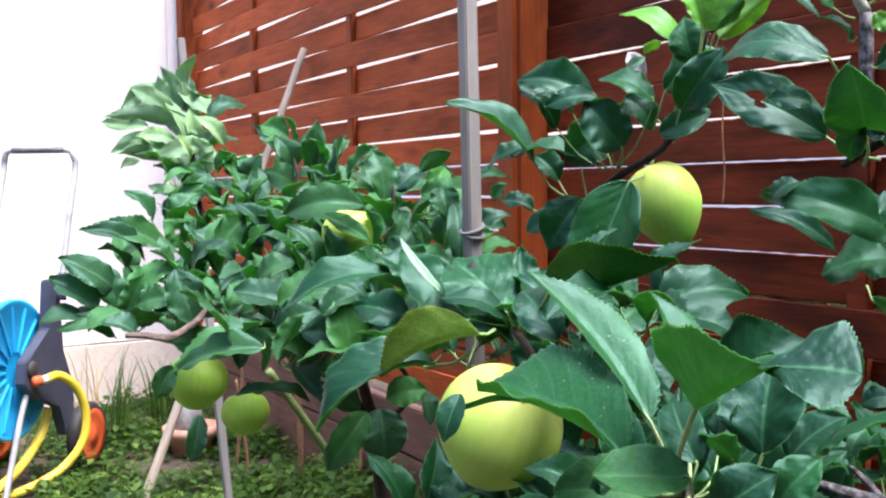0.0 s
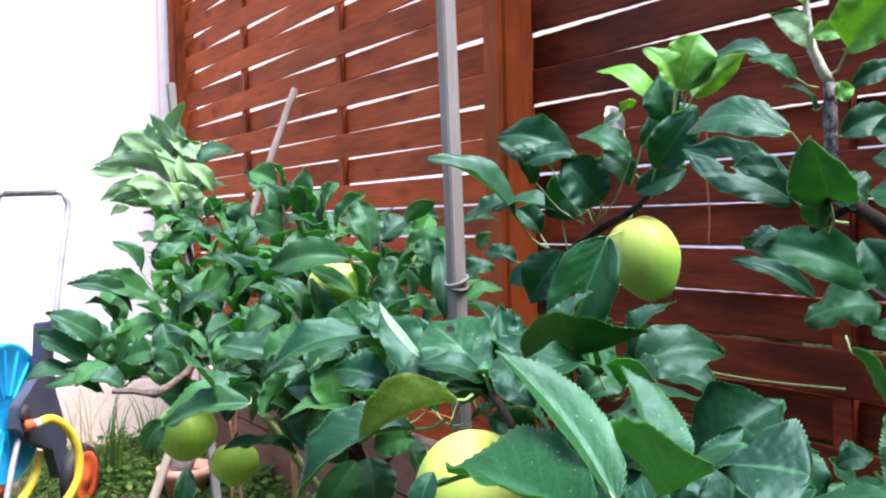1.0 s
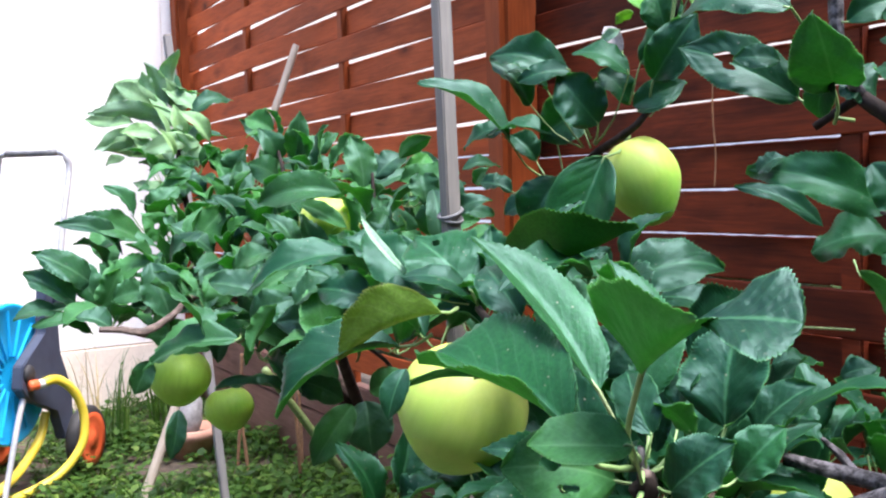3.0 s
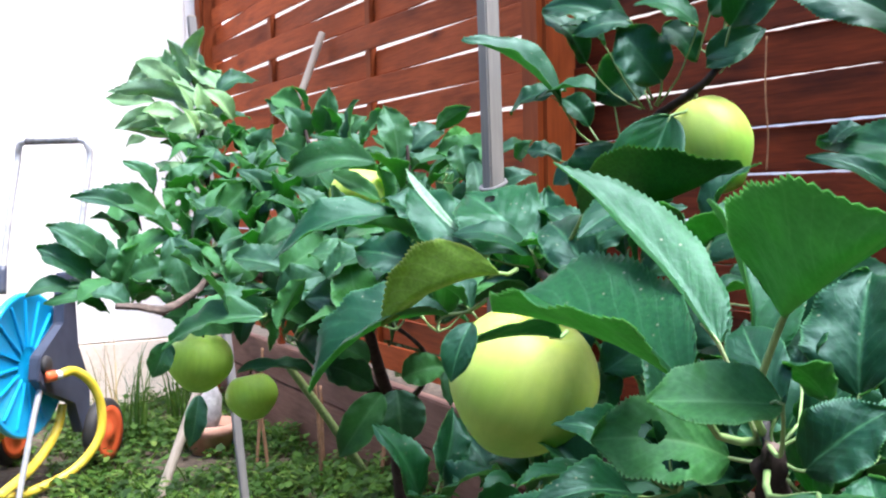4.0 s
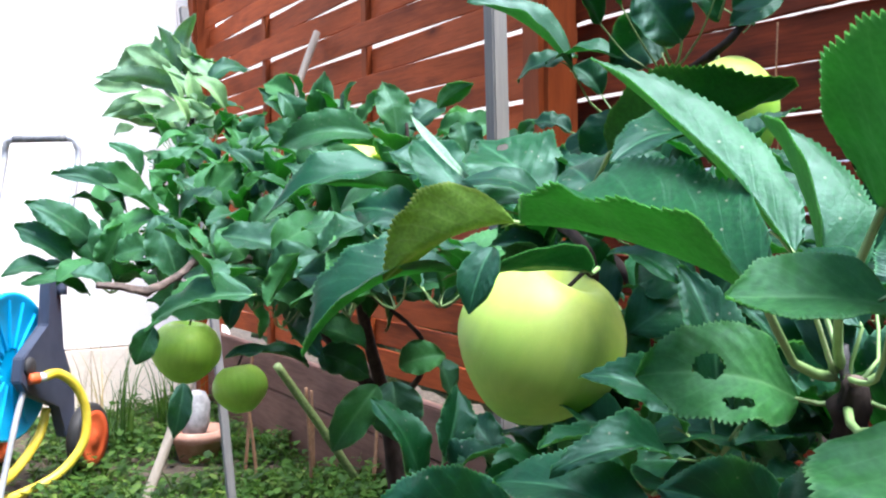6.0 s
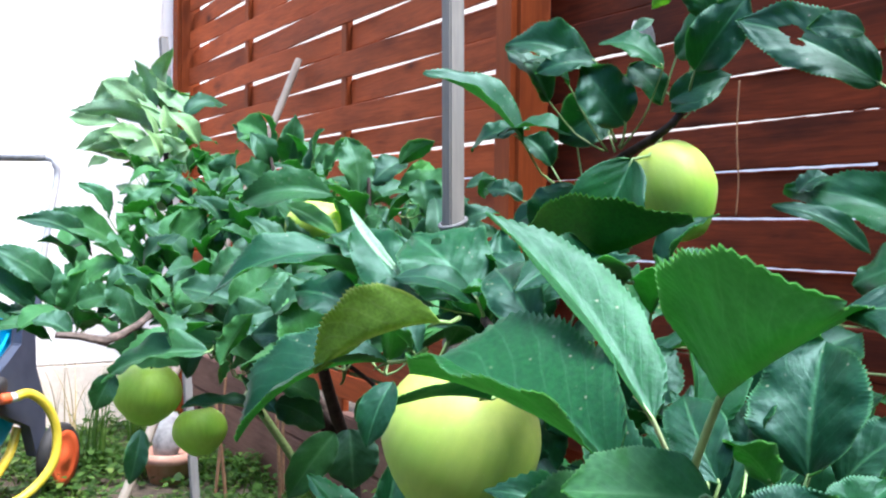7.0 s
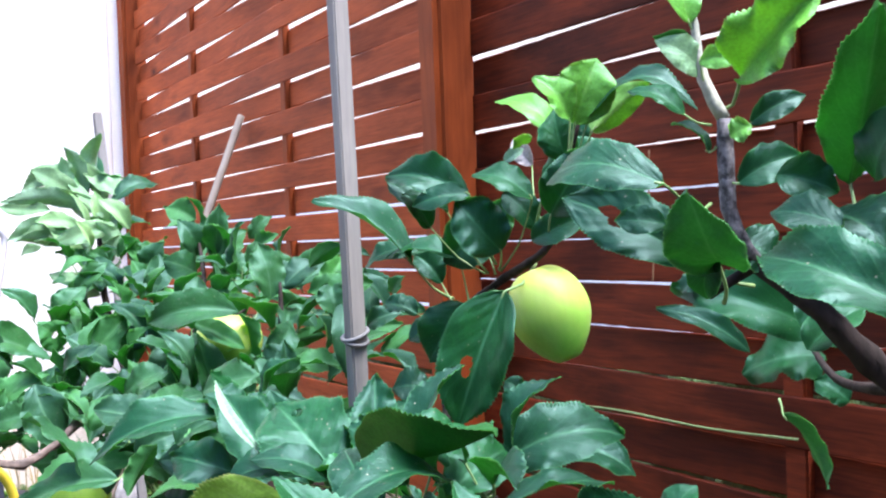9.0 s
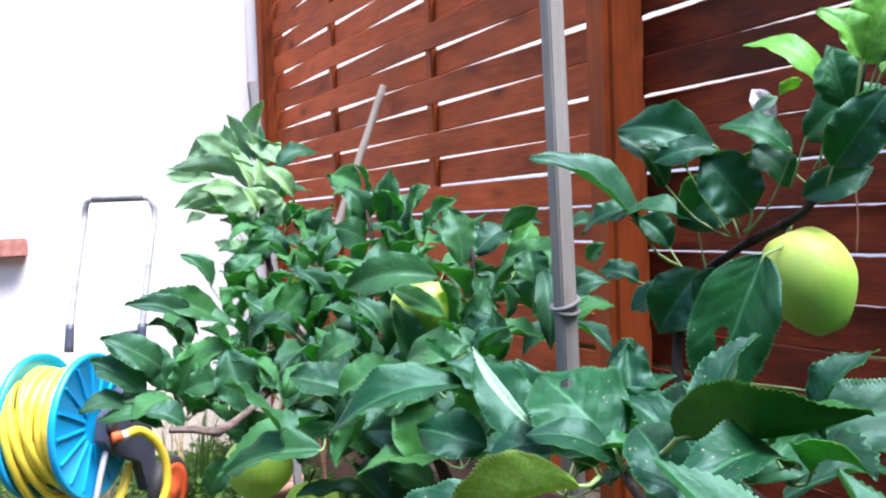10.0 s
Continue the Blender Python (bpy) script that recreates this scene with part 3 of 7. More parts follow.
def woven_panel(label, y0, y1, battens, node, span, row, pitch, count, bottom, amp, stain=None):
    thing = holder("fence_panel", (FX, (y0 + y1) / 2, 0), label, "fence", "woven fence panels", "structure")
    meshes = {p: slat_mesh("slat", y0, y1, node, span, p, amp, 0.0753 if stain else 0.0738, stain=stain, uneven=0.0013 if stain else 0.0008) for p in (-1, 1)}
    low = -int((row - bottom) / pitch)
    rnd = random.Random(5)
    for j in range(low, low + count):
        ob = new("slat", meshes[-1 if j % 2 == 0 else 1])
        ob.location = (FX + rnd.uniform(-0.001, 0.001), 0, row + (j + 0.5) * pitch + rnd.uniform(-0.0012, 0.0012))
        under(ob, thing)
    top = row + (low + count) * pitch
    for y in battens:
        bm = bmesh.new()
        box(bm, (FX - 0.011, y - 0.019, bottom - 0.02), (FX + 0.011, y + 0.019, top), 0.003)
        under(part("batten", bm, stain or POST), thing)
    bm = bmesh.new()
    box(bm, (FX - 0.028, y0, top + 0.002), (FX + 0.028, y1, top + 0.045), 0.004)
    under(part("top_rail", bm, FENCE), thing)
    return thing


woven_panel("woven panel of reddish brown stained wooden slats", 1.805, 4.29, (2.725, 3.573), 2.725, 0.85, 1.282, 0.0800, 26, 0.30, 0.0105)
woven_panel("woven panel of dark reddish brown stained slats beside the post, tree shade in their colour", -2.6, 1.80, (0.945, 0.09, -0.76, -1.61, -2.46), 1.80, 0.853, 1.181, 0.0788, 26, 0.30, 0.011, DARK_FENCE)


def fence_post(y0, x0, size, label, deep=0.1):
    thing = holder("fence_post", (x0 + size / 2, y0 + deep / 2, 0), label, "fence post", "fence posts", "structure")
    bm = bmesh.new()
    box(bm, (x0, y0, -0.05), (x0 + size, y0 + deep, 2.6), 0.014)
    under(part("post", bm, POST), thing)
    return thing


fence_post(1.712, 1.392, 0.1, "square reddish brown stained wooden fence post", 0.082)
fence_post(4.30, 1.44, 0.1, "reddish brown fence post against the house wall")
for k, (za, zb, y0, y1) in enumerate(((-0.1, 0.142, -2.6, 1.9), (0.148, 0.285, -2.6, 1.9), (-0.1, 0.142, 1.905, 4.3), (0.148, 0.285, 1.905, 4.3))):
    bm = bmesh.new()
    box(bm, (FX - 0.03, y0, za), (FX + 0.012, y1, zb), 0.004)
    # boards below the dark panel take its wood, shade included
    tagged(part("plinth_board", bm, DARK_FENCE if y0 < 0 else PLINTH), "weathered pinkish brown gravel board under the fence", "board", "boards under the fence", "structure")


# ---- stakes ----
def upright(d):
    z = d.normalized()
    x = (Vector((1, 0, 0)) - z * z.x).normalized()
    return Matrix((x, z.cross(x), z)).transposed().to_4x4()


def stake(name, foot, top, half, material, label, square=True):
    foot, top = Vector(foot), Vector(top)
    d = top - foot
    bm = bmesh.new()
    if square:
        box(bm, (-half, -half, 0), (half, half, d.length), half * 0.18)
    else:
        bm.free()
        bm = tube([(0, 0, 0), (0.003, 0, d.length * 0.5), (0, 0, d.length)], [half * 1.1, half, half * 0.9], 10, 0.15)
    if square:
        ob = tagged(new(name), label, "stake", "garden stakes")
        part("shaft", bm, material, ob)
        cap = bmesh.new()
        box(cap, (-half * 0.93, -half * 0.93, d.length - 0.001), (half * 0.93, half * 0.93, d.length + 0.002), half * 0.1)
        part("sawn_end", cap, CANE, ob, "paler sawn end of the stake")
    else:
        ob = tagged(part(name, bm, material), label, "stake", "garden stakes")
    ob.matrix_world = Matrix.Translation(foot) @ upright(d)
    return ob


stake("wooden_stake", (0.832, 1.018, -0.02), (0.804, 1.024, 1.75), 0.0095, STAKE, "square weathered grey wooden stake tied to the apple tree")
stake("wooden_stake", (0.95, 2.33, -0.06), (0.886, 2.47, 1.293), 0.0095, STAKE, "thin weathered grey wooden stake in the grass")
stake("garden_cane", (0.815, 2.80, -0.06), (1.48, 3.048, 1.383), 0.0138, CANE, "pale leaning garden cane", False)
stake("garden_cane", (1.44, 2.69, -0.01), (1.148, 2.584, 0.389), 0.0125, SHOOT, "short green plant cane leaning in the tree", False)
tie = holder("plant_tie", (0.818, 1.021, 0.845), "grey rubber tie wound round the wooden stake", "tie")
for dz, r in ((0.0, 0.0128), (0.006, 0.0132)):
    pts = [Vector((0.818, 1.021, 0.845 + dz)) + Vector((math.cos(a) * r * 1.15, math.sin(a) * r, 0.006 * math.sin(a + dz * 200))) for a in [2 * math.pi * k / 10 for k in range(11)]]
    under(part("loop", tube(pts, 0.0024, 6), TIE), tie)


# ---- hose cart ----
def disc(at, axis, r, thick):
    """A ribbed drum flange with a rolled rim."""
    prof = [(0.0, 0), (r * 0.2, 0), (r * 0.24, 0.012), (r * 0.9, 0.004), (r * 0.96, -0.004), (r, 0), (r, thick + 0.006), (r * 0.96, thick + 0.008), (r * 0.9, thick), (0.0, thick)]
    return lathe([(a, b - thick / 2) for a, b in prof], 56, axis, at)


def hose_cart(centre):
    c = Vector(centre)
    low_at = ground_height(c.x, c.y)
    thing = holder("hose_cart", (c.x, c.y, low_at), "blue and dark grey hose cart with a wound yellow garden hose", "hose cart")
    axis = Vector((0.80, -0.60, 0.0)).normalized()
    back = Vector((0.60, 0.80, 0.0))
    up = Vector((0, 0, 1))
    R, L = 0.222, 0.18
    for s in (0, 1):
        at = c - axis * L * s
        d = under(part("drum_flange", disc(at, axis, R, 0.012), BLUE, label="bright blue plastic drum side with ribs"), thing)
        bm = None
        for k in range(16):
            a = 2 * math.pi * k / 16
            dirn = back * math.cos(a) + up * math.sin(a)
            side = axis.cross(dirn)
            b2 = bmesh.new()
            box(b2, (0.055, -0.0045, -0.0045), (R * 0.9, 0.0045, 0.0045), 0.002)
            m = Matrix((dirn, side, axis)).transposed().to_4x4()
            m.translation = at + axis * (0.009 if s == 0 else -0.009)
            bmesh.ops.transform(b2, matrix=m, verts=b2.verts)
            bm = b2 if bm is None else merge(bm, b2)
        rb = part("rib", bm, BLUE)
        rb.parent = d
    under(part("drum_core", lathe([(0, -L), (0.07, -L), (0.07, 0), (0, 0)], 32, axis, c), BLUE), thing)
    # wound hose, layer over layer
    pts, layers = [], 0
    for layer in range(4):
        r = 0.088 + 0.025 * layer
        turns = 5
        for k in range(turns * 14 + 1):
            f = k / (turns * 14)
            f = f if layer % 2 == 0 else 1 - f
            a = 2 * math.pi * k / 14 + layer
            pts.append(c - axis * (0.018 + (L - 0.036) * f) + (back * math.cos(a) + up * math.sin(a)) * (r + 0.004 * math.sin(k * 0.7)))
    under(part("wound_hose", tube(pts, 0.0135, 8), YELLOW, label="yellow garden hose wound on the drum"), thing)
    # slack turns that hang below the drum
    for drop, f, slant, wide in ((0.10, 0.8, 0.05, 1.04), (0.17, 0.92, 0.03, 1.1), (0.06, 0.6, 0.06, 0.98)):
        pts = []
        for j in range(17):
            a = 2 * math.pi * j / 16
            low = max(0.0, -math.sin(a))
            o = c - axis * (L * f + slant * math.sin(a))
            pts.append(o + back * math.cos(a) * 0.17 * wide + up * (math.sin(a) * 0.172 * wide - drop * 0.4 * low * low))
        under(part("slack_turn", tube([Vector((p.x, p.y, max(p.z, low_at + 0.016))) for p in pts], 0.0135, 8), YELLOW), thing)
    # side bracket
    out = c + axis * 0.03
    bm = bmesh.new()
    prof = [(-0.03, 0.03), (0.12, 0.11), (0.135, 0.27), (0.195, 0.27), (0.20, 0.03), (0.27, -0.10), (0.265, -0.255), (0.205, -0.26), (0.17, -0.15), (0.0, -0.085), (-0.045, -0.04)]
    a = [bm.verts.new(out + back * x + up * z) for x, z in prof]
    b = [bm.verts.new(out + axis * 0.035 + back * x + up * z) for x, z in prof]
    bm.faces.new(a[::-1])
    bm.faces.new(b)
    for i in range(len(prof)):
        bm.faces.new((a[i], a[(i + 1) % len(prof)], b[(i + 1) % len(prof)], b[i]))
    bmesh.ops.bevel(bm, geom=bm.edges[:], offset=0.004, segments=2, affect="EDGES")
    under(part("side_bracket", bm, GREYP, label="dark grey plastic side bracket"), thing)
    hub = out + axis * 0.035
    under(part("hub", lathe([(0, 0), (0.03, 0), (0.027, 0.008), (0.015, 0.013), (0, 0.013)], 24, axis, hub), BLACKP), thing)
    # connector and the free end of the hose
    k0 = hub - back * 0.015 - up * 0.035 + axis * 0.008
    kd = (back * 0.75 + axis * 0.35).normalized()
    under(part("hose_connector", tube([k0, k0 + kd * 0.03], [0.017, 0.017], 14), ORANGE, label="orange hose coupling"), thing)
    under(part("connector_collar", tube([k0 + kd * 0.03, k0 + kd * 0.058], [0.015, 0.0135], 14), WHITEP), thing)
    h = k0 + kd * 0.05
    pts = [h, h + kd * 0.05 + up * 0.003, h + kd * 0.11 - up * 0.045, h + kd * 0.145 - up * 0.13, h + kd * 0.13 - up * 0.23, h + kd * 0.06 - up * 0.31 - axis * 0.02, h - kd * 0.06 - up * 0.345 - axis * 0.04]
    pts = [Vector((p.x, p.y, max(p.z, low_at + 0.016))) for p in pts]
    pts += [Vector((p.x, p.y, low_at + 0.016)) for p in (pts[-1] + Vector((-0.1, -0.03, 0)), pts[-1] + Vector((-0.2, 0.03, 0)), pts[-1] + Vector((-0.28, 0.12, 0)))]
    under(part("hose_end", tube(pts, 0.0145, 10), YELLOW, label="loose end of the yellow hose"), thing)
    q = c + axis * 0.02
    pts = [q + back * 0.17 - up * 0.16, q + back * 0.12 - up * 0.24, q - back * 0.02 - up * 0.31, q - back * 0.2 - up * 0.345]
    under(part("hose_lead", tube([Vector((p.x, p.y, max(p.z, low_at + 0.016))) for p in pts], 0.0145, 10), YELLOW), thing)
    # wheels
    for s in (0.085, -L - 0.07):
        w = c + axis * s + back * 0.31
        w.z = low_at + 0.115
        tyre = under(part("wheel", lathe([(0.07, -0.02), (0.105, -0.022), (0.115, -0.012), (0.115, 0.012), (0.105, 0.022), (0.07, 0.02)], 36, axis, w), BLACKP, label="black tyre on an orange rim"), thing)
        rim = part("rim", lathe([(0, 0.03), (0.02, 0.032), (0.03, 0.022), (0.07, 0.02), (0.09, 0.026), (0.09, -0.022), (0.07, -0.016), (0, -0.02)], 36, axis, w), ORANGE, label="orange plastic rim")
        rim.parent = tyre
    # tubes: legs and handle
    for s in (0.046, -L - 0.03):
        o = c + axis * s
        pts = [o + back * 0.06 + up * 0.02, o - back * 0.03 - up * 0.12, o - back * 0.115 - up * 0.30, o - back * 0.155 - up * 0.41]
        pts = [Vector((p.x, p.y, max(p.z, low_at + 0.008))) for p in pts]
        under(part("leg", tube(pts, 0.0095, 10), STEEL, label="galvanised steel leg"), thing)
        o = o + axis * 0.03
        under(part("tube_socket", tube([o + back * 0.18 + up * 0.2, o + back * 0.195 + up * 0.29], [0.016, 0.014], 12), GREYP), thing)
    o1, o2 = c + axis * 0.076, c - axis * L
    h1, h2 = back * 0.19 + up * 0.26, back * 0.31 + up * 0.665
    bar = [o1 + h1, o1 + h1 * 0.5 + h2 * 0.5, o1 + h2 - up * 0.03, o1 + h2 + up * 0.012 - axis * 0.006, o1 + h2 + up * 0.036 - axis * 0.035]
    bar += [o2 + h2 + up * 0.036 + axis * 0.035, o2 + h2 + up * 0.012 + axis * 0.006, o2 + h2 - up * 0.03, o2 + h1 * 0.5 + h2 * 0.5, o2 + h1]
    under(part("handle", tube(bar, 0.0112, 10), STEEL, label="bent galvanised steel push handle"), thing)
    grip = [o1 + h2 + up * 0.036 - axis * 0.035, o2 + h2 + up * 0.036 + axis * 0.035]
    under(part("grip", tube(grip, 0.0128, 10), TIE, label="grey grip"), thing)
    return thing


hose_cart((0.558, 3.25, 0.35))


# ---- pot and small sticks ----
def flower_pot(x, y):
    low_at = ground_height(x, y)
    thing = holder("flower_pot", (x, y, low_at), "pale terracotta flower pot standing in the weeds", "flower pot")
    prof = [(0, 0), (0.065, 0), (0.085, 0.07), (0.098, 0.07), (0.102, 0.105), (0.088, 0.107), (0.08, 0.06), (0, 0.06)]
    under(part("body", lathe(prof, 36, (0, 0, 1), (x, y, low_at)), TERRA), thing)
    under(part("compost", lathe([(0, 0.08), (0.084, 0.075), (0.08, 0.061)], 24, (0, 0, 1), (x, y, low_at)), SOIL), thing)
    return thing


flower_pot(1.17, 3.42)
bm = lathe([(0, 0), (0.035, 0.004), (0.05, 0.06), (0.046, 0.13), (0.025, 0.165), (0, 0.17)], 20, (0.15, 0.1, 1), (1.15, 3.41, 0.022))
tagged(part("grey_stone", bm, STONE), "pale grey stone lying in the flower pot", "stone")
STICK = noisy("brown_stick", (0.2, 0.1, 0.05), (0.33, 0.18, 0.1), 60, 0.8)
rnd = random.Random(4)
for x, y, h in ((1.30, 2.72, 0.30), (1.36, 2.86, 0.26), (1.22, 2.95, 0.3), (1.40, 2.55, 0.2), (1.26, 3.2, 0.34)):
    ob = stake("garden_cane", (x, y, -0.08), (x + rnd.uniform(-0.05, 0.05), y + rnd.uniform(-0.04, 0.04), h), 0.0055, STICK, "short orange brown stick in the weeds", False)


# ---- weeds and grass ----
def weeds():
    rnd = random.Random(11)
    bm = bmesh.new()
    uvl = bm.loops.layers.uv.new("UVMap")

    def quad(p, d, w, n, tipdrop):
        s = d.cross(n).normalized() * w
        a, b = p - s * 0.35, p + s * 0.35
        c1, c2 = p + d * 0.5 + s, p + d * 0.5 - s
        t = p + d + Vector((0, 0, -tipdrop))
        vs = [bm.verts.new(v) for v in (a, b, c1, t, c2)]
        f = bm.faces.new(vs)
        f.smooth = True
        for lp, c in zip(f.loops, ((0.35, 0), (0.65, 0), (1, 0.5), (0.5, 1), (0, 0.5))):
            lp[uvl].uv = c

    n = 0
    while n < 7600:
        x, y = rnd.uniform(0.05, 1.46), rnd.uniform(1.75, 4.36)
        dens = noise.noise(Vector((x * 2.4, y * 2.4, 3))) + 0.3
        if x < 0.72 and y > 2.95:
            dens -= 0.35
        if rnd.random() > dens + 0.25:
            continue
        n += 1
        p = Vector((x, y, ground_height(x, y) - 0.003))
        tall = rnd.uniform(0.02, 0.085) * (1.0 + 1.4 * max(0.0, noise.noise(Vector((x * 5, y * 5, 8))) + 0.1)) * (0.65 if y > 2.75 else 1.0)
        if rnd.random() < 0.45:
            a = rnd.uniform(0, 6.28)
            d = Vector((math.cos(a) * 0.45, math.sin(a) * 0.45, 1)).normalized() * tall * 1.5
            quad(p, d, 0.0028, Vector((-math.sin(a), math.cos(a), 0.1)), tall * 0.3)
        else:
            for k in range(rnd.randint(3, 6)):
                a = rnd.uniform(0, 6.28)
                q = p + Vector((rnd.uniform(-0.02, 0.02), rnd.uniform(-0.02, 0.02), tall * rnd.uniform(0.3, 1.0)))
                d = Vector((math.cos(a), math.sin(a), rnd.uniform(-0.1, 0.7))) * rnd.uniform(0.014, 0.042)
                quad(q, d, d.length * rnd.uniform(0.22, 0.36), Vector((0, 0, 1)), 0.006)
    tagged(part("weeds", bm, WEED), "low green weeds and grass covering the soil", "weeds", kind="stuff")


weeds()


def long_grass(x, y, n, seed, height, material, label):
    rnd = random.Random(seed)
    bm = bmesh.new()
    uvl = bm.loops.layers.uv.new("UVMap")
    for _ in range(n):
        a = rnd.uniform(0, 6.28)
        p = Vector((x + rnd.uniform(-0.05, 0.05), y + rnd.uniform(-0.05, 0.05), ground_height(x, y)))
        out = Vector((math.cos(a), math.sin(a), 0)) * rnd.uniform(0.04, 0.2)
        h = height * rnd.uniform(0.6, 1.1)
        s = Vector((-math.sin(a), math.cos(a), 0)) * rnd.uniform(0.003, 0.006)
        prev = None
        for k in range(7):
            f = k / 6
            c = p + out * f * f + Vector((0, 0, h * (f - 0.25 * f * f)))
            w = s * (1 - f * 0.9)
            cur = (bm.verts.new(c - w), bm.verts.new(c + w))
            if prev:
                fc = bm.faces.new((prev[0], prev[1], cur[1], cur[0]))
                fc.smooth = True
            prev = cur
    tagged(part("tall_grass", bm, material), label, "grass", "tall grass tufts", "stuff")


STRAW = noisy("straw", (0.3, 0.22, 0.1), (0.5, 0.4, 0.2), 40, 0.7)
long_grass(0.98, 3.75, 26, 1, 0.45, WEED, "tuft of tall green grass by the house wall")
long_grass(0.93, 4.05, 18, 2, 0.5, STRAW, "tuft of dry straw coloured grass by the house wall")
long_grass(1.2, 3.9, 22, 3, 0.4, WEED, "tuft of tall green grass in the corner")


# ---- twine on the fence ----
TWINE = noisy("brown_twine", (0.2, 0.09, 0.035), (0.36, 0.18, 0.08), 200, 0.9)
twine = part("twine", tube([(1.478, 1.205, 1.09), (1.472, 1.203, 1.0), (1.474, 1.199, 0.93), (1.472, 1.201, 0.87)], 0.0016, 6, 0.3), TWINE)
tagged(twine, "thin brown twine hanging down the dark fence", "twine")


cord = part("garden_wire", tube([(1.478, 1.47, 0.632), (1.474, 1.3, 0.642), (1.474, 1.1, 0.640), (1.476, 0.93, 0.648)], 0.0022, 6, 0.2), SHOOT)
tagged(cord, "thin pale green wire strung low along the dark fence", "wire")


# ---- apple trees ----
def limb(owner, pts, radii, material=None, rough=0.25, name="branch", label=""):
    return under(part(name, tube(pts, radii, 12, rough), material or BARK, label=label), owner)


def rosette(owner, at, axis, n, size, seed, spread=1.0, young=False, stem=0.03):
    """A spur: leaves round one bud, reaching out and up."""
    rnd = random.Random(seed)
    at, axis = Vector(at), Vector(axis).normalized()
    u = axis.orthogonal().normalized()
    w = axis.cross(u)
    a0 = rnd.uniform(0, 6.28)
    for k in range(n):
        a = a0 + k * 2.4 + rnd.uniform(-0.35, 0.35)
        tilt = rnd.uniform(0.35, 1.15) * spread
        d = (axis * math.cos(tilt) + (u * math.cos(a) + w * math.sin(a)) * math.sin(tilt)).normalized()
        s = size * rnd.uniform(0.85, 1.35)
        base = at + d * stem * rnd.uniform(0.6, 1.2)
        end = (d + Vector((0, 0, rnd.uniform(-0.55, 0.1)))).normalized()
        normal = axis + Vector((rnd.uniform(-0.5, 0.5), rnd.uniform(-0.7, 0.2), 0.5))
        leaf(owner, base, base + end * s, normal, s * rnd.uniform(0.42, 0.56), at, bow=rnd.uniform(0.0, 0.2), fold=rnd.uniform(0.3, 0.9), wave=rnd.uniform(0.15, 0.5), twist=rnd.uniform(-0.7, 0.7), young=young, fine=False, crinkle=rnd.uniform(0.12, 0.3), bend=rnd.uniform(-0.12, 0.12))


near = holder("apple_tree", (0.98, 0.52, 0), "young apple tree with dark green leaves and ripe yellow green apples", "apple tree", "apple trees")
far = holder("apple_tree", (0.96, 1.52, 0), "young apple tree with drooping green apples behind the first", "apple tree", "apple trees")

leaf(near, (0.501, 0.378, 0.780), (0.481, 0.456, 0.854), (0.39, -0.66, 0.66), 0.043, root=(0.529, 0.383, 0.735), vee=(14, 56), wave=0.05, crinkle=0.08, bow=0.025, bend=0.093, stalk=PALE_STALK)
leaf(near, (0.475, 0.368, 0.767), (0.443, 0.450, 0.791), (0.304, -0.154, 0.940), 0.081, root=(0.528, 0.384, 0.736), vee=(17, 76), blunt=0.16, wave=0.12, crinkle=0.08, bow=0.06, bend=0.011)
leaf(near, (0.495, 0.342, 0.794), (0.450, 0.265, 0.831), (0.64, -0.16, 0.45), 0.078, root=(0.531, 0.382, 0.739), bow=-0.05, vee=(100, 4), wave=0.05, crinkle=0.1)
leaf(near, (0.458, 0.276, 0.8285), (0.474, 0.2395, 0.830), (-0.45, -0.4, 0.78), 0.045, blunt=1.3, bow=0.03, vee=(4, 10), wave=0.08, crinkle=0.12)
leaf(near, (0.528, 0.397, 0.726), (0.474, 0.424, 0.736), (-0.391, -0.874, 0.288), 0.045, root=(0.541, 0.389, 0.725), bow=0.05, fold=0.1, wave=0.08, crinkle=0.12, blunt=0.12, pale=9, holes=((0.56, 0.6, 0.12), (0.2, 0.5, 0.07), (0.19, 0.42, 0.06)))
# lighter underside green on both faces stands in for light coming through
leaf(near, (0.471, 0.322, 0.770), (0.434, 0.345, 0.772), (-0.4, -0.6, 0.65), 0.032, root=(0.531, 0.381, 0.736), vee=(42, 2), wave=0.1, bow=0.06, bend=-0.089, pale=9)
leaf(near, (0.482, 0.317, 0.7395), (0.447, 0.285, 0.7005), (-0.62, -0.25, 0.74), 0.068, root=(0.531, 0.380, 0.728), bow=0.08, vee=(12, 18), wave=0.12, blunt=0.08, pale=9)
leaf(near, (0.551, 0.417, 0.667), (0.510, 0.451, 0.683), (-0.461, -0.767, 0.446), 0.044, bow=0.06, fold=0.3)
leaf(near, (0.502, 0.535, 0.644), (0.438, 0.574, 0.651), (-0.388, -0.736, 0.554), 0.056, bow=0.08, fold=0.4)
leaf(near, (0.525, 0.468, 0.658), (0.478, 0.523, 0.673), (-0.544, -0.621, 0.565), 0.041, bow=0.08, fold=0.4)
leaf(near, (0.565, 0.385, 0.707), (0.563, 0.366, 0.748), (-0.987, -0.127, -0.100), 0.029, root=(0.552, 0.388, 0.715), fold=0.3)
leaf(near, (0.565, 0.545, 0.773), (0.579, 0.504, 0.756), (-0.568, -0.468, 0.677), 0.029, fold=0.2)
leaf(near, (0.596, 0.572, 0.787), (0.599, 0.621, 0.821), (-0.456, -0.492, 0.741), 0.038, fold=0.35)
leaf(near, (0.607, 0.590, 0.800), (0.640, 0.586, 0.829), (-0.585, -0.687, 0.430), 0.039, fold=0.3)
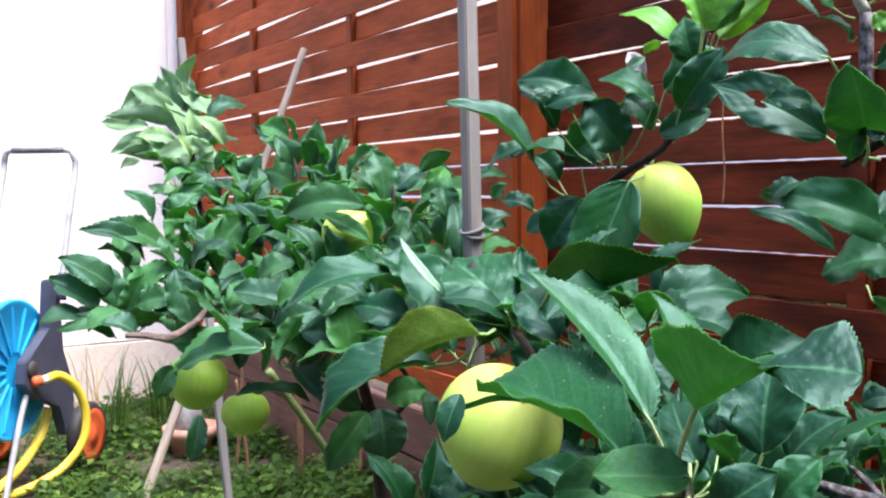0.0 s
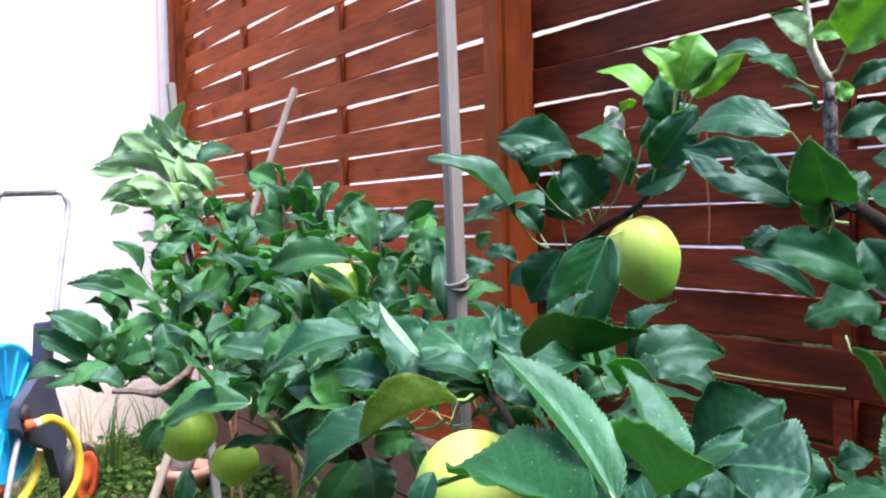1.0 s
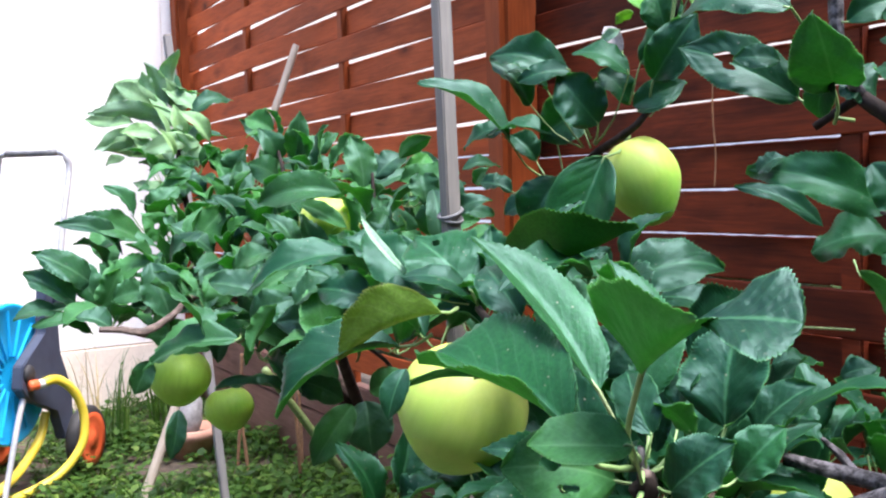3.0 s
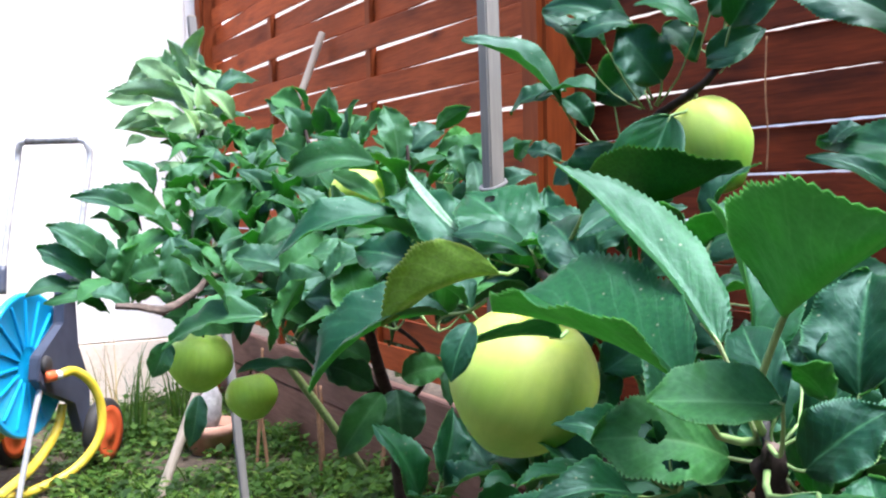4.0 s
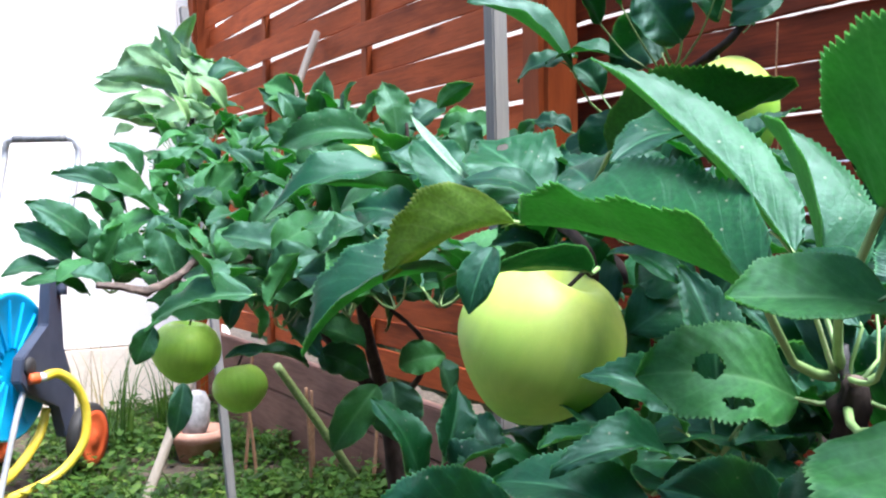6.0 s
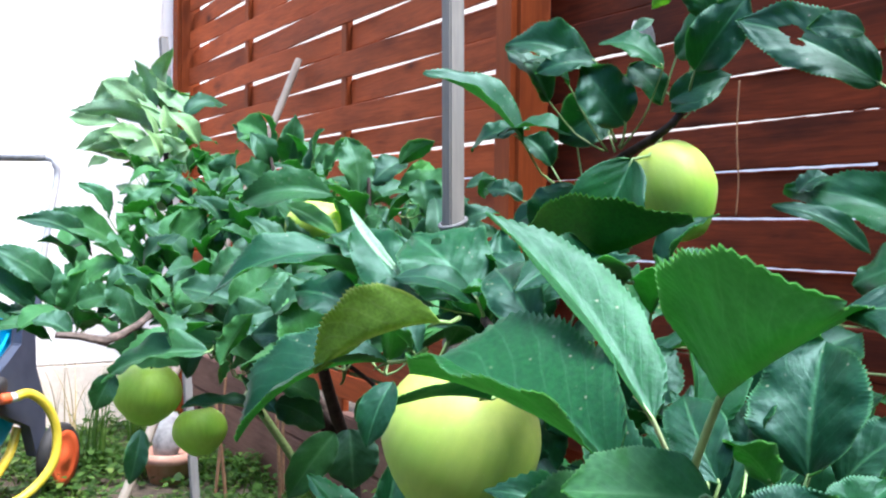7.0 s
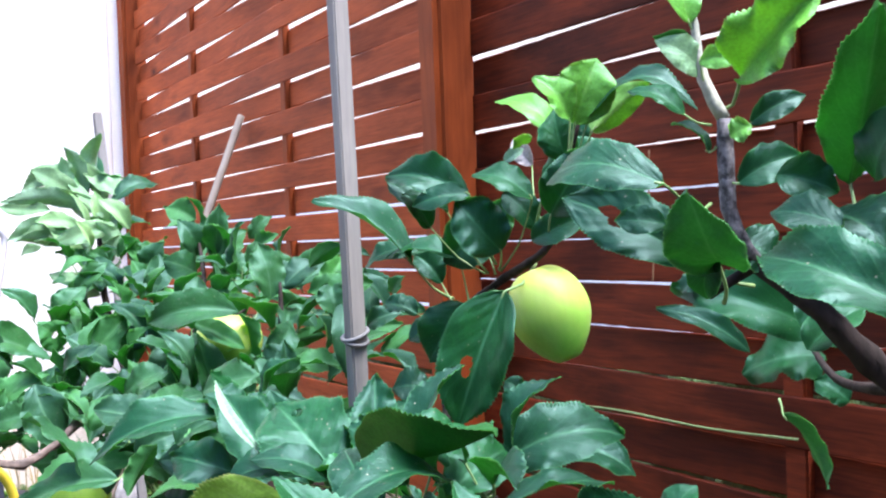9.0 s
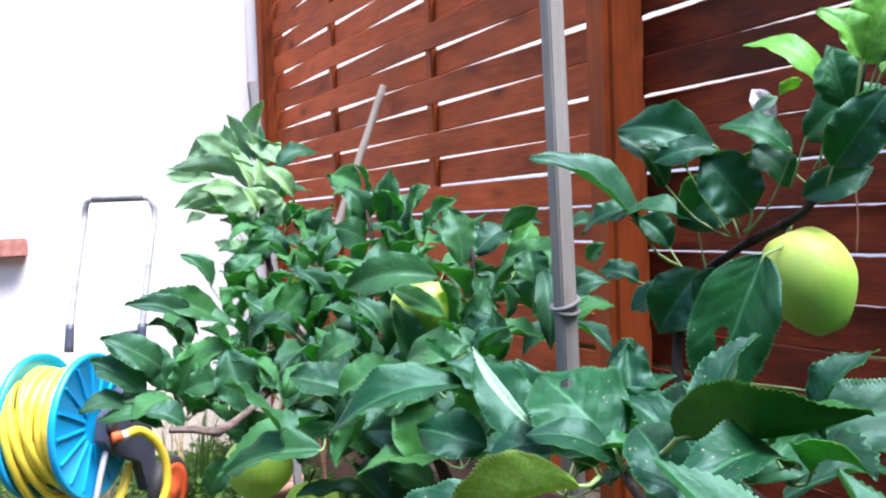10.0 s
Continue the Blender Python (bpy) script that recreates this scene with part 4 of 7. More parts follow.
leaf(near, (0.507, 0.489, 0.769), (0.4465, 0.488, 0.768), (0.3, 0.45, 0.84), 0.034, root=(0.522, 0.502, 0.769), vee=(5, 20), wave=0.05, bow=0.06, pale=3)
leaf(near, (0.4545, 0.486, 0.781), (0.441, 0.483, 0.755), (-0.5, -0.5, 0.7), 0.017, bow=0.12, vee=(18, 10), wave=0.05)
leaf(near, (0.561, 0.414, 0.758), (0.576, 0.457, 0.835), (0.494, -0.787, 0.370), 0.054, root=(0.550, 0.398, 0.734), vee=(20, 62), wave=0.05, bow=0.086, bend=-0.132)
leaf(near, (0.580, 0.422, 0.727), (0.593, 0.448, 0.775), (-0.609, -0.622, 0.492), 0.026, fold=0.25)
leaf(near, (0.532, 0.363, 0.728), (0.551, 0.338, 0.755), (-0.880, -0.402, 0.254), 0.034, root=(0.532, 0.379, 0.733), fold=0.15, wave=0.08)
leaf(near, (0.592, 0.382, 0.747), (0.620, 0.396, 0.800), (-0.758, -0.409, 0.508), 0.054, root=(0.587, 0.382, 0.731), fold=0.2, bow=0.05, wave=0.08)
leaf(near, (0.627, 0.372, 0.743), (0.652, 0.314, 0.771), (-0.652, 0.088, 0.753), 0.025, root=(0.615, 0.381, 0.730), bow=0.08, fold=0.3)
leaf(near, (0.631, 0.395, 0.734), (0.657, 0.374, 0.762), (-0.813, -0.304, 0.496), 0.034, root=(0.615, 0.394, 0.724), fold=0.2)
leaf(near, (0.577, 0.361, 0.727), (0.597, 0.347, 0.753), (-0.816, -0.365, 0.448), 0.029, root=(0.561, 0.362, 0.726), fold=0.2)
leaf(near, (0.521, 0.321, 0.709), (0.532, 0.335, 0.733), (-0.326, -0.737, 0.591), 0.030, fold=0.2)
leaf(near, (0.557, 0.334, 0.722), (0.572, 0.295, 0.713), (-0.297, -0.331, 0.896), 0.028, root=(0.548, 0.346, 0.726), bow=0.1, fold=0.3)
leaf(near, (0.569, 0.264, 0.716), (0.564, 0.295, 0.727), (-0.576, -0.349, 0.739), 0.021, fold=0.3)
leaf(near, (0.577, 0.401, 0.757), (0.600, 0.411, 0.774), (-0.458, -0.332, 0.825), 0.025, root=(0.532, 0.379, 0.733), fold=0.2)
leaf(near, (0.531, 0.374, 0.754), (0.547, 0.408, 0.780), (-0.436, -0.398, 0.807), 0.025, root=(0.532, 0.379, 0.733), fold=0.25)
leaf(near, (0.792, 0.457, 0.737), (0.808, 0.438, 0.744), (-0.765, -0.423, 0.486), 0.019, fold=0.2)
leaf(near, (0.552, 0.367, 0.753), (0.534, 0.375, 0.770), (0.720, 0.466, 0.514), 0.023, root=(0.532, 0.379, 0.733), fold=0.2)
leaf(near, (0.614, 0.596, 0.695), (0.605, 0.618, 0.654), (-0.646, -0.721, -0.250), 0.031, fold=0.2)
leaf(near, (0.607, 0.523, 0.662), (0.562, 0.560, 0.655), (-0.432, -0.371, 0.822), 0.029, fold=0.3)
leaf(near, (0.598, 0.464, 0.680), (0.565, 0.525, 0.678), (-0.515, -0.257, 0.818), 0.036, fold=0.3)
leaf(near, (0.574, 0.614, 0.651), (0.567, 0.647, 0.660), (-0.439, -0.322, 0.839), 0.025, fold=0.3)
leaf(near, (0.529, 0.359, 0.697), (0.517, 0.400, 0.684), (-0.770, -0.027, 0.637), 0.032, fold=0.3)
leaf(near, (0.622, 0.595, 0.722), (0.664, 0.588, 0.744), (-0.396, -0.761, 0.513), 0.038, fold=0.25, fine=False, crinkle=0.25, wave=0.15)
leaf(near, (0.660, 0.563, 0.739), (0.694, 0.560, 0.772), (-0.561, -0.636, 0.530), 0.040, fold=0.25, fine=False, crinkle=0.25, wave=0.15)
leaf(near, (0.672, 0.541, 0.699), (0.702, 0.547, 0.737), (-0.647, -0.498, 0.578), 0.038, fold=0.25, fine=False, crinkle=0.25, wave=0.15)
leaf(near, (0.617, 0.602, 0.736), (0.612, 0.635, 0.763), (-0.612, -0.554, 0.564), 0.034, fold=0.25, fine=False, crinkle=0.25, wave=0.15)
leaf(near, (0.591, 0.627, 0.772), (0.634, 0.616, 0.754), (-0.192, -0.976, 0.102), 0.031, fold=0.25, fine=False, crinkle=0.25, wave=0.15)
leaf(near, (0.653, 0.572, 0.753), (0.643, 0.609, 0.761), (-0.859, -0.313, 0.404), 0.034, fold=0.25, fine=False, crinkle=0.25, wave=0.15)
leaf(near, (0.686, 0.525, 0.696), (0.720, 0.518, 0.710), (-0.377, -0.713, 0.592), 0.034, fold=0.25, fine=False, crinkle=0.25, wave=0.15)
leaf(near, (0.625, 0.588, 0.698), (0.625, 0.620, 0.723), (-0.576, -0.503, 0.644), 0.033, fold=0.25, fine=False, crinkle=0.25, wave=0.15)
leaf(near, (0.602, 0.608, 0.705), (0.635, 0.600, 0.677), (-0.196, -0.979, 0.059), 0.034, fold=0.25, fine=False, crinkle=0.25, wave=0.15)
leaf(near, (0.667, 0.541, 0.679), (0.655, 0.576, 0.660), (-0.956, -0.216, 0.197), 0.036, fold=0.25, fine=False, crinkle=0.25, wave=0.15)
leaf(near, (0.564, 0.628, 0.789), (0.501, 0.674, 0.755), (0.408, 0.833, 0.375), 0.066, root=(0.582, 0.634, 0.790), bow=-0.03, bend=-0.2, vee=(8, 82), wave=0.06, pale=4)
leaf(near, (0.603, 0.646, 0.800), (0.586, 0.704, 0.841), (-0.454, -0.599, 0.659), 0.069, root=(0.605, 0.640, 0.788), bow=0.05, fold=0.2, wave=0.1, holes=((0.62, 0.72, 0.07),))
leaf(near, (0.565, 0.675, 0.812), (0.551, 0.728, 0.860), (-0.239, -0.685, 0.688), 0.008, root=(0.600, 0.645, 0.790), bow=0.03, fold=0.6, wave=0.1, bend=-0.16, pale=2, fine=False)
leaf(near, (0.582, 0.695, 0.792), (0.565, 0.752, 0.846), (-0.393, -0.686, 0.612), 0.042, bow=0.05, fold=0.3)
leaf(near, (0.597, 0.637, 0.799), (0.549, 0.661, 0.814), (-0.085, -0.655, 0.751), 0.031, root=(0.606, 0.639, 0.787), bow=0.1, fold=0.2)
leaf(near, (0.580, 0.786, 0.822), (0.481, 0.822, 0.793), (-0.344, -0.206, 0.916), 0.044, bow=0.12, fold=0.5, wave=0.1)
leaf(near, (0.558, 0.683, 0.757), (0.468, 0.721, 0.706), (-0.439, 0.144, 0.887), 0.069, root=(0.575, 0.661, 0.768), vee=(22, 60), wave=0.08, bow=0.17, bend=-0.085)
leaf(near, (0.598, 0.790, 0.801), (0.530, 0.834, 0.817), (0.419, 0.346, 0.840), 0.033, bow=0.1, fold=0.5)
leaf(near, (0.593, 0.733, 0.826), (0.580, 0.744, 0.845), (-0.074, -0.883, 0.464), 0.024, fold=0.2)
leaf(near, (0.614, 0.761, 0.799), (0.610, 0.772, 0.841), (-0.348, -0.914, 0.211), 0.029, fold=0.25)
leaf(near, (0.662, 0.703, 0.795), (0.678, 0.697, 0.822), (-0.778, -0.515, 0.359), 0.044, fold=0.25)
leaf(near, (0.595, 0.776, 0.815), (0.565, 0.797, 0.840), (-0.110, -0.830, 0.547), 0.040, fold=0.3)
leaf(near, (0.565, 0.740, 0.789), (0.533, 0.781, 0.798), (-0.454, -0.500, 0.737), 0.040, fold=0.3)
leaf(near, (0.594, 0.687, 0.792), (0.545, 0.704, 0.789), (-0.251, -0.587, 0.769), 0.033, fold=0.3)
leaf(near, (0.583, 0.565, 0.826), (0.608, 0.464, 0.854), (-0.007, 0.263, 0.965), 0.076, root=(0.596, 0.614, 0.807), vee=(20, 58), wave=0.08, crinkle=0.08, pale=5, bow=-0.05, bend=-0.051)
leaf(near, (0.610, 0.513, 0.819), (0.529, 0.501, 0.816), (-0.25, -0.2, 0.95), 0.04, root=(0.611, 0.508, 0.819), bow=0.1, fold=0.3)
leaf(near, (0.717, 0.613, 0.791), (0.803, 0.573, 0.807), (-0.422, -0.644, 0.639), 0.053, root=(0.717, 0.656, 0.758), bow=0.1, fold=0.2)
leaf(near, (0.849, 0.697, 0.770), (0.890, 0.653, 0.748), (-0.502, -0.713, 0.489), 0.043, fold=0.3)
leaf(near, (0.742, 0.647, 0.748), (0.830, 0.615, 0.759), (-0.261, -0.432, 0.863), 0.045, bow=0.05, fold=0.3)
leaf(near, (0.672, 0.477, 0.748), (0.726, 0.453, 0.792), (-0.672, -0.470, 0.572), 0.066, bow=0.08, fold=0.4, curl=0.2)
leaf(near, (0.828, 0.565, 0.732), (0.859, 0.557, 0.764), (-0.696, -0.439, 0.569), 0.036, fold=0.2)
leaf(near, (0.664, 0.601, 0.782), (0.725, 0.613, 0.803), (-0.302, -0.558, 0.773), 0.044, fold=0.3)
leaf(near, (0.752, 0.484, 0.742), (0.790, 0.471, 0.743), (-0.210, -0.631, 0.747), 0.027, fold=0.3)
leaf(near, (0.831, 0.481, 0.730), (0.862, 0.475, 0.731), (-0.134, -0.620, 0.773), 0.025, fold=0.3)
leaf(near, (1.038, 0.616, 0.786), (1.042, 0.575, 0.725), (0.982, 0.178, -0.055), 0.040, root=(1.053, 0.631, 0.796), fold=0.2)
leaf(near, (0.676, 0.304, 0.745), (0.694, 0.336, 0.821), (-0.8, -0.3, 0.5), 0.05, vee=(20, 34), bow=0.08, wave=0.12, pale=6)
leaf(near, (0.652, 0.318, 0.796), (0.659, 0.320, 0.822), (0.076, 0.993, -0.094), 0.011, fold=0.6)
leaf(near, (0.778, 0.397, 0.769), (0.797, 0.372, 0.778), (-0.687, -0.280, 0.671), 0.029, fold=0.3)
leaf(near, (0.826, 0.744, 0.907), (0.785, 0.767, 0.787), (-0.691, -0.598, 0.407), 0.076, root=(0.882, 0.769, 0.929), bow=0.06, fold=0.3, wave=0.08, holes=((0.62, 0.55, 0.07), (0.6, 0.62, 0.05)))
leaf(near, (0.825, 0.902, 0.932), (0.741, 0.957, 1.001), (0.294, -0.542, 0.788), 0.057, root=(0.890, 0.924, 0.890), vee=(25, 55), bow=0.084, bend=0.078)
leaf(near, (0.837, 0.811, 0.995), (0.779, 0.870, 1.018), (-0.544, -0.710, 0.447), 0.049, root=(0.867, 0.812, 0.929), bow=0.12, fold=0.3, wave=0.2)
leaf(near, (0.826, 0.794, 0.997), (0.785, 0.830, 0.987), (-0.606, -0.534, 0.589), 0.030, root=(0.867, 0.812, 0.929), bow=0.1, fold=0.2)
leaf(near, (0.853, 0.784, 0.942), (0.816, 0.803, 0.993), (-0.436, -0.900, 0.019), 0.058, root=(0.869, 0.810, 0.924), bow=0.05, fold=0.2)
leaf(near, (0.868, 0.753, 0.990), (0.833, 0.799, 1.015), (-0.517, -0.678, 0.522), 0.038, root=(0.870, 0.809, 0.922), bow=0.15, fold=0.3)
leaf(near, (0.867, 0.796, 0.998), (0.890, 0.775, 0.962), (-0.556, -0.820, 0.132), 0.036, fold=0.3)
leaf(near, (0.851, 0.853, 0.935), (0.804, 0.917, 0.938), (-0.544, -0.433, 0.719), 0.043, root=(0.857, 0.846, 0.889), bow=0.08, fold=0.3)
leaf(near, (0.848, 0.922, 0.948), (0.799, 0.958, 0.927), (-0.629, -0.548, 0.551), 0.034, fold=0.3)
leaf(near, (0.877, 0.830, 0.965), (0.840, 0.863, 0.931), (-0.770, -0.573, 0.280), 0.059, fold=0.3)
leaf(near, (0.865, 0.903, 0.864), (0.833, 0.927, 0.849), (-0.662, -0.674, 0.329), 0.042, root=(0.869, 0.875, 0.882), fold=0.15, holes=((0.5, 0.5, 0.08),))
leaf(near, (0.866, 0.865, 0.888), (0.832, 0.886, 0.830), (-0.806, -0.520, 0.282), 0.060, fold=0.3)
leaf(near, (0.865, 0.826, 0.889), (0.847, 0.852, 0.858), (-0.898, -0.409, 0.164), 0.037, fold=0.3)
leaf(near, (0.872, 0.951, 0.792), (0.838, 0.977, 0.792), (-0.468, -0.623, 0.627), 0.048, fold=0.3)
leaf(near, (0.906, 0.858, 0.805), (0.919, 0.842, 0.792), (-0.594, -0.748, 0.296), 0.023, fold=0.2)
leaf(near, (0.874, 0.748, 0.952), (0.910, 0.722, 0.973), (-0.681, -0.631, 0.372), 0.028, root=(0.880, 0.742, 0.961), fold=0.3)
leaf(near, (0.901, 0.741, 1.038), (0.864, 0.800, 1.086), (-0.517, -0.714, 0.472), 0.032, root=(0.890, 0.745, 0.975), bow=0.18, fold=0.3, young=True)
leaf(near, (0.839, 0.657, 1.046), (0.855, 0.644, 1.099), (-0.789, -0.610, 0.076), 0.053, root=(0.846, 0.687, 0.984), bow=0.05, fold=0.5, young=True)
leaf(near, (0.830, 0.652, 1.048), (0.806, 0.667, 1.085), (-0.482, -0.874, 0.062), 0.033, root=(0.846, 0.686, 0.984), bow=0.1, fold=0.4, young=True)
leaf(near, (0.856, 0.655, 1.040), (0.892, 0.622, 1.079), (0.449, 0.841, 0.303), 0.033, root=(0.846, 0.686, 0.984), bow=0.05, fold=0.4, young=True)
leaf(near, (0.850, 0.679, 1.017), (0.846, 0.690, 1.064), (-0.608, -0.784, 0.122), 0.037, root=(0.844, 0.689, 0.979), fold=0.3)
leaf(near, (0.821, 0.670, 0.972), (0.838, 0.632, 1.027), (-0.919, -0.394, 0.017), 0.045, root=(0.833, 0.687, 0.957), bow=0.05, fold=0.2)
leaf(near, (0.822, 0.698, 0.952), (0.855, 0.663, 0.972), (-0.758, -0.618, 0.207), 0.031, fold=0.3)
leaf(near, (0.839, 0.714, 1.042), (0.828, 0.727, 1.033), (0.116, 0.667, 0.736), 0.016, fold=0.2, young=True)
leaf(near, (0.867, 0.793, 1.027), (0.880, 0.778, 1.039), (-0.809, -0.554, 0.197), 0.013, fold=0.4, pale=2, fine=False)
leaf(near, (0.882, 0.751, 1.001), (0.910, 0.699, 1.039), (-0.911, -0.236, 0.337), 0.043, root=(0.882, 0.768, 0.962), bow=0.08, fold=0.3)
leaf(near, (0.915, 0.742, 1.026), (0.911, 0.752, 1.080), (-0.585, -0.804, 0.104), 0.032, root=(0.895, 0.755, 0.975), fold=0.4)
leaf(near, (0.820, 0.854, 0.967), (0.785, 0.878, 1.016), (-0.250, -0.926, 0.283), 0.037, root=(0.859, 0.819, 0.920), bow=0.1, fold=0.4)
leaf(near, (0.827, 0.834, 0.981), (0.788, 0.852, 1.001), (-0.006, -0.766, 0.643), 0.032, root=(0.861, 0.817, 0.920), bow=0.1, fold=0.5)
leaf(near, (0.867, 0.826, 0.945), (0.888, 0.818, 0.995), (0.363, 0.932, -0.003), 0.043, root=(0.866, 0.812, 0.919), fold=0.3)
leaf(near, (0.859, 0.899, 0.909), (0.843, 0.925, 0.940), (-0.415, -0.785, 0.459), 0.037, root=(0.869, 0.875, 0.882), fold=0.3)
leaf(near, (0.853, 0.940, 0.875), (0.828, 0.972, 0.886), (-0.401, -0.572, 0.716), 0.035, root=(0.866, 0.877, 0.874), fold=0.3)
leaf(near, (0.893, 0.742, 0.954), (0.920, 0.725, 0.980), (0.316, 0.911, 0.264), 0.025, root=(0.889, 0.747, 0.947), fold=0.3)
leaf(near, (0.847, 0.649, 1.048), (0.888, 0.569, 1.049), (-0.658, -0.335, 0.674), 0.034, root=(0.846, 0.679, 0.989), fold=0.3, bow=0.194, bend=-0.377)
leaf(near, (0.764, 0.452, 1.048), (0.742, 0.470, 1.071), (-0.404, -0.865, 0.299), 0.026, root=(0.777, 0.456, 1.030), bow=0.08, fold=0.2, mint=True)
leaf(near, (0.680, 0.407, 0.980), (0.660, 0.477, 0.985), (-0.789, -0.255, 0.559), 0.035, root=(0.760, 0.447, 0.971), bow=0.16, fold=0.1)
leaf(near, (0.783, 0.484, 0.937), (0.738, 0.555, 0.981), (-0.784, -0.601, 0.156), 0.050, root=(0.807, 0.455, 0.919), bow=0.06, fold=0.15, holes=((0.55, 0.62, 0.1), (0.42, 0.55, 0.07)))
leaf(near, (0.743, 0.467, 0.960), (0.722, 0.489, 0.963), (-0.693, -0.698, 0.184), 0.021, fold=0.2)
leaf(near, (0.726, 0.413, 0.937), (0.684, 0.395, 0.975), (0.570, 0.303, 0.764), 0.047, root=(0.742, 0.424, 0.914), vee=(-30, -22), wave=0.2, blunt=0.08, crinkle=0.3, bow=-0.155, bend=-0.141)
leaf(near, (0.724, 0.414, 0.945), (0.729, 0.425, 0.917), (-0.932, -0.256, -0.257), 0.021, fold=0.3)
leaf(near, (0.785, 0.450, 0.948), (0.799, 0.433, 0.934), (-0.418, -0.750, 0.513), 0.041, fold=0.2)
leaf(near, (0.769, 0.434, 0.982), (0.805, 0.416, 0.997), (-0.547, -0.663, 0.511), 0.027, root=(0.770, 0.447, 0.988), bow=0.12, fold=0.3)
leaf(near, (0.781, 0.416, 0.986), (0.801, 0.390, 0.974), (-0.735, -0.641, 0.221), 0.032, bow=0.1, fold=0.3)
leaf(near, (0.762, 0.361, 0.955), (0.749, 0.396, 0.964), (-0.673, -0.416, 0.612), 0.030, fold=0.3)
leaf(near, (0.778, 0.431, 1.017), (0.802, 0.410, 1.032), (-0.731, -0.553, 0.401), 0.018, root=(0.770, 0.443, 1.011), bow=0.1, fold=0.3)
leaf(near, (0.765, 0.451, 1.002), (0.756, 0.472, 1.021), (-0.555, -0.668, 0.495), 0.015, root=(0.767, 0.447, 1.005), bow=0.12, fold=0.4)
leaf(near, (0.746, 0.452, 1.024), (0.729, 0.481, 1.041), (-0.572, -0.638, 0.515), 0.019, root=(0.764, 0.448, 1.018), bow=0.1, fold=0.3)
leaf(near, (0.764, 0.434, 1.010), (0.771, 0.424, 1.015), (-0.859, -0.488, 0.156), 0.018, fold=0.3, young=True)
leaf(near, (0.760, 0.455, 1.056), (0.748, 0.477, 1.075), (0.860, 0.024, 0.509), 0.022, root=(0.777, 0.456, 1.030), bow=0.08, fold=0.3)
leaf(near, (0.755, 0.454, 1.079), (0.755, 0.470, 1.117), (-0.699, -0.653, 0.292), 0.025, root=(0.772, 0.457, 1.051), fold=0.4, young=True)
leaf(near, (0.755, 0.418, 1.040), (0.759, 0.367, 1.079), (-0.953, -0.228, -0.198), 0.050, root=(0.778, 0.455, 1.027), bow=0.06, fold=0.5, young=True, wave=0.25, crinkle=0.3)
leaf(near, (0.754, 0.446, 1.055), (0.763, 0.421, 1.051), (-0.848, -0.360, 0.388), 0.017, root=(0.777, 0.456, 1.030), fold=0.3, young=True)
leaf(near, (0.817, 0.393, 0.979), (0.751, 0.329, 1.062), (0.279, 0.640, 0.716), 0.046, root=(0.773, 0.370, 0.949), bow=-0.06, fold=0.4)
leaf(near, (0.791, 0.361, 0.979), (0.790, 0.337, 1.017), (-0.967, -0.209, -0.143), 0.043, fold=0.3)
leaf(near, (0.723, 0.296, 0.914), (0.709, 0.372, 0.941), (-0.629, -0.360, 0.689), 0.046, bow=0.14, fold=0.3, wave=0.2)
leaf(near, (0.825, 0.381, 0.928), (0.817, 0.428, 0.918), (-0.921, -0.083, 0.382), 0.040, fold=0.3)
leaf(near, (0.795, 0.391, 0.962), (0.793, 0.357, 0.942), (-0.511, -0.408, 0.756), 0.041, fold=0.3)
leaf(near, (0.831, 0.436, 0.878), (0.861, 0.415, 0.905), (-0.750, -0.447, 0.488), 0.035, fold=0.3)
leaf(near, (1.203, 0.688, 0.839), (1.107, 0.813, 0.893), (-0.652, -0.664, 0.366), 0.068, bow=0.1, fold=0.3, wave=0.3)
leaf(near, (1.119, 0.716, 0.826), (1.059, 0.789, 0.873), (-0.426, -0.706, 0.566), 0.030, fold=0.3)
leaf(near, (1.243, 0.715, 0.810), (1.188, 0.785, 0.789), (-0.786, -0.511, 0.348), 0.079, fold=0.2, wave=0.3)
leaf(near, (1.152, 0.679, 0.894), (1.170, 0.646, 0.831), (-0.596, -0.771, 0.223), 0.053, fold=0.3)
leaf(near, (1.210, 0.665, 0.769), (1.193, 0.694, 0.791), (-0.510, -0.686, 0.519), 0.046, fold=0.3)
leaf(near, (1.100, 0.790, 0.887), (1.120, 0.768, 0.906), (-0.819, -0.369, 0.440), 0.032, fold=0.3)
leaf(far, (0.802, 2.047, 1.031), (0.601, 2.062, 1.057), (0.134, 0.821, 0.556), 0.057, fold=0.3, fine=False, mint=True, bow=0.05, wave=0.44, twist=-0.52, crinkle=0.23, bend=-0.1)
leaf(far, (0.756, 2.089, 1.059), (0.666, 2.105, 1.125), (-0.020, -0.979, 0.203), 0.056, fold=0.3, fine=False, mint=True, bow=0.16, wave=0.19, twist=0.2, crinkle=0.19, bend=-0.01)
leaf(far, (0.769, 2.105, 1.074), (0.724, 2.079, 1.169), (0.571, 0.679, 0.462), 0.045, fold=0.3, fine=False, mint=True, bow=0.05, wave=0.39, twist=-0.57, crinkle=0.16, bend=-0.12)
leaf(far, (0.807, 2.044, 1.054), (0.911, 2.069, 1.092), (-0.051, -0.770, 0.636), 0.045, bow=0.15, fold=0.3, fine=False, wave=0.42, twist=-0.17, crinkle=0.14, bend=-0.06)
leaf(far, (0.789, 2.101, 1.060), (0.843, 2.105, 1.116), (-0.319, -0.873, 0.370), 0.048, fold=0.3, fine=False, mint=True, bow=0.03, wave=0.32, twist=-0.17, crinkle=0.23, bend=-0.04)
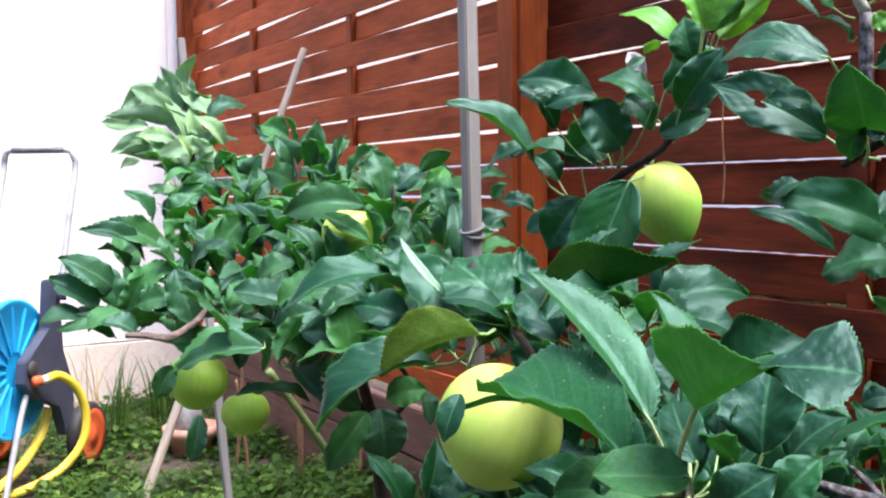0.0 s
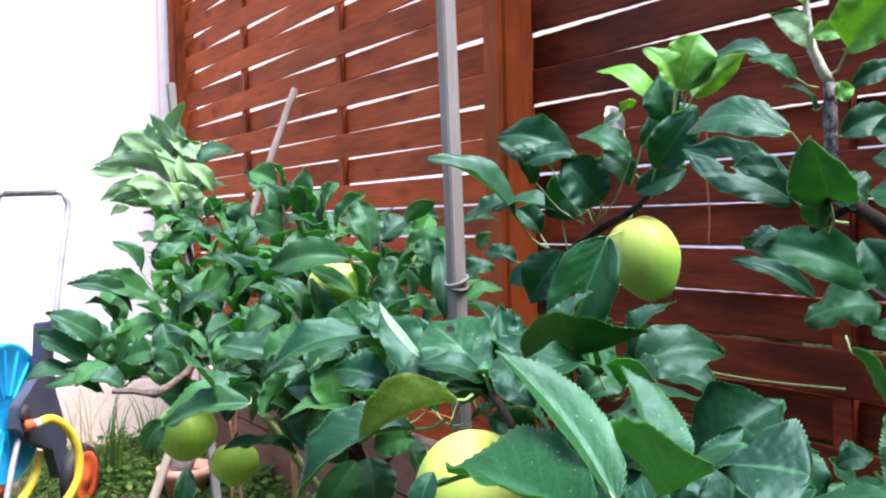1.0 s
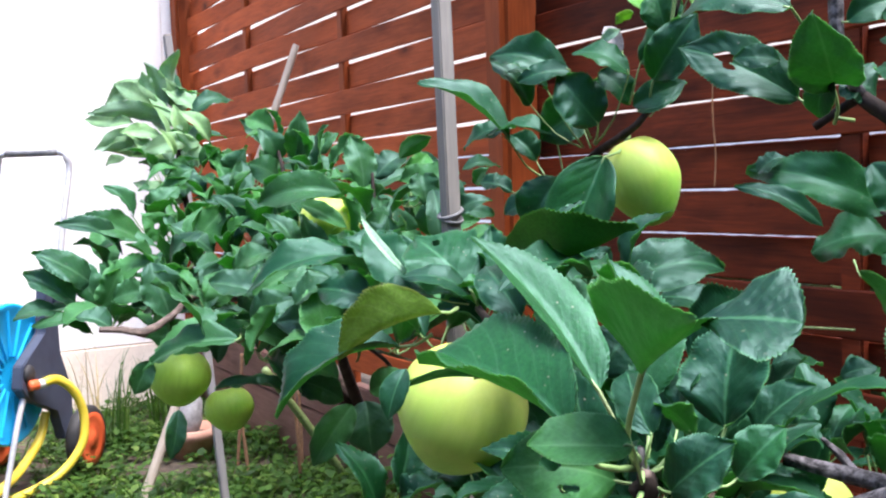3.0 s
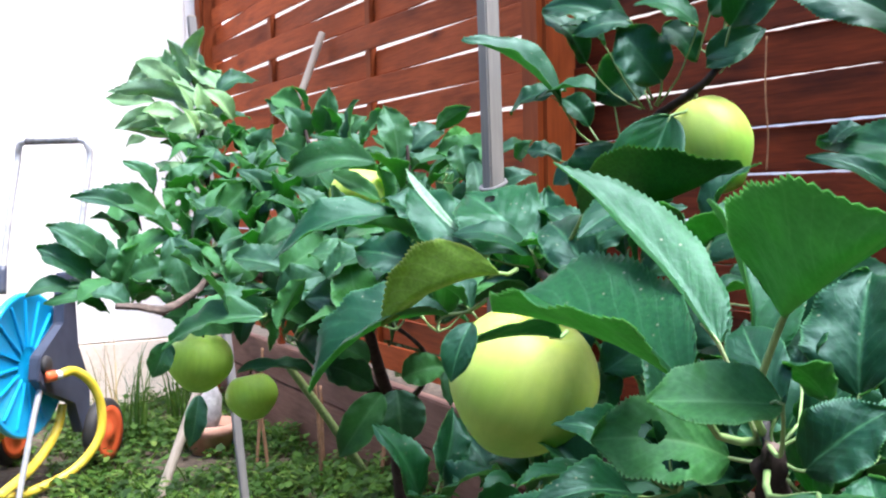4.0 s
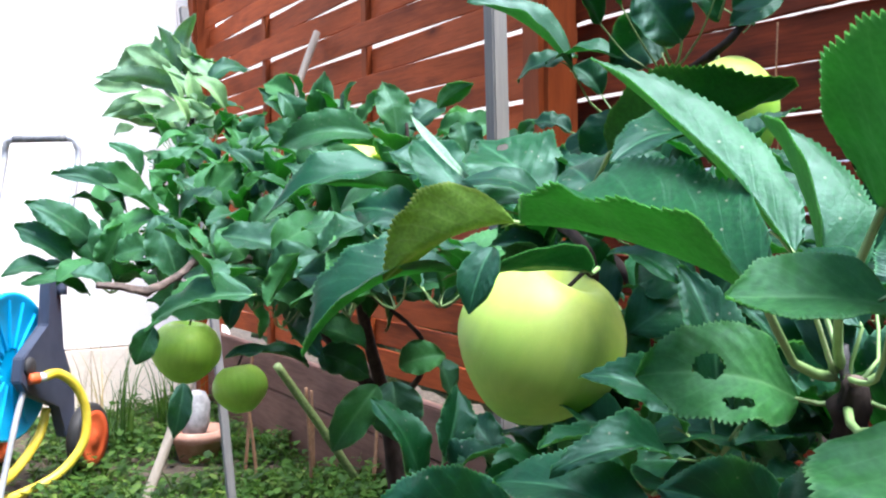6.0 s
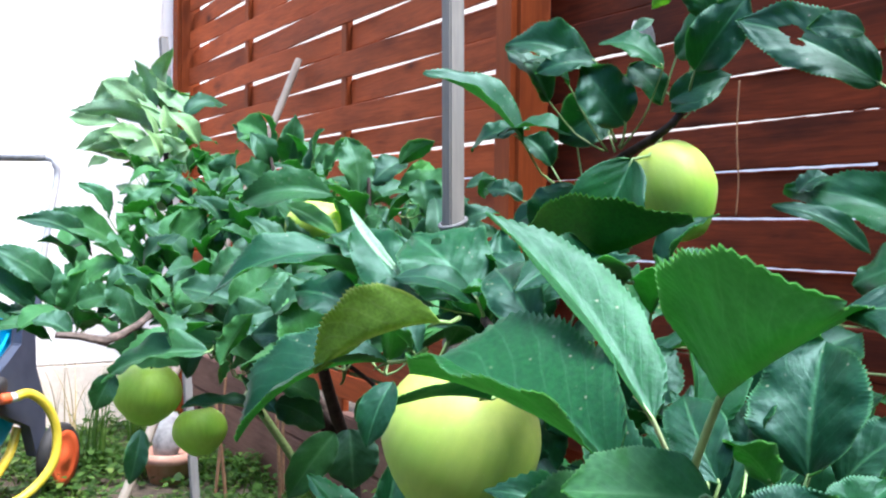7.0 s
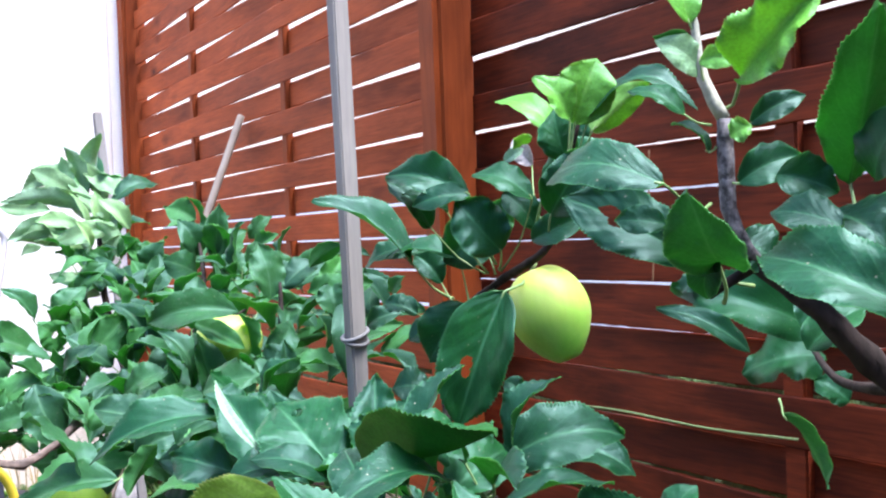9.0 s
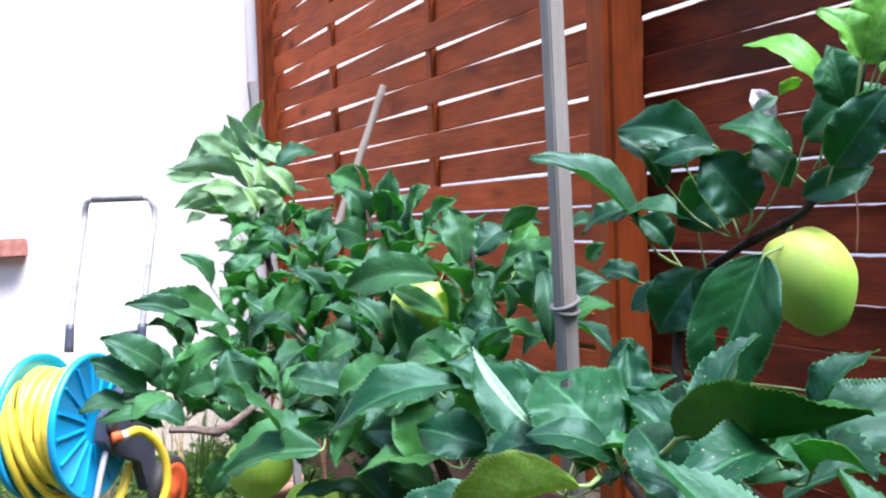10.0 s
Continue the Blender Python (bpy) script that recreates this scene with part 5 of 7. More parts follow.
leaf(far, (0.739, 2.045, 0.967), (0.616, 2.021, 0.979), (-0.111, 0.830, 0.546), 0.054, fold=0.3, bow=0.1, fine=False, mint=True, wave=0.33, twist=0.56, crinkle=0.21, bend=-0.09)
leaf(far, (0.677, 2.081, 0.969), (0.644, 2.115, 0.953), (-0.759, -0.592, 0.271), 0.029, fine=False, mint=True, bow=0.15, wave=0.28, twist=-0.43, crinkle=0.27, bend=0.02)
leaf(far, (0.793, 2.031, 0.940), (0.844, 2.044, 1.049), (-0.282, 0.959, 0.010), 0.048, fold=0.3, fine=False, mint=True, bow=0.14, wave=0.21, twist=-0.2, crinkle=0.26, bend=-0.09)
leaf(far, (0.737, 2.014, 1.008), (0.657, 2.033, 1.018), (-0.131, -0.831, 0.540), 0.043, fold=0.3, fine=False, mint=True, bow=0.03, wave=0.35, twist=0.28, crinkle=0.27, bend=0.08)
leaf(far, (0.751, 1.959, 0.887), (0.678, 2.024, 0.914), (-0.342, -0.655, 0.674), 0.044, fold=0.3, fine=False, mint=True, bow=0.05, wave=0.17, twist=0.04, crinkle=0.2, bend=-0.1)
leaf(far, (0.758, 1.956, 0.873), (0.684, 1.957, 0.863), (-0.048, 0.902, 0.429), 0.042, fold=0.3, fine=False, mint=True, bow=0.09, wave=0.35, twist=-0.39, crinkle=0.16, bend=-0.12)
leaf(far, (0.811, 2.116, 1.060), (0.769, 2.080, 1.139), (0.063, -0.920, -0.386), 0.043, fold=0.4, fine=False, mint=True, bow=0.06, wave=0.26, twist=-0.17, crinkle=0.25, bend=0.09)
leaf(far, (0.759, 2.059, 1.023), (0.719, 2.099, 1.072), (0.782, 0.606, 0.146), 0.050, fold=0.3, fine=False, mint=True, bow=0.08, wave=0.17, twist=0.23, crinkle=0.28, bend=-0.07)
leaf(far, (0.790, 2.051, 1.000), (0.774, 2.044, 1.079), (0.002, -0.996, -0.092), 0.044, fold=0.3, fine=False, mint=True, bow=0.06, wave=0.12, twist=0.37, crinkle=0.17, bend=-0.08)
leaf(far, (0.769, 2.006, 0.921), (0.801, 1.971, 0.986), (-0.672, -0.738, -0.061), 0.047, fold=0.3, fine=False, mint=True, bow=0.05, wave=0.26, twist=-0.08, crinkle=0.19, bend=0.02)
leaf(far, (0.754, 2.010, 0.955), (0.712, 2.057, 1.002), (0.793, 0.595, 0.133), 0.054, fold=0.3, fine=False, mint=True, bow=0.03, wave=0.15, twist=-0.55, crinkle=0.2, bend=-0.03)
leaf(far, (0.568, 1.493, 0.806), (0.458, 1.489, 0.857), (0.267, -0.820, 0.506), 0.047, fold=0.35, bow=0.12, fine=False, wave=0.35, twist=0.67, crinkle=0.13, bend=-0.12)
leaf(far, (0.526, 1.471, 0.800), (0.429, 1.451, 0.848), (0.443, -0.626, 0.642), 0.038, fold=0.4, fine=False, bow=0.07, wave=0.31, twist=0.34, crinkle=0.18, bend=0.11)
leaf(far, (0.576, 1.460, 0.806), (0.492, 1.499, 0.801), (-0.255, -0.426, 0.868), 0.042, fold=0.3, fine=False, bow=0.14, wave=0.19, twist=0.53, crinkle=0.13, bend=0.11)
leaf(far, (0.472, 1.425, 0.763), (0.392, 1.410, 0.812), (0.360, -0.878, 0.316), 0.047, fold=0.3, bow=0.1, fine=False, wave=0.31, twist=-0.45, crinkle=0.28, bend=-0.01)
leaf(far, (0.444, 1.405, 0.740), (0.382, 1.426, 0.784), (0.084, -0.855, 0.511), 0.047, fold=0.3, fine=False, bow=0.1, wave=0.28, twist=-0.04, crinkle=0.14, bend=-0.09)
leaf(far, (0.424, 1.396, 0.730), (0.364, 1.400, 0.725), (-0.103, -0.634, 0.766), 0.035, fold=0.3, fine=False, bow=0.08, wave=0.16, twist=-0.08, crinkle=0.24, bend=0.05)
leaf(far, (0.469, 1.380, 0.736), (0.418, 1.354, 0.715), (-0.088, -0.523, 0.848), 0.042, fold=0.3, fine=False, bow=0.08, wave=0.24, twist=-0.38, crinkle=0.15, bend=-0.01)
leaf(far, (0.460, 1.375, 0.700), (0.383, 1.383, 0.716), (0.127, -0.509, 0.851), 0.036, fold=0.3, fine=False, bow=0.12, wave=0.35, twist=0.16, crinkle=0.12, bend=-0.03)
leaf(far, (0.478, 1.399, 0.734), (0.501, 1.379, 0.786), (-0.564, -0.823, -0.065), 0.037, fold=0.3, fine=False, bow=0.03, wave=0.44, twist=0.36, crinkle=0.2, bend=0.05)
leaf(far, (0.476, 1.420, 0.738), (0.450, 1.443, 0.804), (0.044, -0.942, 0.334), 0.044, fold=0.3, fine=False, bow=0.05, wave=0.29, twist=0.34, crinkle=0.22, bend=-0.12)
leaf(far, (0.487, 1.407, 0.732), (0.554, 1.387, 0.800), (-0.567, -0.755, 0.330), 0.050, fold=0.3, fine=False, bow=0.15, wave=0.37, twist=0.6, crinkle=0.28, bend=-0.07)
leaf(far, (0.602, 1.442, 0.797), (0.670, 1.429, 0.865), (-0.486, -0.809, 0.331), 0.058, fold=0.25, fine=False, bow=0.1, wave=0.44, twist=-0.18, crinkle=0.27, bend=0.08)
leaf(far, (0.602, 1.528, 0.819), (0.567, 1.513, 0.857), (0.277, -0.953, -0.125), 0.047, fold=0.2, holes=((0.5, 0.5, 0.1),), fine=False, bow=0.11, wave=0.44, twist=0.4, crinkle=0.17, bend=0.08)
leaf(far, (0.604, 1.475, 0.819), (0.590, 1.478, 0.741), (-0.508, -0.860, 0.056), 0.042, fold=0.3, fine=False, bow=0.07, wave=0.44, twist=0.49, crinkle=0.17, bend=-0.05)
leaf(far, (0.526, 1.316, 0.796), (0.547, 1.305, 0.714), (0.038, -0.989, 0.145), 0.053, fold=0.3, bow=0.1, fine=False, wave=0.35, twist=0.61, crinkle=0.24, bend=0.08)
leaf(far, (0.485, 1.358, 0.746), (0.528, 1.334, 0.759), (-0.528, -0.644, 0.554), 0.041, fold=0.3, fine=False, bow=0.07, wave=0.26, twist=-0.01, crinkle=0.2, bend=0.08)
leaf(far, (0.643, 1.166, 0.750), (0.573, 1.217, 0.771), (-0.243, -0.637, 0.731), 0.062, fold=0.3, fine=False, bow=0.03, wave=0.36, twist=-0.32, crinkle=0.19, bend=-0.09)
leaf(far, (0.718, 1.118, 0.880), (0.630, 1.181, 0.870), (-0.509, -0.609, 0.609), 0.049, fold=0.35, bow=0.16, fine=False, wave=0.22, twist=0.43, crinkle=0.2, bend=-0.05)
leaf(far, (0.619, 1.256, 0.780), (0.665, 1.224, 0.806), (-0.661, -0.587, 0.467), 0.045, fold=0.3, fine=False, bow=0.08, wave=0.24, twist=0.65, crinkle=0.25, bend=0.06)
leaf(far, (0.691, 1.181, 0.834), (0.762, 1.169, 0.830), (-0.075, -0.704, 0.706), 0.044, fold=0.3, bow=0.15, fine=False, wave=0.32, twist=0.46, crinkle=0.18, bend=0.07)
leaf(far, (0.801, 1.222, 0.885), (0.796, 1.249, 0.960), (-0.245, -0.918, 0.313), 0.044, fold=0.3, fine=False, bow=0.07, wave=0.34, twist=0.39, crinkle=0.28, bend=0.1)
leaf(far, (0.816, 1.215, 0.900), (0.870, 1.216, 0.933), (-0.349, -0.736, 0.580), 0.040, fold=0.3, fine=False, bow=0.04, wave=0.32, twist=0.26, crinkle=0.13, bend=-0.01)
leaf(far, (0.831, 1.172, 0.893), (0.907, 1.138, 0.903), (-0.396, -0.683, 0.615), 0.040, fold=0.3, bow=0.1, fine=False, wave=0.43, twist=-0.57, crinkle=0.22, bend=0.09)
leaf(far, (0.847, 1.199, 0.925), (0.881, 1.168, 0.954), (0.315, 0.808, 0.498), 0.027, fold=0.3, fine=False, bow=0.06, wave=0.13, twist=0.59, crinkle=0.26, bend=0.04)
leaf(far, (0.858, 1.157, 0.905), (0.854, 1.140, 0.857), (-0.443, -0.832, 0.334), 0.043, fold=0.3, fine=False, bow=0.14, wave=0.39, twist=0.31, crinkle=0.22, bend=-0.04)
leaf(far, (0.844, 1.223, 0.905), (0.796, 1.237, 0.921), (-0.106, -0.890, 0.443), 0.040, fold=0.3, fine=False, bow=0.07, wave=0.23, twist=0.03, crinkle=0.14, bend=0.05)
leaf(far, (0.638, 1.201, 0.700), (0.484, 1.210, 0.670), (-0.188, -0.548, 0.815), 0.047, fold=0.35, bow=0.14, fine=False, wave=0.2, twist=-0.15, crinkle=0.19, bend=0.07)
leaf(far, (0.670, 1.162, 0.684), (0.598, 1.165, 0.718), (0.272, -0.728, 0.630), 0.043, fold=0.3, fine=False, bow=0.05, wave=0.22, twist=-0.45, crinkle=0.24, bend=-0.09)
leaf(far, (0.670, 1.403, 0.819), (0.726, 1.418, 0.861), (-0.271, -0.728, 0.630), 0.049, fold=0.3, fine=False, bow=0.1, wave=0.36, twist=0.46, crinkle=0.21, bend=-0.04)
leaf(far, (0.607, 1.149, 0.757), (0.678, 1.156, 0.786), (-0.227, -0.667, 0.709), 0.048, fold=0.3, fine=False, bow=0.12, wave=0.28, twist=0.09, crinkle=0.27, bend=0.12)
leaf(far, (0.659, 1.081, 0.797), (0.707, 1.031, 0.816), (-0.680, -0.433, 0.592), 0.047, fold=0.3, fine=False, bow=0.04, wave=0.23, twist=-0.13, crinkle=0.15, bend=0.06)
leaf(far, (0.655, 1.020, 0.760), (0.602, 1.051, 0.778), (-0.119, -0.640, 0.759), 0.046, fold=0.35, fine=False, bow=0.14, wave=0.31, twist=0.16, crinkle=0.19, bend=0.1)
leaf(far, (0.736, 1.101, 0.806), (0.768, 1.078, 0.836), (-0.759, -0.513, 0.402), 0.032, fold=0.3, fine=False, bow=0.15, wave=0.42, twist=0.27, crinkle=0.28, bend=-0.0)
leaf(far, (0.844, 1.105, 0.881), (0.832, 1.073, 0.794), (-0.362, -0.858, 0.365), 0.031, fold=0.3, fine=False, bow=0.14, wave=0.29, twist=-0.27, crinkle=0.23, bend=-0.01)
leaf(far, (0.892, 1.132, 0.850), (0.928, 1.090, 0.863), (-0.726, -0.470, 0.502), 0.029, fold=0.3, fine=False, bow=0.14, wave=0.28, twist=0.66, crinkle=0.21, bend=0.1)
leaf(far, (0.945, 1.159, 0.887), (0.947, 1.125, 0.909), (-0.997, -0.074, -0.019), 0.023, fold=0.3, fine=False, bow=0.05, wave=0.29, twist=0.37, crinkle=0.25, bend=0.04)
leaf(far, (0.900, 1.803, 1.009), (0.855, 1.841, 1.033), (-0.419, -0.780, 0.465), 0.050, fold=0.3, fine=False, bow=0.08, wave=0.13, twist=-0.18, crinkle=0.27, bend=-0.04)
leaf(far, (0.887, 1.647, 0.936), (0.934, 1.635, 0.982), (-0.567, -0.737, 0.368), 0.050, fold=0.3, fine=False, bow=0.11, wave=0.17, twist=0.26, crinkle=0.13, bend=-0.08)
leaf(far, (0.886, 1.670, 0.936), (0.882, 1.627, 1.030), (-0.628, -0.699, -0.342), 0.045, fold=0.3, fine=False, bow=0.04, wave=0.44, twist=-0.1, crinkle=0.22, bend=0.11)
leaf(far, (0.880, 1.758, 0.937), (0.849, 1.754, 1.008), (0.027, -0.998, -0.057), 0.053, fold=0.3, fine=False, bow=0.16, wave=0.13, twist=0.14, crinkle=0.22, bend=0.12)
leaf(far, (0.855, 1.552, 0.901), (0.900, 1.519, 0.934), (-0.713, -0.603, 0.357), 0.051, fold=0.3, fine=False, bow=0.15, wave=0.33, twist=-0.03, crinkle=0.15, bend=-0.06)
leaf(far, (0.851, 1.662, 0.909), (0.785, 1.640, 0.939), (0.387, -0.899, 0.206), 0.053, fold=0.3, fine=False, bow=0.07, wave=0.24, twist=0.43, crinkle=0.18, bend=0.03)
leaf(far, (0.804, 1.786, 0.910), (0.825, 1.750, 0.969), (-0.731, -0.667, -0.146), 0.052, fold=0.3, fine=False, bow=0.04, wave=0.35, twist=0.55, crinkle=0.17, bend=-0.11)
leaf(far, (0.745, 1.700, 0.904), (0.815, 1.704, 0.881), (0.182, -0.899, 0.400), 0.055, fold=0.3, fine=False, bow=0.07, wave=0.24, twist=0.09, crinkle=0.17, bend=0.04)
leaf(far, (0.803, 1.289, 0.567), (0.740, 1.298, 0.485), (-0.574, -0.736, 0.358), 0.058, fold=0.4)
leaf(far, (0.821, 1.281, 0.572), (0.819, 1.263, 0.495), (-0.287, -0.932, 0.222), 0.077, fold=0.2)
leaf(far, (0.606, 1.330, 0.667), (0.522, 1.355, 0.692), (0.022, -0.663, 0.748), 0.059, fold=0.3, bow=0.1)
leaf(far, (0.666, 1.257, 0.679), (0.558, 1.295, 0.705), (-0.055, -0.653, 0.756), 0.057, fold=0.3)
leaf(far, (0.667, 1.193, 0.620), (0.578, 1.227, 0.631), (-0.153, -0.641, 0.752), 0.051, fold=0.3)
leaf(far, (0.706, 1.125, 0.644), (0.649, 1.154, 0.667), (-0.125, -0.750, 0.650), 0.052, fold=0.3)
leaf(far, (0.551, 1.303, 0.594), (0.535, 1.294, 0.531), (-0.411, -0.882, 0.232), 0.030, fold=0.3)
leaf(far, (0.528, 1.350, 0.658), (0.505, 1.349, 0.614), (-0.370, -0.904, 0.213), 0.036, fold=0.3)
leaf(far, (0.784, 1.192, 0.607), (0.835, 1.166, 0.619), (-0.467, -0.627, 0.623), 0.050, fold=0.3)
leaf(far, (0.473, 1.316, 0.711), (0.430, 1.326, 0.730), (0.129, -0.757, 0.641), 0.043, fold=0.3)
leaf(far, (0.697, 1.237, 0.625), (0.751, 1.207, 0.595), (-0.171, -0.835, 0.522), 0.050, fold=0.3)
leaf(far, (0.823, 1.174, 0.619), (0.835, 1.156, 0.570), (-0.178, -0.940, 0.291), 0.043, fold=0.3)
leaf(far, (0.658, 1.047, 0.724), (0.605, 1.071, 0.732), (-0.232, -0.740, 0.631), 0.048, fold=0.3)
leaf(far, (0.595, 1.128, 0.730), (0.647, 1.109, 0.752), (-0.480, -0.708, 0.518), 0.047, fold=0.3)
leaf(far, (0.608, 1.017, 0.758), (0.650, 0.999, 0.784), (-0.580, -0.668, 0.466), 0.045, fold=0.3)
leaf(far, (0.605, 1.231, 0.744), (0.576, 1.242, 0.778), (0.023, -0.947, 0.319), 0.055, fold=0.3)
leaf(far, (0.784, 2.100, 1.100), (0.796, 2.060, 1.196), (-0.211, 0.894, 0.396), 0.053, mint=True, fold=0.54, fine=False, bow=0.13, wave=0.36, twist=0.12, crinkle=0.16, bend=0.08)
leaf(far, (0.752, 2.107, 1.118), (0.649, 2.113, 1.081), (-0.244, -0.816, 0.524), 0.058, mint=True, fold=0.4, fine=False, bow=0.14, wave=0.27, twist=0.18, crinkle=0.2, bend=0.04)
leaf(far, (0.722, 2.086, 1.082), (0.719, 2.077, 1.149), (0.687, 0.715, 0.126), 0.048, mint=True, fold=0.23, fine=False, bow=0.1, wave=0.36, twist=-0.19, crinkle=0.22, bend=-0.01)
leaf(far, (0.695, 2.074, 1.042), (0.610, 2.130, 1.052), (-0.491, -0.808, 0.325), 0.046, mint=True, fold=0.37, fine=False, bow=0.07, wave=0.3, twist=0.29, crinkle=0.15, bend=-0.08)
leaf(far, (0.722, 2.048, 1.023), (0.607, 2.045, 0.983), (-0.177, 0.887, 0.427), 0.047, mint=True, fold=0.21, fine=False, bow=0.03, wave=0.38, twist=0.36, crinkle=0.15, bend=0.03)
leaf(far, (0.750, 2.032, 0.989), (0.715, 2.002, 1.072), (0.733, -0.676, 0.073), 0.043, mint=True, fold=0.21, fine=False, bow=0.14, wave=0.19, twist=-0.54, crinkle=0.13, bend=0.05)
leaf(far, (0.708, 2.042, 0.985), (0.630, 2.075, 1.002), (-0.298, -0.889, 0.348), 0.054, mint=True, fold=0.38, fine=False, bow=0.06, wave=0.44, twist=0.33, crinkle=0.24, bend=0.02)
leaf(far, (0.827, 2.048, 1.067), (0.765, 2.111, 1.128), (-0.173, -0.763, 0.623), 0.050, mint=True, fold=0.47, fine=False, bow=0.02, wave=0.39, twist=-0.24, crinkle=0.26, bend=-0.02)
leaf(far, (0.786, 2.031, 1.022), (0.726, 2.100, 1.110), (-0.012, -0.796, 0.606), 0.043, mint=True, fold=0.28, fine=False, bow=0.02, wave=0.44, twist=-0.57, crinkle=0.2, bend=-0.0)
leaf(far, (0.804, 2.016, 1.009), (0.676, 2.008, 0.973), (-0.053, -0.921, 0.387), 0.052, mint=True, fold=0.25, fine=False, bow=0.12, wave=0.44, twist=0.57, crinkle=0.19, bend=-0.08)
leaf(far, (0.743, 2.013, 0.933), (0.674, 2.047, 1.017), (0.139, -0.874, 0.466), 0.044, mint=True, fold=0.56, fine=False, bow=0.12, wave=0.43, twist=0.23, crinkle=0.18, bend=0.02)
leaf(far, (0.800, 1.976, 0.942), (0.757, 1.986, 1.015), (0.642, 0.711, 0.287), 0.047, mint=True, fold=0.33, fine=False, bow=0.06, wave=0.35, twist=-0.42, crinkle=0.12, bend=-0.1)
leaf(far, (0.814, 1.940, 0.995), (0.759, 1.956, 1.056), (0.144, -0.915, 0.377), 0.052, mint=True, fold=0.49, fine=False, bow=0.12, wave=0.19, twist=-0.14, crinkle=0.23, bend=-0.06)
leaf(far, (0.977, 1.255, 0.793), (1.009, 1.197, 0.758), (0.142, -0.449, 0.882), 0.037, fold=0.79, fine=False, bow=0.1, wave=0.25, twist=-0.41, crinkle=0.23, bend=0.05)
leaf(far, (0.648, 1.593, 0.715), (0.715, 1.598, 0.752), (-0.388, -0.490, 0.781), 0.042, fold=0.35, fine=False, bow=0.13, wave=0.34, twist=0.51, crinkle=0.24, bend=-0.0)
leaf(far, (0.546, 1.156, 0.708), (0.607, 1.168, 0.734), (-0.413, 0.079, 0.907), 0.033, fold=0.77, fine=False, bow=0.06, wave=0.34, twist=-0.58, crinkle=0.18, bend=0.0)
leaf(far, (0.686, 1.279, 0.640), (0.684, 1.306, 0.709), (0.563, -0.762, 0.321), 0.049, fold=0.5, fine=False, bow=0.12, wave=0.42, twist=0.52, crinkle=0.28, bend=0.03)
leaf(far, (0.682, 1.020, 0.712), (0.749, 0.967, 0.721), (-0.563, -0.625, 0.541), 0.043, fold=0.7, fine=False, bow=0.09, wave=0.19, twist=0.42, crinkle=0.22, bend=-0.08)
leaf(far, (0.686, 1.836, 0.886), (0.742, 1.828, 0.936), (-0.408, -0.852, 0.327), 0.036, fold=0.72, fine=False, bow=0.05, wave=0.36, twist=0.14, crinkle=0.15, bend=0.05)
leaf(far, (1.023, 1.699, 0.929), (1.045, 1.699, 0.988), (-0.925, 0.181, 0.335), 0.037, fold=0.49, fine=False, bow=0.06, wave=0.27, twist=0.69, crinkle=0.14, bend=-0.06)
leaf(far, (0.733, 0.916, 0.736), (0.770, 0.896, 0.785), (0.246, 0.947, 0.204), 0.033, fold=0.46, fine=False, bow=0.14, wave=0.42, twist=-0.14, crinkle=0.24, bend=-0.09)
leaf(far, (0.717, 1.164, 0.706), (0.805, 1.128, 0.732), (-0.254, 0.059, 0.965), 0.039, fold=0.28, fine=False, bow=0.14, wave=0.34, twist=-0.07, crinkle=0.22, bend=-0.0)
leaf(far, (1.015, 1.596, 0.871), (1.050, 1.591, 0.930), (-0.854, -0.164, 0.493), 0.043, fold=0.35, fine=False, bow=0.14, wave=0.44, twist=-0.42, crinkle=0.24, bend=0.11)
leaf(far, (0.691, 1.293, 0.647), (0.673, 1.283, 0.708), (0.617, -0.785, 0.055), 0.028, fold=0.67, fine=False, bow=0.09, wave=0.24, twist=-0.02, crinkle=0.21, bend=0.03)
leaf(far, (0.733, 1.958, 0.955), (0.704, 1.916, 1.017), (0.735, -0.669, -0.111), 0.043, fold=0.5, fine=False, mint=True, bow=0.16, wave=0.21, twist=0.07, crinkle=0.15, bend=0.03)
leaf(far, (0.802, 1.861, 0.927), (0.887, 1.830, 0.919), (0.002, -0.262, 0.965), 0.036, fold=0.5, fine=False, bow=0.07, wave=0.25, twist=-0.26, crinkle=0.2, bend=-0.08)
leaf(far, (1.087, 1.481, 0.814), (1.017, 1.521, 0.838), (0.560, 0.714, 0.420), 0.040, fold=0.63, fine=False, bow=0.13, wave=0.33, twist=0.66, crinkle=0.27, bend=-0.01)
leaf(far, (0.661, 1.399, 0.730), (0.596, 1.425, 0.764), (0.125, -0.666, 0.736), 0.043, fold=0.69, fine=False, bow=0.13, wave=0.41, twist=0.06, crinkle=0.23, bend=0.05)
leaf(far, (0.962, 1.408, 0.783), (0.940, 1.394, 0.858), (0.608, -0.793, 0.037), 0.036, fold=0.64, fine=False, bow=0.09, wave=0.25, twist=-0.07, crinkle=0.2, bend=0.07)
leaf(far, (1.110, 1.476, 0.849), (1.179, 1.453, 0.831), (-0.123, -0.822, 0.556), 0.037, fold=0.41, fine=False, bow=0.04, wave=0.42, twist=0.01, crinkle=0.23, bend=0.1)
leaf(far, (0.567, 1.055, 0.705), (0.594, 1.036, 0.757), (0.068, 0.949, 0.309), 0.029, fold=0.68, fine=False, bow=0.1, wave=0.43, twist=0.17, crinkle=0.19, bend=-0.08)
leaf(far, (1.045, 1.371, 0.773), (1.115, 1.338, 0.807), (-0.506, -0.237, 0.829), 0.041, fold=0.24, fine=False, bow=0.13, wave=0.42, twist=-0.2, crinkle=0.2, bend=0.04)
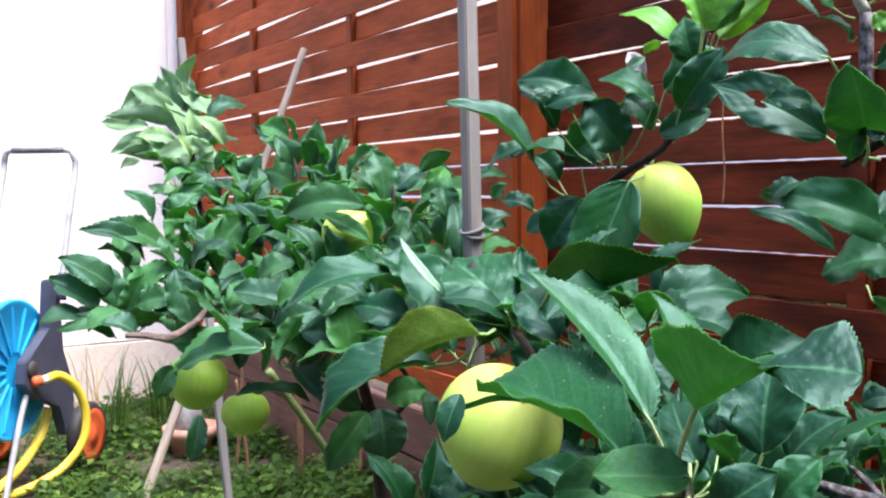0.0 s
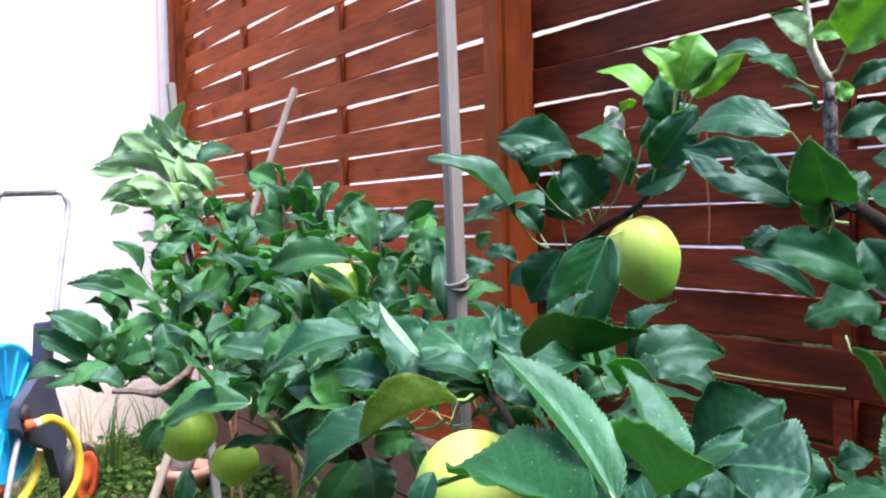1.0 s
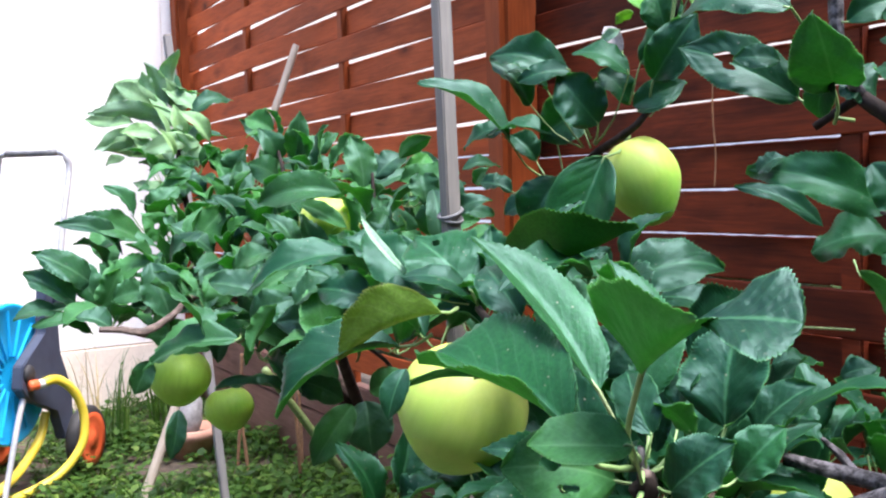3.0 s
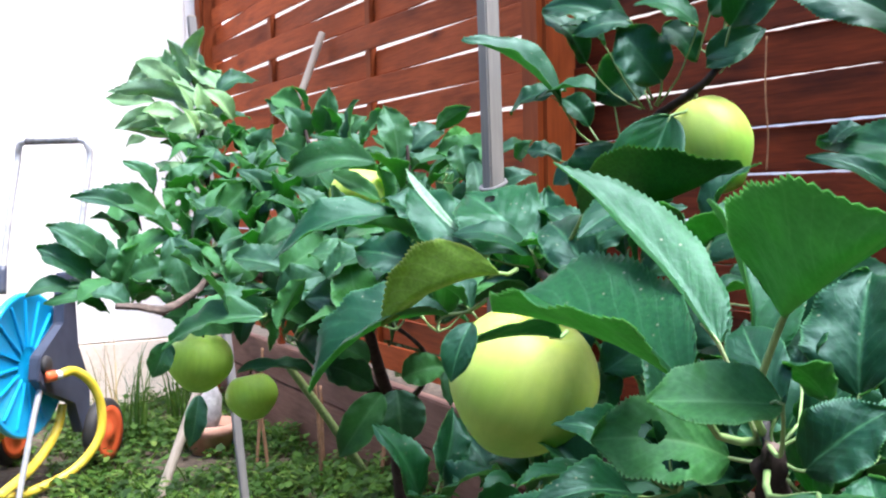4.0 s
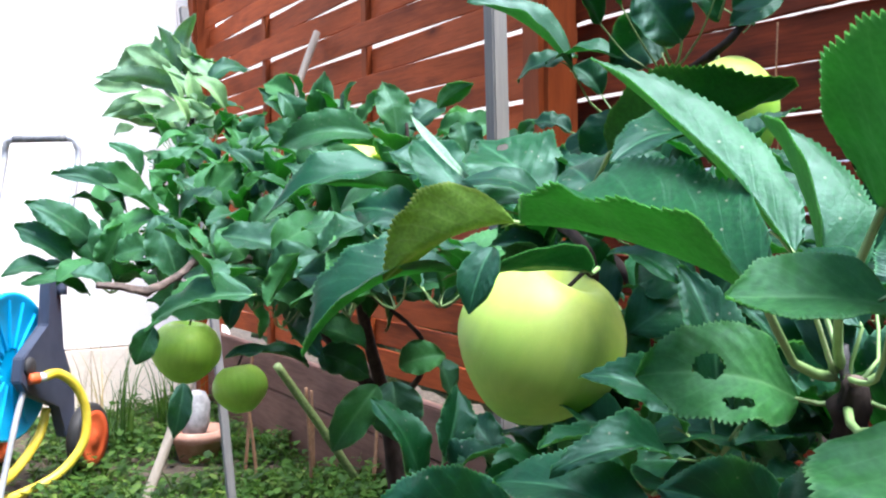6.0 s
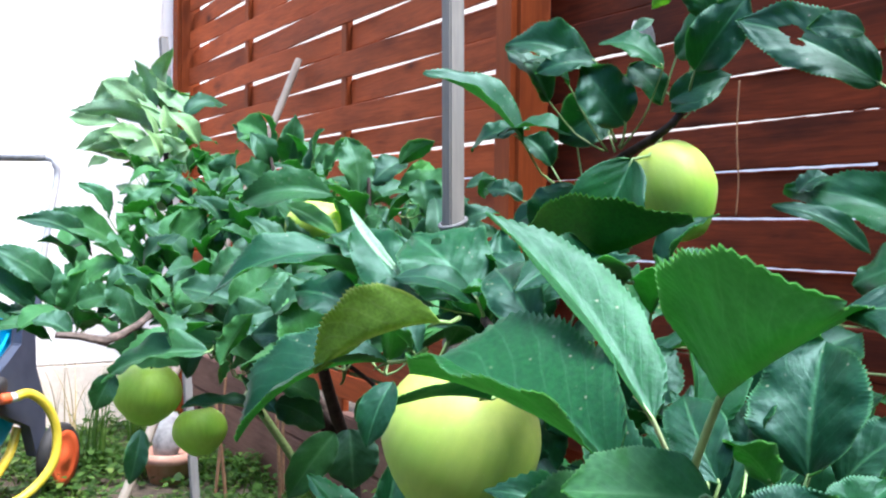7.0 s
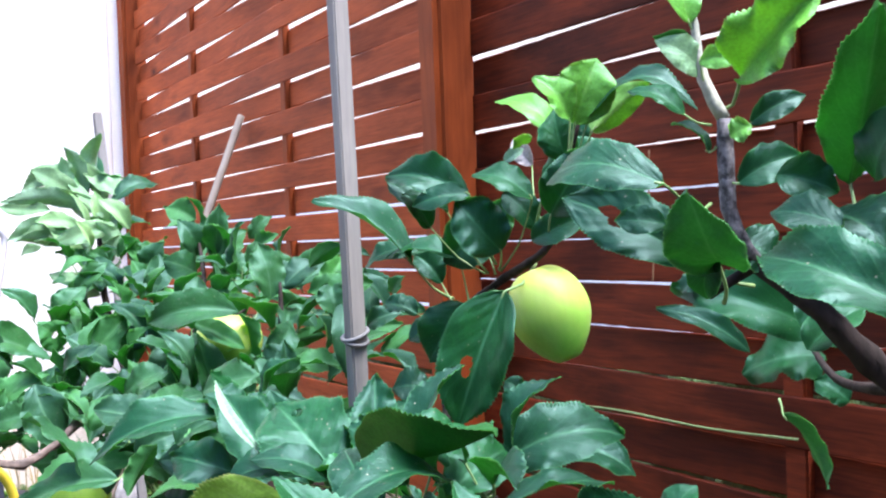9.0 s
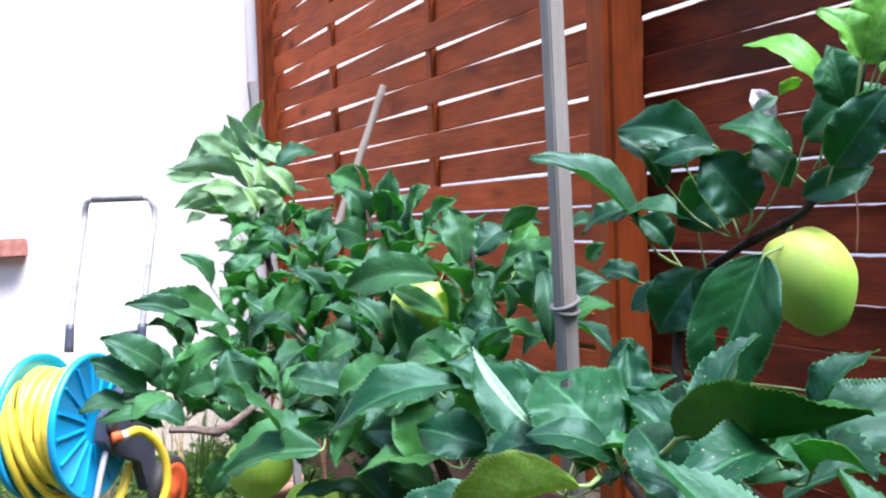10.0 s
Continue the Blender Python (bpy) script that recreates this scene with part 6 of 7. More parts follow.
leaf(far, (0.715, 1.522, 0.752), (0.784, 1.486, 0.720), (0.116, -0.527, 0.842), 0.044, fold=0.43, fine=False, bow=0.06, wave=0.42, twist=0.07, crinkle=0.23, bend=0.05)
leaf(far, (0.864, 1.597, 0.710), (0.785, 1.612, 0.748), (0.105, -0.825, 0.555), 0.044, fold=0.67, fine=False, bow=0.12, wave=0.18, twist=0.07, crinkle=0.22, bend=0.03)
leaf(far, (0.811, 1.313, 0.702), (0.767, 1.351, 0.772), (0.618, -0.456, 0.640), 0.051, fold=0.36, fine=False, bow=0.05, wave=0.15, twist=-0.53, crinkle=0.15, bend=-0.0)
leaf(far, (0.838, 1.540, 0.778), (0.912, 1.470, 0.796), (-0.620, -0.498, 0.607), 0.051, fold=0.39, fine=False, bow=0.12, wave=0.26, twist=0.37, crinkle=0.12, bend=-0.04)
leaf(far, (0.775, 1.627, 0.825), (0.705, 1.637, 0.875), (0.279, -0.790, 0.546), 0.036, fold=0.57, fine=False, bow=0.09, wave=0.31, twist=0.12, crinkle=0.19, bend=-0.03)
leaf(far, (0.767, 1.521, 0.681), (0.735, 1.575, 0.735), (0.181, -0.644, 0.743), 0.043, fold=0.58, fine=False, bow=0.03, wave=0.18, twist=-0.02, crinkle=0.21, bend=-0.1)
leaf(far, (1.093, 1.789, 0.865), (1.121, 1.800, 0.929), (-0.106, 0.988, -0.113), 0.035, fold=0.78, fine=False, bow=0.02, wave=0.16, twist=-0.07, crinkle=0.17, bend=0.0)
leaf(far, (0.919, 1.243, 0.794), (0.957, 1.189, 0.831), (-0.737, -0.073, 0.672), 0.033, fold=0.46, fine=False, bow=0.1, wave=0.38, twist=-0.04, crinkle=0.23, bend=-0.02)
leaf(far, (0.958, 1.610, 0.866), (1.030, 1.589, 0.829), (-0.008, -0.869, 0.495), 0.037, fold=0.79, fine=False, bow=0.03, wave=0.18, twist=-0.08, crinkle=0.16, bend=0.01)
leaf(far, (0.782, 1.820, 0.834), (0.754, 1.883, 0.879), (0.220, -0.497, 0.839), 0.035, fold=0.56, fine=False, bow=0.15, wave=0.17, twist=0.64, crinkle=0.12, bend=0.09)
leaf(far, (0.978, 1.543, 0.886), (1.071, 1.539, 0.918), (-0.297, -0.546, 0.783), 0.037, fold=0.31, fine=False, bow=0.07, wave=0.38, twist=0.01, crinkle=0.21, bend=0.09)
leaf(far, (0.711, 1.702, 0.741), (0.748, 1.654, 0.693), (0.443, -0.439, 0.782), 0.037, fold=0.35, fine=False, bow=0.06, wave=0.19, twist=0.58, crinkle=0.21, bend=0.1)
leaf(far, (0.761, 1.264, 0.692), (0.702, 1.291, 0.741), (0.506, -0.338, 0.794), 0.045, fold=0.55, fine=False, bow=0.14, wave=0.17, twist=-0.49, crinkle=0.17, bend=0.1)
leaf(far, (0.564, 1.353, 0.674), (0.568, 1.355, 0.753), (-0.984, -0.173, 0.049), 0.049, fold=0.49, fine=False, bow=0.08, wave=0.22, twist=-0.6, crinkle=0.19, bend=-0.0)
leaf(far, (0.790, 1.217, 0.748), (0.766, 1.207, 0.810), (0.763, -0.617, 0.191), 0.032, fold=0.58, fine=False, bow=0.12, wave=0.22, twist=0.67, crinkle=0.27, bend=0.02)
leaf(far, (0.656, 1.706, 0.773), (0.657, 1.760, 0.825), (0.603, -0.563, 0.565), 0.029, fold=0.37, fine=False, bow=0.1, wave=0.32, twist=0.21, crinkle=0.19, bend=0.05)
leaf(far, (0.925, 1.354, 0.828), (0.894, 1.414, 0.873), (-0.080, -0.619, 0.781), 0.035, fold=0.45, fine=False, bow=0.12, wave=0.13, twist=0.18, crinkle=0.22, bend=0.01)
leaf(far, (0.818, 1.262, 0.720), (0.760, 1.311, 0.694), (-0.598, -0.320, 0.735), 0.031, fold=0.56, fine=False, bow=0.03, wave=0.13, twist=0.31, crinkle=0.14, bend=-0.09)
leaf(far, (0.706, 1.243, 0.688), (0.649, 1.242, 0.732), (0.579, -0.321, 0.749), 0.035, fold=0.74, fine=False, bow=0.07, wave=0.41, twist=0.42, crinkle=0.23, bend=-0.03)
leaf(far, (0.763, 1.316, 0.651), (0.778, 1.335, 0.714), (-0.966, 0.185, 0.179), 0.045, fold=0.68, fine=False, bow=0.16, wave=0.41, twist=0.58, crinkle=0.2, bend=-0.05)
leaf(far, (0.662, 1.848, 0.840), (0.739, 1.800, 0.814), (0.071, -0.377, 0.924), 0.039, fold=0.5, fine=False, bow=0.08, wave=0.18, twist=-0.54, crinkle=0.19, bend=-0.08)
leaf(far, (0.931, 1.858, 0.890), (0.991, 1.793, 0.891), (0.645, 0.600, 0.474), 0.037, fold=0.73, fine=False, bow=0.16, wave=0.43, twist=0.54, crinkle=0.2, bend=0.06)
leaf(far, (0.940, 1.967, 0.969), (0.885, 1.960, 1.041), (0.280, -0.951, 0.129), 0.045, fold=0.8, fine=False, bow=0.11, wave=0.44, twist=0.41, crinkle=0.28, bend=0.03)
leaf(far, (0.762, 0.990, 0.702), (0.682, 1.061, 0.723), (0.160, -0.119, 0.980), 0.055, fold=0.26, fine=False, bow=0.02, wave=0.21, twist=0.46, crinkle=0.2, bend=0.03)
leaf(far, (1.018, 1.377, 0.767), (1.080, 1.362, 0.807), (-0.507, 0.144, 0.850), 0.036, fold=0.48, fine=False, bow=0.06, wave=0.17, twist=0.54, crinkle=0.22, bend=-0.11)
leaf(far, (0.958, 1.784, 0.908), (0.984, 1.793, 0.969), (-0.753, -0.528, 0.393), 0.040, fold=0.49, fine=False, bow=0.12, wave=0.37, twist=-0.52, crinkle=0.16, bend=0.05)
leaf(far, (0.732, 1.588, 0.766), (0.657, 1.602, 0.728), (-0.447, -0.011, 0.894), 0.047, fold=0.28, fine=False, bow=0.07, wave=0.44, twist=-0.28, crinkle=0.26, bend=-0.09)
leaf(far, (0.800, 1.856, 0.931), (0.779, 1.867, 0.985), (0.724, 0.676, 0.136), 0.036, fold=0.55, fine=False, bow=0.16, wave=0.35, twist=0.36, crinkle=0.26, bend=0.03)
leaf(far, (0.640, 1.004, 0.705), (0.633, 1.013, 0.785), (-0.058, -0.993, 0.107), 0.047, fold=0.22, fine=False, bow=0.14, wave=0.3, twist=0.64, crinkle=0.24, bend=-0.12)
leaf(far, (1.135, 1.563, 0.930), (1.089, 1.645, 0.909), (-0.661, -0.174, 0.730), 0.040, fold=0.56, fine=False, bow=0.14, wave=0.16, twist=-0.68, crinkle=0.21, bend=0.05)
leaf(far, (0.785, 1.198, 0.686), (0.865, 1.180, 0.732), (-0.514, -0.498, 0.699), 0.052, fold=0.56, fine=False, bow=0.15, wave=0.33, twist=0.28, crinkle=0.2, bend=0.08)
leaf(far, (0.685, 1.364, 0.674), (0.663, 1.416, 0.724), (0.835, 0.519, -0.180), 0.033, fold=0.7, fine=False, bow=0.04, wave=0.33, twist=-0.63, crinkle=0.17, bend=-0.04)
leaf(far, (0.669, 1.406, 0.733), (0.669, 1.399, 0.806), (-0.807, -0.588, -0.053), 0.044, fold=0.22, fine=False, bow=0.05, wave=0.24, twist=0.09, crinkle=0.15, bend=-0.01)
leaf(far, (0.744, 0.967, 0.719), (0.718, 1.009, 0.758), (0.061, -0.661, 0.748), 0.036, fold=0.23, fine=False, bow=0.12, wave=0.38, twist=0.12, crinkle=0.26, bend=-0.0)
leaf(far, (0.912, 1.427, 0.818), (0.849, 1.449, 0.841), (0.158, -0.465, 0.871), 0.035, fold=0.62, fine=False, bow=0.03, wave=0.25, twist=-0.25, crinkle=0.26, bend=-0.0)
leaf(far, (0.854, 1.570, 0.757), (0.946, 1.558, 0.758), (-0.082, -0.603, 0.793), 0.034, fold=0.29, fine=False, bow=0.11, wave=0.43, twist=0.46, crinkle=0.25, bend=0.04)
leaf(far, (0.857, 1.701, 0.790), (0.900, 1.689, 0.849), (-0.036, 0.972, 0.232), 0.037, fold=0.59, fine=False, bow=0.1, wave=0.25, twist=-0.26, crinkle=0.16, bend=-0.04)
leaf(far, (0.967, 1.872, 0.891), (1.027, 1.791, 0.868), (-0.227, -0.420, 0.879), 0.037, fold=0.29, fine=False, bow=0.14, wave=0.2, twist=-0.15, crinkle=0.16, bend=-0.0)
leaf(far, (0.689, 1.946, 0.876), (0.774, 1.951, 0.898), (-0.066, -0.901, 0.430), 0.037, fold=0.57, fine=False, bow=0.11, wave=0.4, twist=0.58, crinkle=0.18, bend=-0.08)
leaf(far, (1.038, 1.484, 0.893), (1.026, 1.488, 0.820), (-0.985, -0.075, 0.158), 0.037, fold=0.27, fine=False, bow=0.13, wave=0.18, twist=-0.61, crinkle=0.23, bend=-0.03)
leaf(far, (0.595, 1.383, 0.738), (0.532, 1.409, 0.711), (-0.511, -0.602, 0.614), 0.037, fold=0.32, fine=False, bow=0.1, wave=0.41, twist=-0.52, crinkle=0.16, bend=-0.11)
leaf(far, (0.756, 1.251, 0.697), (0.768, 1.290, 0.768), (0.372, -0.842, 0.392), 0.038, fold=0.78, fine=False, bow=0.03, wave=0.4, twist=0.15, crinkle=0.2, bend=-0.06)
leaf(far, (0.909, 1.316, 0.718), (0.952, 1.253, 0.717), (0.781, 0.533, 0.324), 0.032, fold=0.55, fine=False, bow=0.04, wave=0.31, twist=0.46, crinkle=0.23, bend=-0.11)
leaf(far, (0.542, 1.125, 0.713), (0.486, 1.158, 0.782), (0.660, -0.306, 0.686), 0.055, fold=0.36, fine=False, bow=0.06, wave=0.36, twist=-0.51, crinkle=0.27, bend=0.09)
leaf(far, (1.038, 1.510, 0.861), (1.120, 1.453, 0.890), (-0.614, -0.704, 0.356), 0.046, fold=0.37, fine=False, bow=0.14, wave=0.33, twist=-0.48, crinkle=0.18, bend=-0.11)
leaf(far, (0.729, 1.913, 0.847), (0.739, 1.895, 0.925), (-0.880, -0.474, -0.004), 0.041, fold=0.43, fine=False, bow=0.16, wave=0.25, twist=0.23, crinkle=0.18, bend=0.04)
leaf(far, (0.730, 1.581, 0.705), (0.633, 1.592, 0.689), (-0.170, -0.842, 0.512), 0.048, fold=0.58, fine=False, bow=0.15, wave=0.26, twist=-0.32, crinkle=0.19, bend=-0.1)
leaf(far, (0.818, 1.505, 0.758), (0.801, 1.554, 0.812), (0.200, -0.685, 0.700), 0.036, fold=0.56, fine=False, bow=0.12, wave=0.25, twist=-0.07, crinkle=0.16, bend=0.08)
leaf(far, (0.679, 1.221, 0.728), (0.733, 1.184, 0.764), (-0.673, -0.338, 0.658), 0.032, fold=0.21, fine=False, bow=0.08, wave=0.12, twist=-0.1, crinkle=0.26, bend=0.04)
leaf(far, (0.833, 1.216, 0.682), (0.842, 1.198, 0.746), (0.077, 0.964, 0.256), 0.035, fold=0.43, fine=False, bow=0.03, wave=0.41, twist=-0.59, crinkle=0.22, bend=0.02)
leaf(far, (0.756, 1.637, 0.733), (0.803, 1.603, 0.783), (0.176, 0.880, 0.441), 0.043, fold=0.59, fine=False, bow=0.08, wave=0.4, twist=0.7, crinkle=0.13, bend=-0.11)
leaf(far, (0.694, 1.451, 0.697), (0.785, 1.412, 0.694), (-0.321, -0.799, 0.509), 0.039, fold=0.35, fine=False, bow=0.03, wave=0.43, twist=-0.59, crinkle=0.18, bend=0.09)
leaf(far, (1.052, 1.361, 0.849), (1.011, 1.384, 0.907), (0.118, -0.892, 0.436), 0.041, fold=0.75, fine=False, bow=0.05, wave=0.14, twist=-0.38, crinkle=0.17, bend=0.08)
leaf(far, (0.593, 1.258, 0.660), (0.624, 1.276, 0.713), (-0.474, -0.712, 0.518), 0.032, fold=0.74, fine=False, bow=0.1, wave=0.21, twist=-0.13, crinkle=0.27, bend=-0.09)
leaf(far, (0.708, 0.958, 0.710), (0.771, 0.934, 0.776), (-0.729, -0.059, 0.682), 0.053, fold=0.43, fine=False, bow=0.06, wave=0.26, twist=0.31, crinkle=0.18, bend=-0.0)
leaf(far, (0.825, 1.076, 0.734), (0.874, 1.025, 0.731), (0.692, 0.653, 0.308), 0.035, fold=0.26, fine=False, bow=0.09, wave=0.14, twist=-0.15, crinkle=0.18, bend=-0.02)
leaf(far, (0.692, 1.232, 0.727), (0.746, 1.225, 0.783), (-0.722, -0.198, 0.663), 0.039, fold=0.72, fine=False, bow=0.08, wave=0.36, twist=-0.6, crinkle=0.13, bend=0.01)
leaf(far, (0.715, 1.505, 0.679), (0.771, 1.493, 0.734), (-0.531, -0.749, 0.396), 0.039, fold=0.62, fine=False, bow=0.13, wave=0.13, twist=-0.69, crinkle=0.22, bend=-0.07)
leaf(far, (0.673, 0.889, 0.730), (0.756, 0.869, 0.767), (-0.455, -0.477, 0.752), 0.051, fold=0.52, fine=False, bow=0.06, wave=0.15, twist=0.09, crinkle=0.17, bend=-0.0)
leaf(far, (0.813, 1.289, 0.753), (0.865, 1.249, 0.788), (0.370, 0.837, 0.404), 0.030, fold=0.67, fine=False, bow=0.08, wave=0.4, twist=-0.29, crinkle=0.15, bend=-0.02)
leaf(far, (0.629, 1.729, 0.853), (0.666, 1.694, 0.895), (-0.798, -0.559, 0.226), 0.036, fold=0.39, fine=False, bow=0.12, wave=0.16, twist=0.31, crinkle=0.16, bend=-0.02)
leaf(far, (0.993, 1.594, 0.888), (0.953, 1.611, 0.946), (0.476, -0.700, 0.532), 0.041, fold=0.66, fine=False, bow=0.04, wave=0.17, twist=0.68, crinkle=0.14, bend=0.1)
leaf(far, (0.825, 1.869, 0.900), (0.788, 1.895, 0.972), (0.163, -0.902, 0.400), 0.050, fold=0.38, fine=False, bow=0.14, wave=0.18, twist=0.12, crinkle=0.23, bend=-0.05)
leaf(far, (0.651, 1.412, 0.681), (0.678, 1.387, 0.628), (0.622, -0.524, 0.581), 0.041, fold=0.78, fine=False, bow=0.15, wave=0.26, twist=-0.66, crinkle=0.22, bend=0.07)
leaf(far, (1.018, 1.384, 0.793), (1.003, 1.357, 0.871), (-0.981, -0.012, -0.195), 0.050, fold=0.75, fine=False, bow=0.14, wave=0.24, twist=-0.07, crinkle=0.19, bend=-0.1)
leaf(far, (0.627, 1.575, 0.701), (0.688, 1.555, 0.731), (-0.465, -0.783, 0.414), 0.036, fold=0.57, fine=False, bow=0.11, wave=0.41, twist=-0.44, crinkle=0.26, bend=-0.04)
leaf(far, (0.552, 1.422, 0.712), (0.569, 1.401, 0.794), (-0.942, -0.315, 0.113), 0.054, fold=0.25, fine=False, bow=0.03, wave=0.12, twist=0.11, crinkle=0.26, bend=0.03)
leaf(far, (0.678, 1.258, 0.648), (0.705, 1.251, 0.724), (-0.895, -0.343, 0.286), 0.046, fold=0.31, fine=False, bow=0.11, wave=0.16, twist=-0.04, crinkle=0.24, bend=-0.03)
leaf(far, (0.649, 1.305, 0.720), (0.592, 1.291, 0.684), (-0.414, -0.406, 0.815), 0.034, fold=0.53, fine=False, bow=0.06, wave=0.22, twist=-0.68, crinkle=0.24, bend=-0.03)
leaf(far, (1.028, 1.559, 0.811), (0.963, 1.591, 0.849), (-0.238, -0.909, 0.342), 0.039, fold=0.58, fine=False, bow=0.06, wave=0.13, twist=-0.04, crinkle=0.21, bend=0.03)
leaf(far, (0.978, 1.349, 0.799), (1.041, 1.292, 0.830), (-0.690, -0.451, 0.567), 0.039, fold=0.61, fine=False, bow=0.16, wave=0.17, twist=-0.43, crinkle=0.21, bend=-0.02)
leaf(far, (0.759, 1.586, 0.729), (0.787, 1.586, 0.797), (-0.919, 0.106, 0.378), 0.046, fold=0.74, fine=False, bow=0.12, wave=0.29, twist=0.09, crinkle=0.23, bend=-0.02)
leaf(far, (1.063, 1.499, 0.899), (1.026, 1.473, 0.842), (-0.705, -0.356, 0.614), 0.040, fold=0.36, fine=False, bow=0.16, wave=0.17, twist=-0.05, crinkle=0.22, bend=0.06)
leaf(far, (0.978, 1.491, 0.805), (1.035, 1.453, 0.838), (0.330, 0.848, 0.415), 0.034, fold=0.56, fine=False, bow=0.04, wave=0.21, twist=0.23, crinkle=0.15, bend=-0.11)
leaf(far, (0.791, 1.111, 0.686), (0.849, 1.085, 0.756), (-0.709, -0.599, 0.372), 0.045, fold=0.51, fine=False, bow=0.04, wave=0.35, twist=0.63, crinkle=0.24, bend=0.02)
leaf(far, (0.719, 1.197, 0.659), (0.764, 1.223, 0.709), (-0.717, -0.078, 0.693), 0.036, fold=0.8, fine=False, bow=0.02, wave=0.26, twist=0.03, crinkle=0.17, bend=-0.02)
leaf(far, (1.026, 1.468, 0.815), (1.013, 1.477, 0.893), (0.411, -0.894, 0.178), 0.053, fold=0.32, fine=False, bow=0.07, wave=0.21, twist=-0.08, crinkle=0.27, bend=-0.11)
leaf(far, (0.746, 1.146, 0.659), (0.696, 1.158, 0.726), (0.481, -0.722, 0.497), 0.049, fold=0.37, fine=False, bow=0.16, wave=0.29, twist=-0.26, crinkle=0.17, bend=0.05)
leaf(far, (1.085, 1.703, 0.883), (1.095, 1.678, 0.954), (-0.967, -0.251, 0.050), 0.042, fold=0.61, fine=False, bow=0.15, wave=0.35, twist=0.58, crinkle=0.15, bend=-0.12)
leaf(far, (1.065, 1.415, 0.887), (1.044, 1.387, 0.822), (-0.861, -0.297, 0.413), 0.042, fold=0.3, fine=False, bow=0.09, wave=0.29, twist=0.17, crinkle=0.13, bend=0.1)
leaf(far, (0.977, 1.700, 0.845), (0.907, 1.716, 0.860), (0.135, -0.281, 0.950), 0.028, fold=0.49, fine=False, bow=0.05, wave=0.16, twist=-0.17, crinkle=0.15, bend=0.05)
leaf(far, (0.854, 1.173, 0.774), (0.922, 1.141, 0.806), (-0.502, -0.232, 0.833), 0.044, fold=0.67, fine=False, bow=0.04, wave=0.24, twist=0.45, crinkle=0.21, bend=-0.1)
leaf(far, (1.242, 1.656, 0.921), (1.321, 1.636, 0.922), (-0.149, -0.536, 0.831), 0.039, fold=0.41, fine=False, bow=0.09, wave=0.29, twist=0.35, crinkle=0.14, bend=0.05)
leaf(far, (1.055, 1.728, 0.897), (1.016, 1.803, 0.929), (-0.295, -0.499, 0.815), 0.031, fold=0.22, fine=False, bow=0.15, wave=0.25, twist=-0.39, crinkle=0.23, bend=0.12)
leaf(far, (0.782, 0.983, 0.745), (0.852, 0.953, 0.721), (0.070, -0.513, 0.855), 0.042, fold=0.23, fine=False, bow=0.1, wave=0.23, twist=0.59, crinkle=0.14, bend=0.03)
leaf(far, (0.746, 1.066, 0.701), (0.697, 1.111, 0.729), (-0.356, -0.743, 0.566), 0.035, fold=0.39, fine=False, bow=0.1, wave=0.36, twist=-0.1, crinkle=0.23, bend=-0.07)
leaf(far, (0.704, 1.803, 0.816), (0.647, 1.842, 0.881), (0.357, -0.629, 0.691), 0.054, fold=0.35, fine=False, bow=0.04, wave=0.18, twist=-0.53, crinkle=0.17, bend=-0.12)
leaf(far, (0.857, 1.142, 0.719), (0.916, 1.098, 0.676), (0.013, -0.686, 0.728), 0.039, fold=0.36, fine=False, bow=0.15, wave=0.4, twist=-0.64, crinkle=0.2, bend=-0.09)
leaf(far, (1.023, 1.521, 0.798), (0.941, 1.543, 0.785), (0.187, 0.908, 0.374), 0.037, fold=0.31, fine=False, bow=0.02, wave=0.43, twist=-0.06, crinkle=0.15, bend=-0.02)
leaf(far, (0.720, 1.419, 0.684), (0.794, 1.397, 0.702), (-0.233, 0.010, 0.972), 0.037, fold=0.25, fine=False, bow=0.09, wave=0.26, twist=0.65, crinkle=0.17, bend=-0.1)
leaf(far, (0.737, 1.593, 0.708), (0.642, 1.593, 0.746), (0.269, -0.685, 0.677), 0.054, fold=0.43, fine=False, bow=0.09, wave=0.24, twist=0.65, crinkle=0.26, bend=-0.02)
leaf(far, (1.095, 2.036, 0.971), (1.140, 2.017, 1.019), (-0.590, -0.768, 0.249), 0.038, fold=0.32, fine=False, bow=0.14, wave=0.39, twist=0.6, crinkle=0.18, bend=-0.06)
leaf(far, (0.954, 1.596, 0.749), (1.037, 1.527, 0.740), (-0.416, -0.599, 0.685), 0.053, fold=0.25, fine=False, bow=0.09, wave=0.36, twist=-0.5, crinkle=0.27, bend=0.01)
leaf(far, (0.731, 1.162, 0.673), (0.756, 1.135, 0.756), (0.091, 0.954, 0.285), 0.044, fold=0.34, fine=False, bow=0.1, wave=0.14, twist=0.46, crinkle=0.21, bend=-0.07)
leaf(far, (0.821, 1.809, 0.906), (0.843, 1.803, 0.979), (-0.951, 0.061, 0.302), 0.045, fold=0.32, fine=False, bow=0.09, wave=0.38, twist=-0.37, crinkle=0.27, bend=0.03)
leaf(far, (0.569, 1.099, 0.713), (0.481, 1.155, 0.688), (-0.45, -0.35, 0.82), 0.05, root=(0.62, 1.25, 0.735), bow=0.1, vee=(28, 34), wave=0.25)
rosette(far, (0.794, 2.120, 1.061), (-0.210, -0.219, 1.000), 5, 0.065, 6062, 1.00)
rosette(far, (0.792, 2.083, 0.966), (0.333, -0.268, 1.000), 5, 0.070, 9517, 1.00)
rosette(far, (0.772, 2.004, 0.876), (-0.348, -0.591, 1.000), 5, 0.070, 7688, 1.00)
rosette(far, (0.779, 1.845, 0.859), (-0.193, -0.436, 1.000), 5, 0.070, 7705, 1.00)
